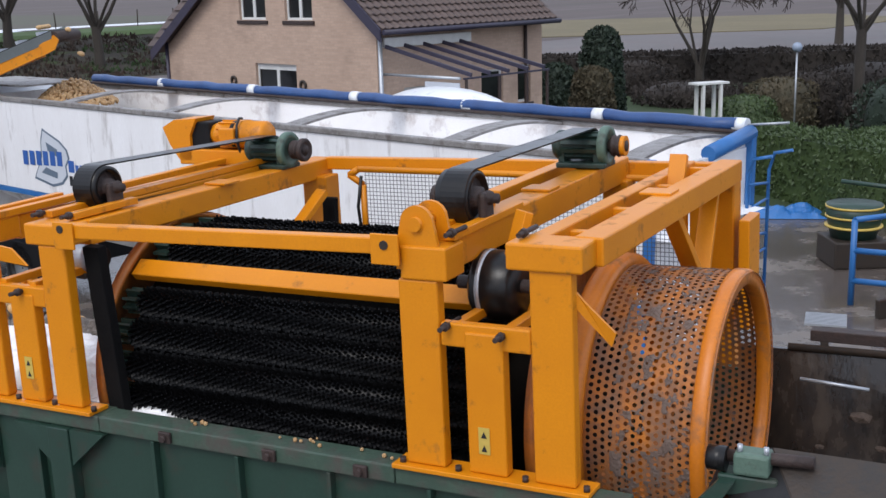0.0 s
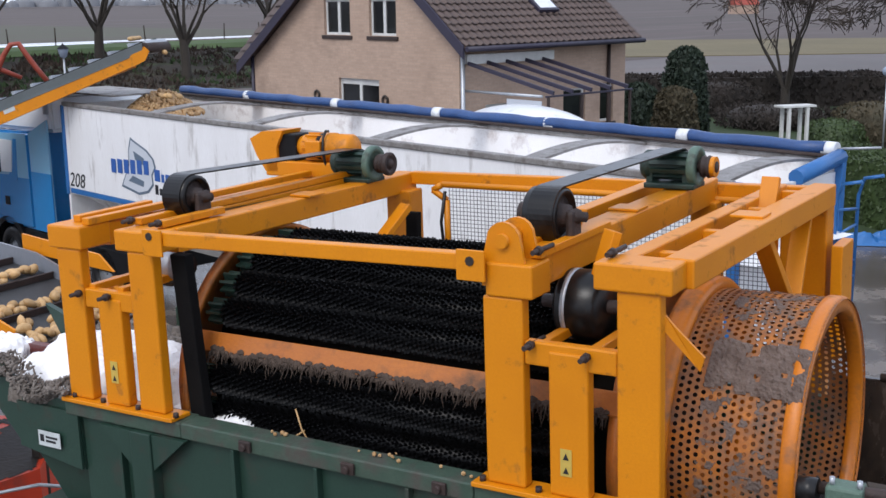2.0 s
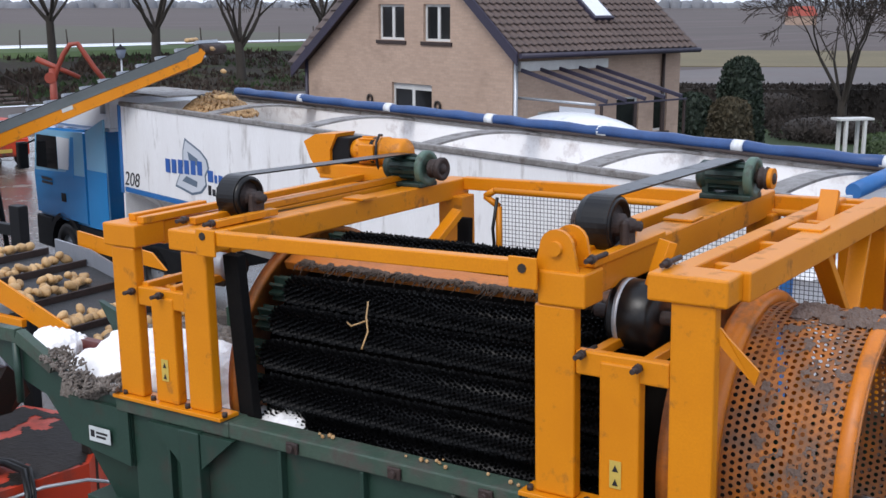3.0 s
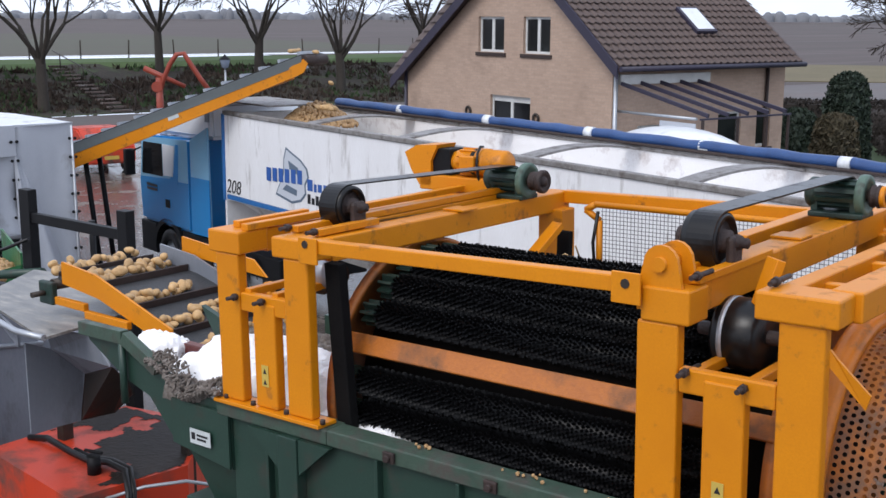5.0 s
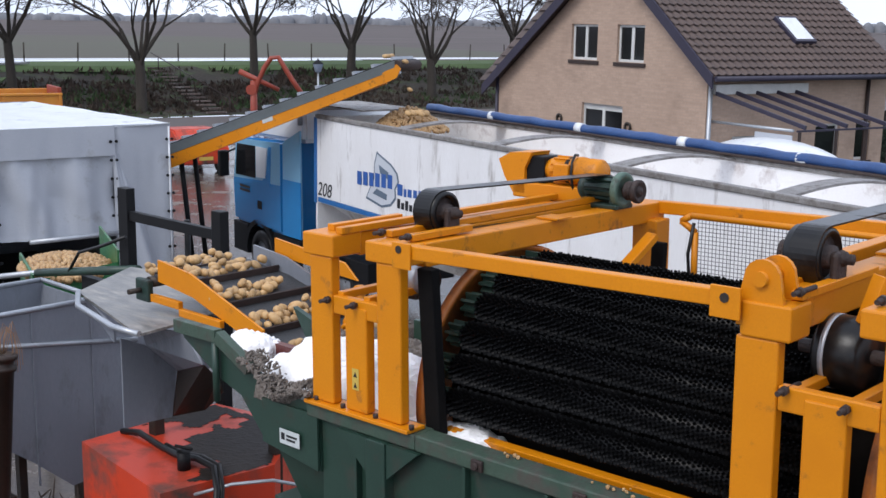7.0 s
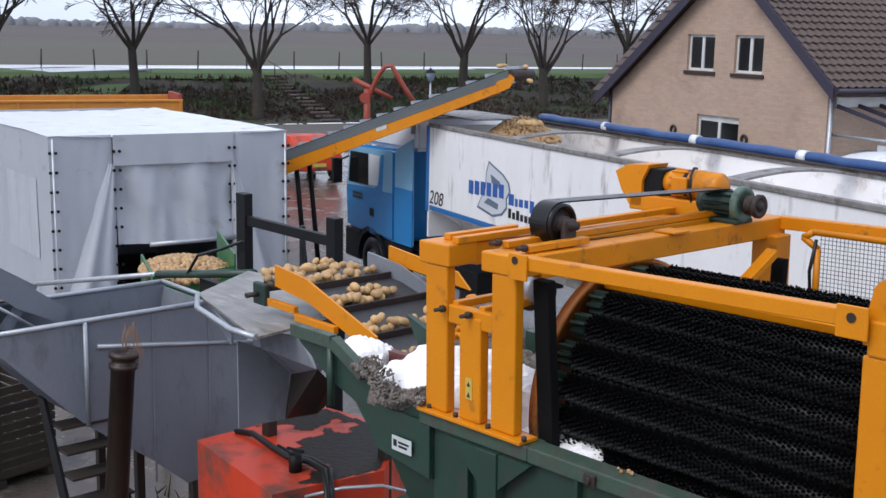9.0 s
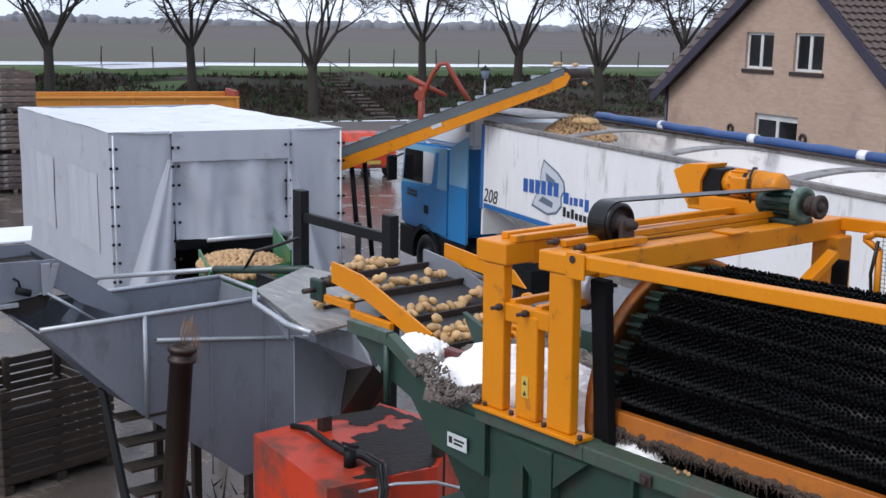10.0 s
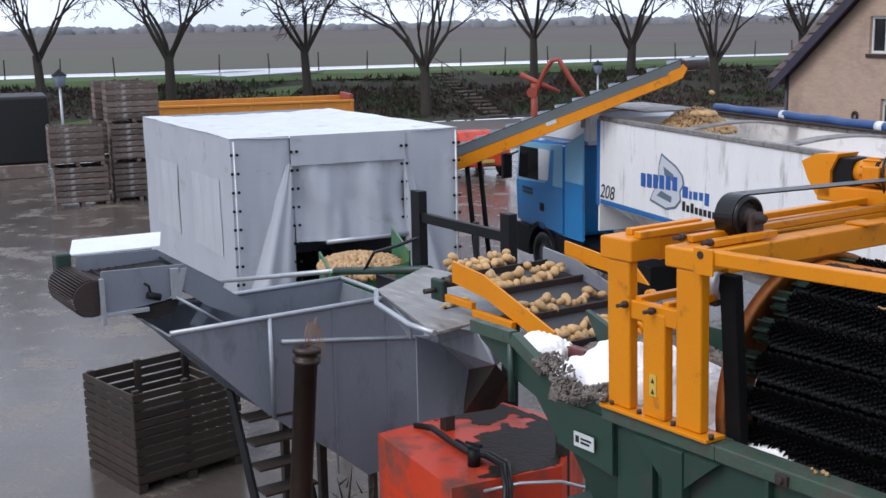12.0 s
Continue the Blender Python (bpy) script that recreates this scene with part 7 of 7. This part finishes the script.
# ---- garden beyond the trailer ----
def leafy(name, label, material, m, sx, sy, sz, count, leaf, seed, category="hedge", boxy=True, kind=""):
    """Many small leaves spread through a clipped or rounded body, over a dark core."""
    rng = random.Random(seed)
    t = thing(name, label, category, m, kind=kind)
    bm = bmesh.new()
    for k in range(count):
        if boxy:
            x, y, z = rng.uniform(-1, 1), rng.uniform(-1, 1), rng.uniform(0, 1)
            f = rng.randrange(3)
            if f == 0:
                x = math.copysign(1, x)
            elif f == 1:
                y = math.copysign(1, y)
            else:
                z = 1
            b = 1 + 0.06 * noise.noise((x * sx, y * sy, z * sz * 2)) + rng.uniform(-0.05, 0.03)
            p = Vector((x * sx * b, y * sy * b, z * sz * b))
        else:
            a, h = rng.uniform(0, math.tau), rng.random()
            prof = (1 - h ** 14) ** 0.5 * (0.85 + 0.15 * math.sin(h * 3)) * (1 + 0.18 * noise.noise((math.cos(a) * 1.5, math.sin(a) * 1.5, h * 4 + seed)))
            r = prof * rng.uniform(0.8, 1.03)
            p = Vector((r * sx * math.cos(a), r * sy * math.sin(a), h * sz))
        q = Euler((rng.uniform(0, 6), rng.uniform(0, 6), rng.uniform(0, 6))).to_matrix()
        s = leaf * rng.uniform(0.6, 1.3)
        bm.faces.new([bm.verts.new(p + q @ Vector(c)) for c in ((-s, 0, 0), (0, -s * 0.5, 0.1 * s), (s, 0, 0), (0, s * 0.5, 0.1 * s))])
    part("leaves", bm, material, t)
    core = bmesh.new()
    if boxy:
        box(core, -sx * 0.94, sx * 0.94, -sy * 0.94, sy * 0.94, 0, sz * 0.95)
    else:
        lathe(core, (0, 0, 0), (0, 0, 1), [(sz * h, max(0.01, 0.82 * sx * (1 - h ** 7) ** 0.55 * (0.85 + 0.15 * math.sin(h * 3)))) for h in (0, 0.2, 0.4, 0.6, 0.8, 0.9, 0.97, 1.0)], 12)
    part("dark_core", core, material, t)
    return t


leafy("clipped_hedge", "clipped green hedge along the yard", HEDGE, pose(10.5, 23.4, 0, 0, 0, -67), 7.0, 0.8, 1.6, 26000, 0.055, 1)
leafy("clipped_hedge", "dark bare garden hedge", BROWN_TWIG, pose(19, 57, 0, 0, 0, 2), 15, 1.2, 1.5, 14000, 0.12, 2)
leafy("conifer", "tall dark green conifer beside the house", CONIFER, pose(5.75, 37.0, 0), 0.72, 0.72, 3.7, 5000, 0.08, 3, "conifer", False)
leafy("conifer", "dark green conifer beside the house", CONIFER, pose(4.25, 36.8, 0), 0.75, 0.75, 2.6, 3500, 0.08, 4, "conifer", False)
leafy("brown_bush", "clipped round brown beech bush", BROWN_HEDGE, pose(4.92, 33.5, 0), 0.66, 0.66, 2.72, 5000, 0.07, 5, "bush", False)
for k, (x, y, s, h) in enumerate(((10.4, 37, 1.0, 1.4), (12.0, 38.5, 1.2, 1.8), (14.0, 33, 1.5, 2.2), (16.2, 30.5, 1.3, 1.6), (9.3, 34, 0.6, 0.8), (17.8, 34, 1.6, 2.6), (12.7, 31.5, 0.9, 1.0))):
    leafy("garden_bush", "green winter garden bush", (HEDGE, BROWN_HEDGE, CONIFER)[k % 3], pose(x, y, 0), s, s, h, 2200, 0.07, 20 + k, "bush", False)
for x, y, w, h in ((13.3, 39.5, 1.3, 1.9), (11.0, 47.5, 2.4, 0.9), (15.2, 37.0, 1.5, 1.5), (17.0, 44.0, 2.4, 1.8), (9.6, 52.5, 1.8, 1.5)):
    leafy("dark_shrub", "dark leafless garden shrub", BROWN_TWIG, pose(x, y, 0), w, w, h, 2600, 0.08, int(40 + x), "bush", False)
for k, (x, y, r) in enumerate(((13.0, 54.5, 30), (15.3, 40.5, 200))):
    bare_tree(60 + k, 9.5 if k == 0 else 7.5, 0.2, 0.9 if k == 0 else 3.4, pose(x, y, 0, 0, 0, r), "bare branching garden tree", 0.26 if k == 0 else 0.55)
gate = thing("garden_swing", "white painted garden swing frame", "garden swing", pose(8.15, 33.5, 0, 0, 0, 20))
for x in (0, 0.6):
    for y in (0, 0.35):
        part("gate_post", block(x, x + 0.09, y, y + 0.09, 0, 2.1, 0.006), WHITE_FRAME, gate)
part("gate_top", block(-0.2, 0.9, -0.02, 0.46, 2.1, 2.16, 0.006), WHITE_FRAME, gate)
dome = bmesh.new()
bmesh.ops.create_uvsphere(dome, u_segments=32, v_segments=16, radius=1, matrix=pose(0.5, 24.3, 2.35, 0, 0, -45) @ Matrix.Diagonal((2.0, 1.0, 0.75, 1)))
for f in dome.faces:
    f.smooth = True
box(dome, -1.5, 1.5, -0.8, 0.8, 0, 2.3, 0.05, pose(0.5, 24.3, 0, 0, 0, -45))
solid("caravan", dome, TARP_TOP, "white rounded caravan roof behind the trailer", "caravan")
orb = thing("garden_orb", "glass globe lamp on a thin post", "garden lamp", pose(11.9, 36.8, 0))
part("orb_post", bar((0, 0, 0), (0, 0, 2.75), 0.03, 8), GALV, orb)
ob_ = bmesh.new()
bmesh.ops.create_uvsphere(ob_, u_segments=16, v_segments=10, radius=0.16, matrix=Matrix.Translation((0, 0, 2.9)))
part("globe", ob_, LAMP_GLASS, orb)
fh = thing("far_house", "distant farmhouse with an orange roof", "house", pose(62, 320, -0.03, 0, 0, 20) @ Matrix.Scale(0.75, 4))
part("far_wall", block(0, 9, 0, 6, 0, 3.2, 0), BRICK, fh)
part("far_roof", one(slab, [(-0.3, -0.3, 3.2), (-0.3, 6.3, 3.2), (-0.3, 3, 6.6)], (9.6, 0, 0)), ORANGE, fh, "orange tiled roof")

# ---- equipment at the outlet ----
ow = thing("outlet_conveyor", "black wet rubber outlet conveyor beside the drum", "conveyor", M)
part("belt", one(slab, [(2.75, 0.15, -0.75), (5.6, 0.15, -0.62), (5.6, 1.75, -0.62), (2.75, 1.75, -0.75)], (0, 0, 0.04)), WET_BOARD, ow, "black wet belt")
part("back_board", one(slab, [(2.7, 1.75, -0.75), (5.6, 1.75, -0.62), (5.6, 1.95, 0.05), (2.7, 1.95, 0.03)], (0, 0.03, 0)), WET_BOARD, ow, "wet black rubber skirt, brown reflections in its colour")
part("back_rim", bar((2.95, 1.95, 0.045), (5.6, 1.96, 0.065), 0.022, 8), DARK_STEEL, ow)
part("side_plate", one(slab, [(3.24, 0.15, 0.225), (5.6, 0.15, 0.20), (5.6, -0.55, -0.25), (3.62, -0.45, -0.2)], (0, -0.01, -0.012)), DARK_STEEL, ow, "grey sloping side plate")
part("skirt", one(slab, [(3.05, 0.16, 0.16), (3.235, 0.155, 0.222), (3.615, -0.44, -0.2), (3.3, -0.40, -0.25), (2.95, 0.10, -0.1)], (0, -0.01, -0.012)), RUBBER, ow, "black rubber corner skirt")
part("edge_bar", bar((3.05, 1.74, -0.05), (3.38, 1.74, -0.07), 0.010, 6), GALV, ow, "worn bright edge bar")
part("cross_channel", block(3.06, 3.28, 0.03, 0.13, 0.06, 0.145, 0.01), GREEN, ow, "green channel")
bracket = part("green_bracket", block(3.12, 3.25, 0.02, 0.12, 0.15, 0.235, 0.012), GREEN_DISC, ow, "green bracket")
for x in (3.14, 3.235):
    part("bolt", bar((x, 0.05, 0.23), (x, 0.05, 0.262), 0.011, 6), GALV, bracket)
part("green_strut", one(slab, [(2.92, -0.02, -0.05), (3.02, -0.02, -0.05), (3.13, -0.02, 0.13), (3.07, -0.02, 0.13)], (0, 0.05, 0)), GREEN, ow)
roll = part("roller", bar((3.02, 0.06, 0.194), (3.09, 0.06, 0.194), 0.047, 24), BELT_BLACK, ow, "black support roller")
part("roller_bar", bar((3.08, 0.08, 0.20), (3.40, 0.08, 0.215), 0.024, 10), RUST, ow)
part("trough_end", one(slab, [(2.96, 0.02, -0.12), (3.05, 0.02, 0.04), (3.3, 0.02, 0.06), (3.5, -0.1, -0.3), (2.96, 0.02, -0.5)], (0, 0.03, 0)), GREEN, ow, "green trough end plate")
clods = bmesh.new()
rng = random.Random(31)
for k in range(260):
    x, y = rng.uniform(2.85, 4.6), rng.uniform(0.4, 1.8)
    lift = 0.0 if y < 1.72 else rng.uniform(0.0, 0.5)
    bmesh.ops.create_icosphere(clods, subdivisions=1, radius=rng.uniform(0.012, 0.05), matrix=Matrix.Translation((x, y, -0.70 + 0.045 * (x - 2.75) + lift)) @ Matrix.Diagonal((1.3, 1.0, 0.6, 1)))
solid("clods", clods, FRINGE, "brown wet soil and root clods on the outlet belt", "soil", M, kind="stuff")
part("rail", block(3.05, 5.2, 2.0, 2.08, 0.07, 0.13, 0.005), RUST, ow)
part("stand", block(3.3, 3.42, 0.7, 0.82, -3.3, -0.76, 0.01), GREEN, ow)
part("stand", block(5.2, 5.32, 1.2, 1.32, -3.4, -0.66, 0.01), GREEN, ow)
gr = thing("steel_grating", "galvanised steel grating on a stand", "grating", pose(4.75, 13.7, 1.0, 0, 0, -20))
for k in range(9):
    part("grating_bar", block(0, 0.5, 0.06 * k, 0.06 * k + 0.025, 0.0, 0.03, 0), GALV, gr)
part("grating_leg", block(0.2, 0.3, 0.2, 0.3, -1.0, 0.0, 0.005), DARK_STEEL, gr)
tub = thing("green_machine", "green farm machine with yellow bands", "farm machine", pose(7.9, 20.6, 0))
b = bmesh.new()
lathe(b, (0, 0, 0.5), (0, 0, 2), [(0, 0.02), (0, 0.40), (0.4, 0.50), (0.62, 0.50), (0.62, 0.0)], 20)
part("tub", b, GREEN, tub)
for z in (0.70, 0.88, 1.06):
    b = bmesh.new()
    lathe(b, (0, 0, z), (0, 0, z + 1), [(0, 0.40), (0, 0.515), (0.035, 0.515), (0.035, 0.40)], 20, True)
    part("band", b, STICKER, tub, "yellow band")
part("draw_pipe", bar((-0.2, 0.2, 1.5), (1.6, -0.4, 1.3), 0.04, 8), GREEN, tub)
part("tub_base", block(-0.5, 0.5, -0.5, 0.5, 0.0, 0.5, 0.03), DARK_STEEL, tub)
frm = thing("blue_implement", "blue steel implement frame on the yard", "implement", pose(6.9, 17.9, 0, 0, 0, -30))
for p, q in (((0, 0, 0.9), (1.5, 0, 0.9)), ((0, 0, 0.0), (0, 0, 1.4)), ((1.5, 0, 0.0), (1.5, 0, 1.2)), ((0, 0, 1.4), (0.5, 0.6, 1.4)), ((0, 0, 0.4), (1.5, 0, 0.4))):
    part("frame_bar", one(rod, p, q, 0.05, None, 8), BLUE_PAINT, frm)
rd = thing("red_implement", "red farm implement with black hoses", "implement", pose(7.9, 16.4, 0, 0, 0, 20))
part("red_beam", block(0, 0.3, 0, 1.4, 0.5, 1.5, 0.02), RED, rd)
part("red_frame", block(-0.6, 1.4, 0.3, 0.5, 0.3, 0.5, 0.02), RED, rd)
part("axle", block(-0.6, 1.4, 0.9, 1.0, 0.0, 0.3, 0.02), DARK_STEEL, rd)
part("hoses", one(hose, [(0.1, 0, 1.4), (-0.3, -0.4, 1.5), (-0.6, -0.5, 0.9), (-0.5, -0.3, 0.3)], 0.03, 8), RUBBER, rd)
blt = bmesh.new()
gs = {}
for i in range(29):
    for j in range(17):
        x, y = -0.95 + 1.9 * i / 28, -0.45 + 0.9 * j / 16
        edge = min(1.0, 6 * min(i, 28 - i) / 28, 5 * min(j, 16 - j) / 16)
        gs[i, j] = blt.verts.new((x + 0.05 * noise.noise((x * 4, y * 4, 1)), y + 0.05 * noise.noise((x * 4, y * 4, 5)), 0.012 + edge * (0.14 + 0.16 * noise.noise((x * 3, y * 3, 2)) + 0.09 * abs(noise.noise((x * 8, y * 8, 3))))))
for i in range(28):
    for j in range(16):
        blt.faces.new((gs[i, j], gs[i + 1, j], gs[i + 1, j + 1], gs[i, j + 1]))
solid("blue_sheet", blt, BLUE_PAINT, "crumpled blue plastic sheet on the yard", "plastic sheet", pose(7.9, 25.0, 0, 0, 0, -10))
far_m = thing("parked_machine", "dark farm machine parked under the hedge", "farm machine", pose(10.2, 17.0, 0, 0, 0, -25))
part("machine_body", block(0, 2.5, 0, 1.2, 0.4, 1.1, 0.1), GREEN, far_m)
part("machine_rail", bar((-0.5, 0.6, 1.6), (2.5, 0.6, 1.4), 0.04, 8), GREEN, far_m)
for x in (0.4, 2.0):
    wheel_parts(far_m, x, -0.1, 0.4)
# crumbs of potato on the trough rim
crumbs = bmesh.new()
rng = random.Random(12)
for k in range(18):
    x = rng.choice((0.55, 0.62, 1.1, 1.2, 1.28, 1.45, 1.62)) + rng.uniform(-0.05, 0.05)
    bmesh.ops.create_icosphere(crumbs, subdivisions=1, radius=rng.uniform(0.005, 0.013), matrix=Matrix.Translation((x, rng.uniform(0.03, 0.12), -0.012)))
solid("crumbs", crumbs, POTATO_HEAP, "bits of potato and root on the trough rim", "crumbs", M, kind="stuff")


# ---- what moves ----
PERIOD = 8.5


def motions():
    # the brush drum turns so that its near side rises
    base = M @ pose(0, DRUM_Y, DRUM_Z)
    walk(drum, [(0.5 * k, base @ pose(0, 0, 0, -360 / PERIOD * 0.5 * k)) for k in range(25)])
    # potato rows ride up the elevator and drop at its head
    top = (EL_KNEE - EL_LO).length + (EL_HI - EL_KNEE).length
    for k, row in enumerate(rows_up):
        start = (k - 3.4) * ROW_STEP / BELT_SPEED
        keys = []
        for i in range(121):
            t = i * 0.1
            s = (t - start) * BELT_SPEED
            if s < -0.25:
                s = -0.25
            if s <= top:
                p, tilt = elevator_at(s)
                keys.append((t, ML @ pose(p.x, 0, p.z, 0, tilt, 0)))
            else:
                over = min(s - top, 0.42)
                keys.append((t, ML @ pose(EL_HI.x - 0.25 * over, 0, EL_HI.z - 1.1 * over, 0, 4.6 - 60 * min(over, 0.5), 0)))
        walk(row, keys)
    # cleats run up the loading conveyor, round its head and back below
    speed = CLEAT_STEP * 1.5
    for k, c in enumerate(cleats):
        keys = []
        for i in range(61):
            t = 0.2 * i
            s = CONV_L - k * CLEAT_STEP + 5.4 + speed * (t - 9.0)
            if s < CONV_L:
                keys.append((t, CB @ pose(max(s, 0.05), 0, 0)))
            else:
                bend = min((s - CONV_L) / 0.4, 1.0)
                keys.append((t, CB @ pose(CONV_L - max(s - CONV_L - 0.4, 0), 0, -0.12 * bend, 0, 175 * bend, 0)))
        walk(c, keys)
    # potatoes drop from the conveyor head onto the heap
    head = CB @ Vector((CONV_L + 0.05, 0, 0))
    for k, p in enumerate(falling):
        rng = random.Random(70 + k)
        dx, dy, phase = rng.uniform(0.1, 0.5), rng.uniform(-0.25, 0.25), rng.random()
        keys = []
        for i in range(121):
            t = 0.1 * i
            f = max(0.0, min((t - 0.36 * k + 0.5 - 0.2 * phase) / 0.6, 1.0))
            keys.append((t, pose(head.x - 0.35 * (f <= 0) + dx * f, head.y + dy - 0.3 * f, head.z + 0.02 - 0.95 * f * f, 50 * f, 30 * f, 0)))
        walk(p, keys)


motions()
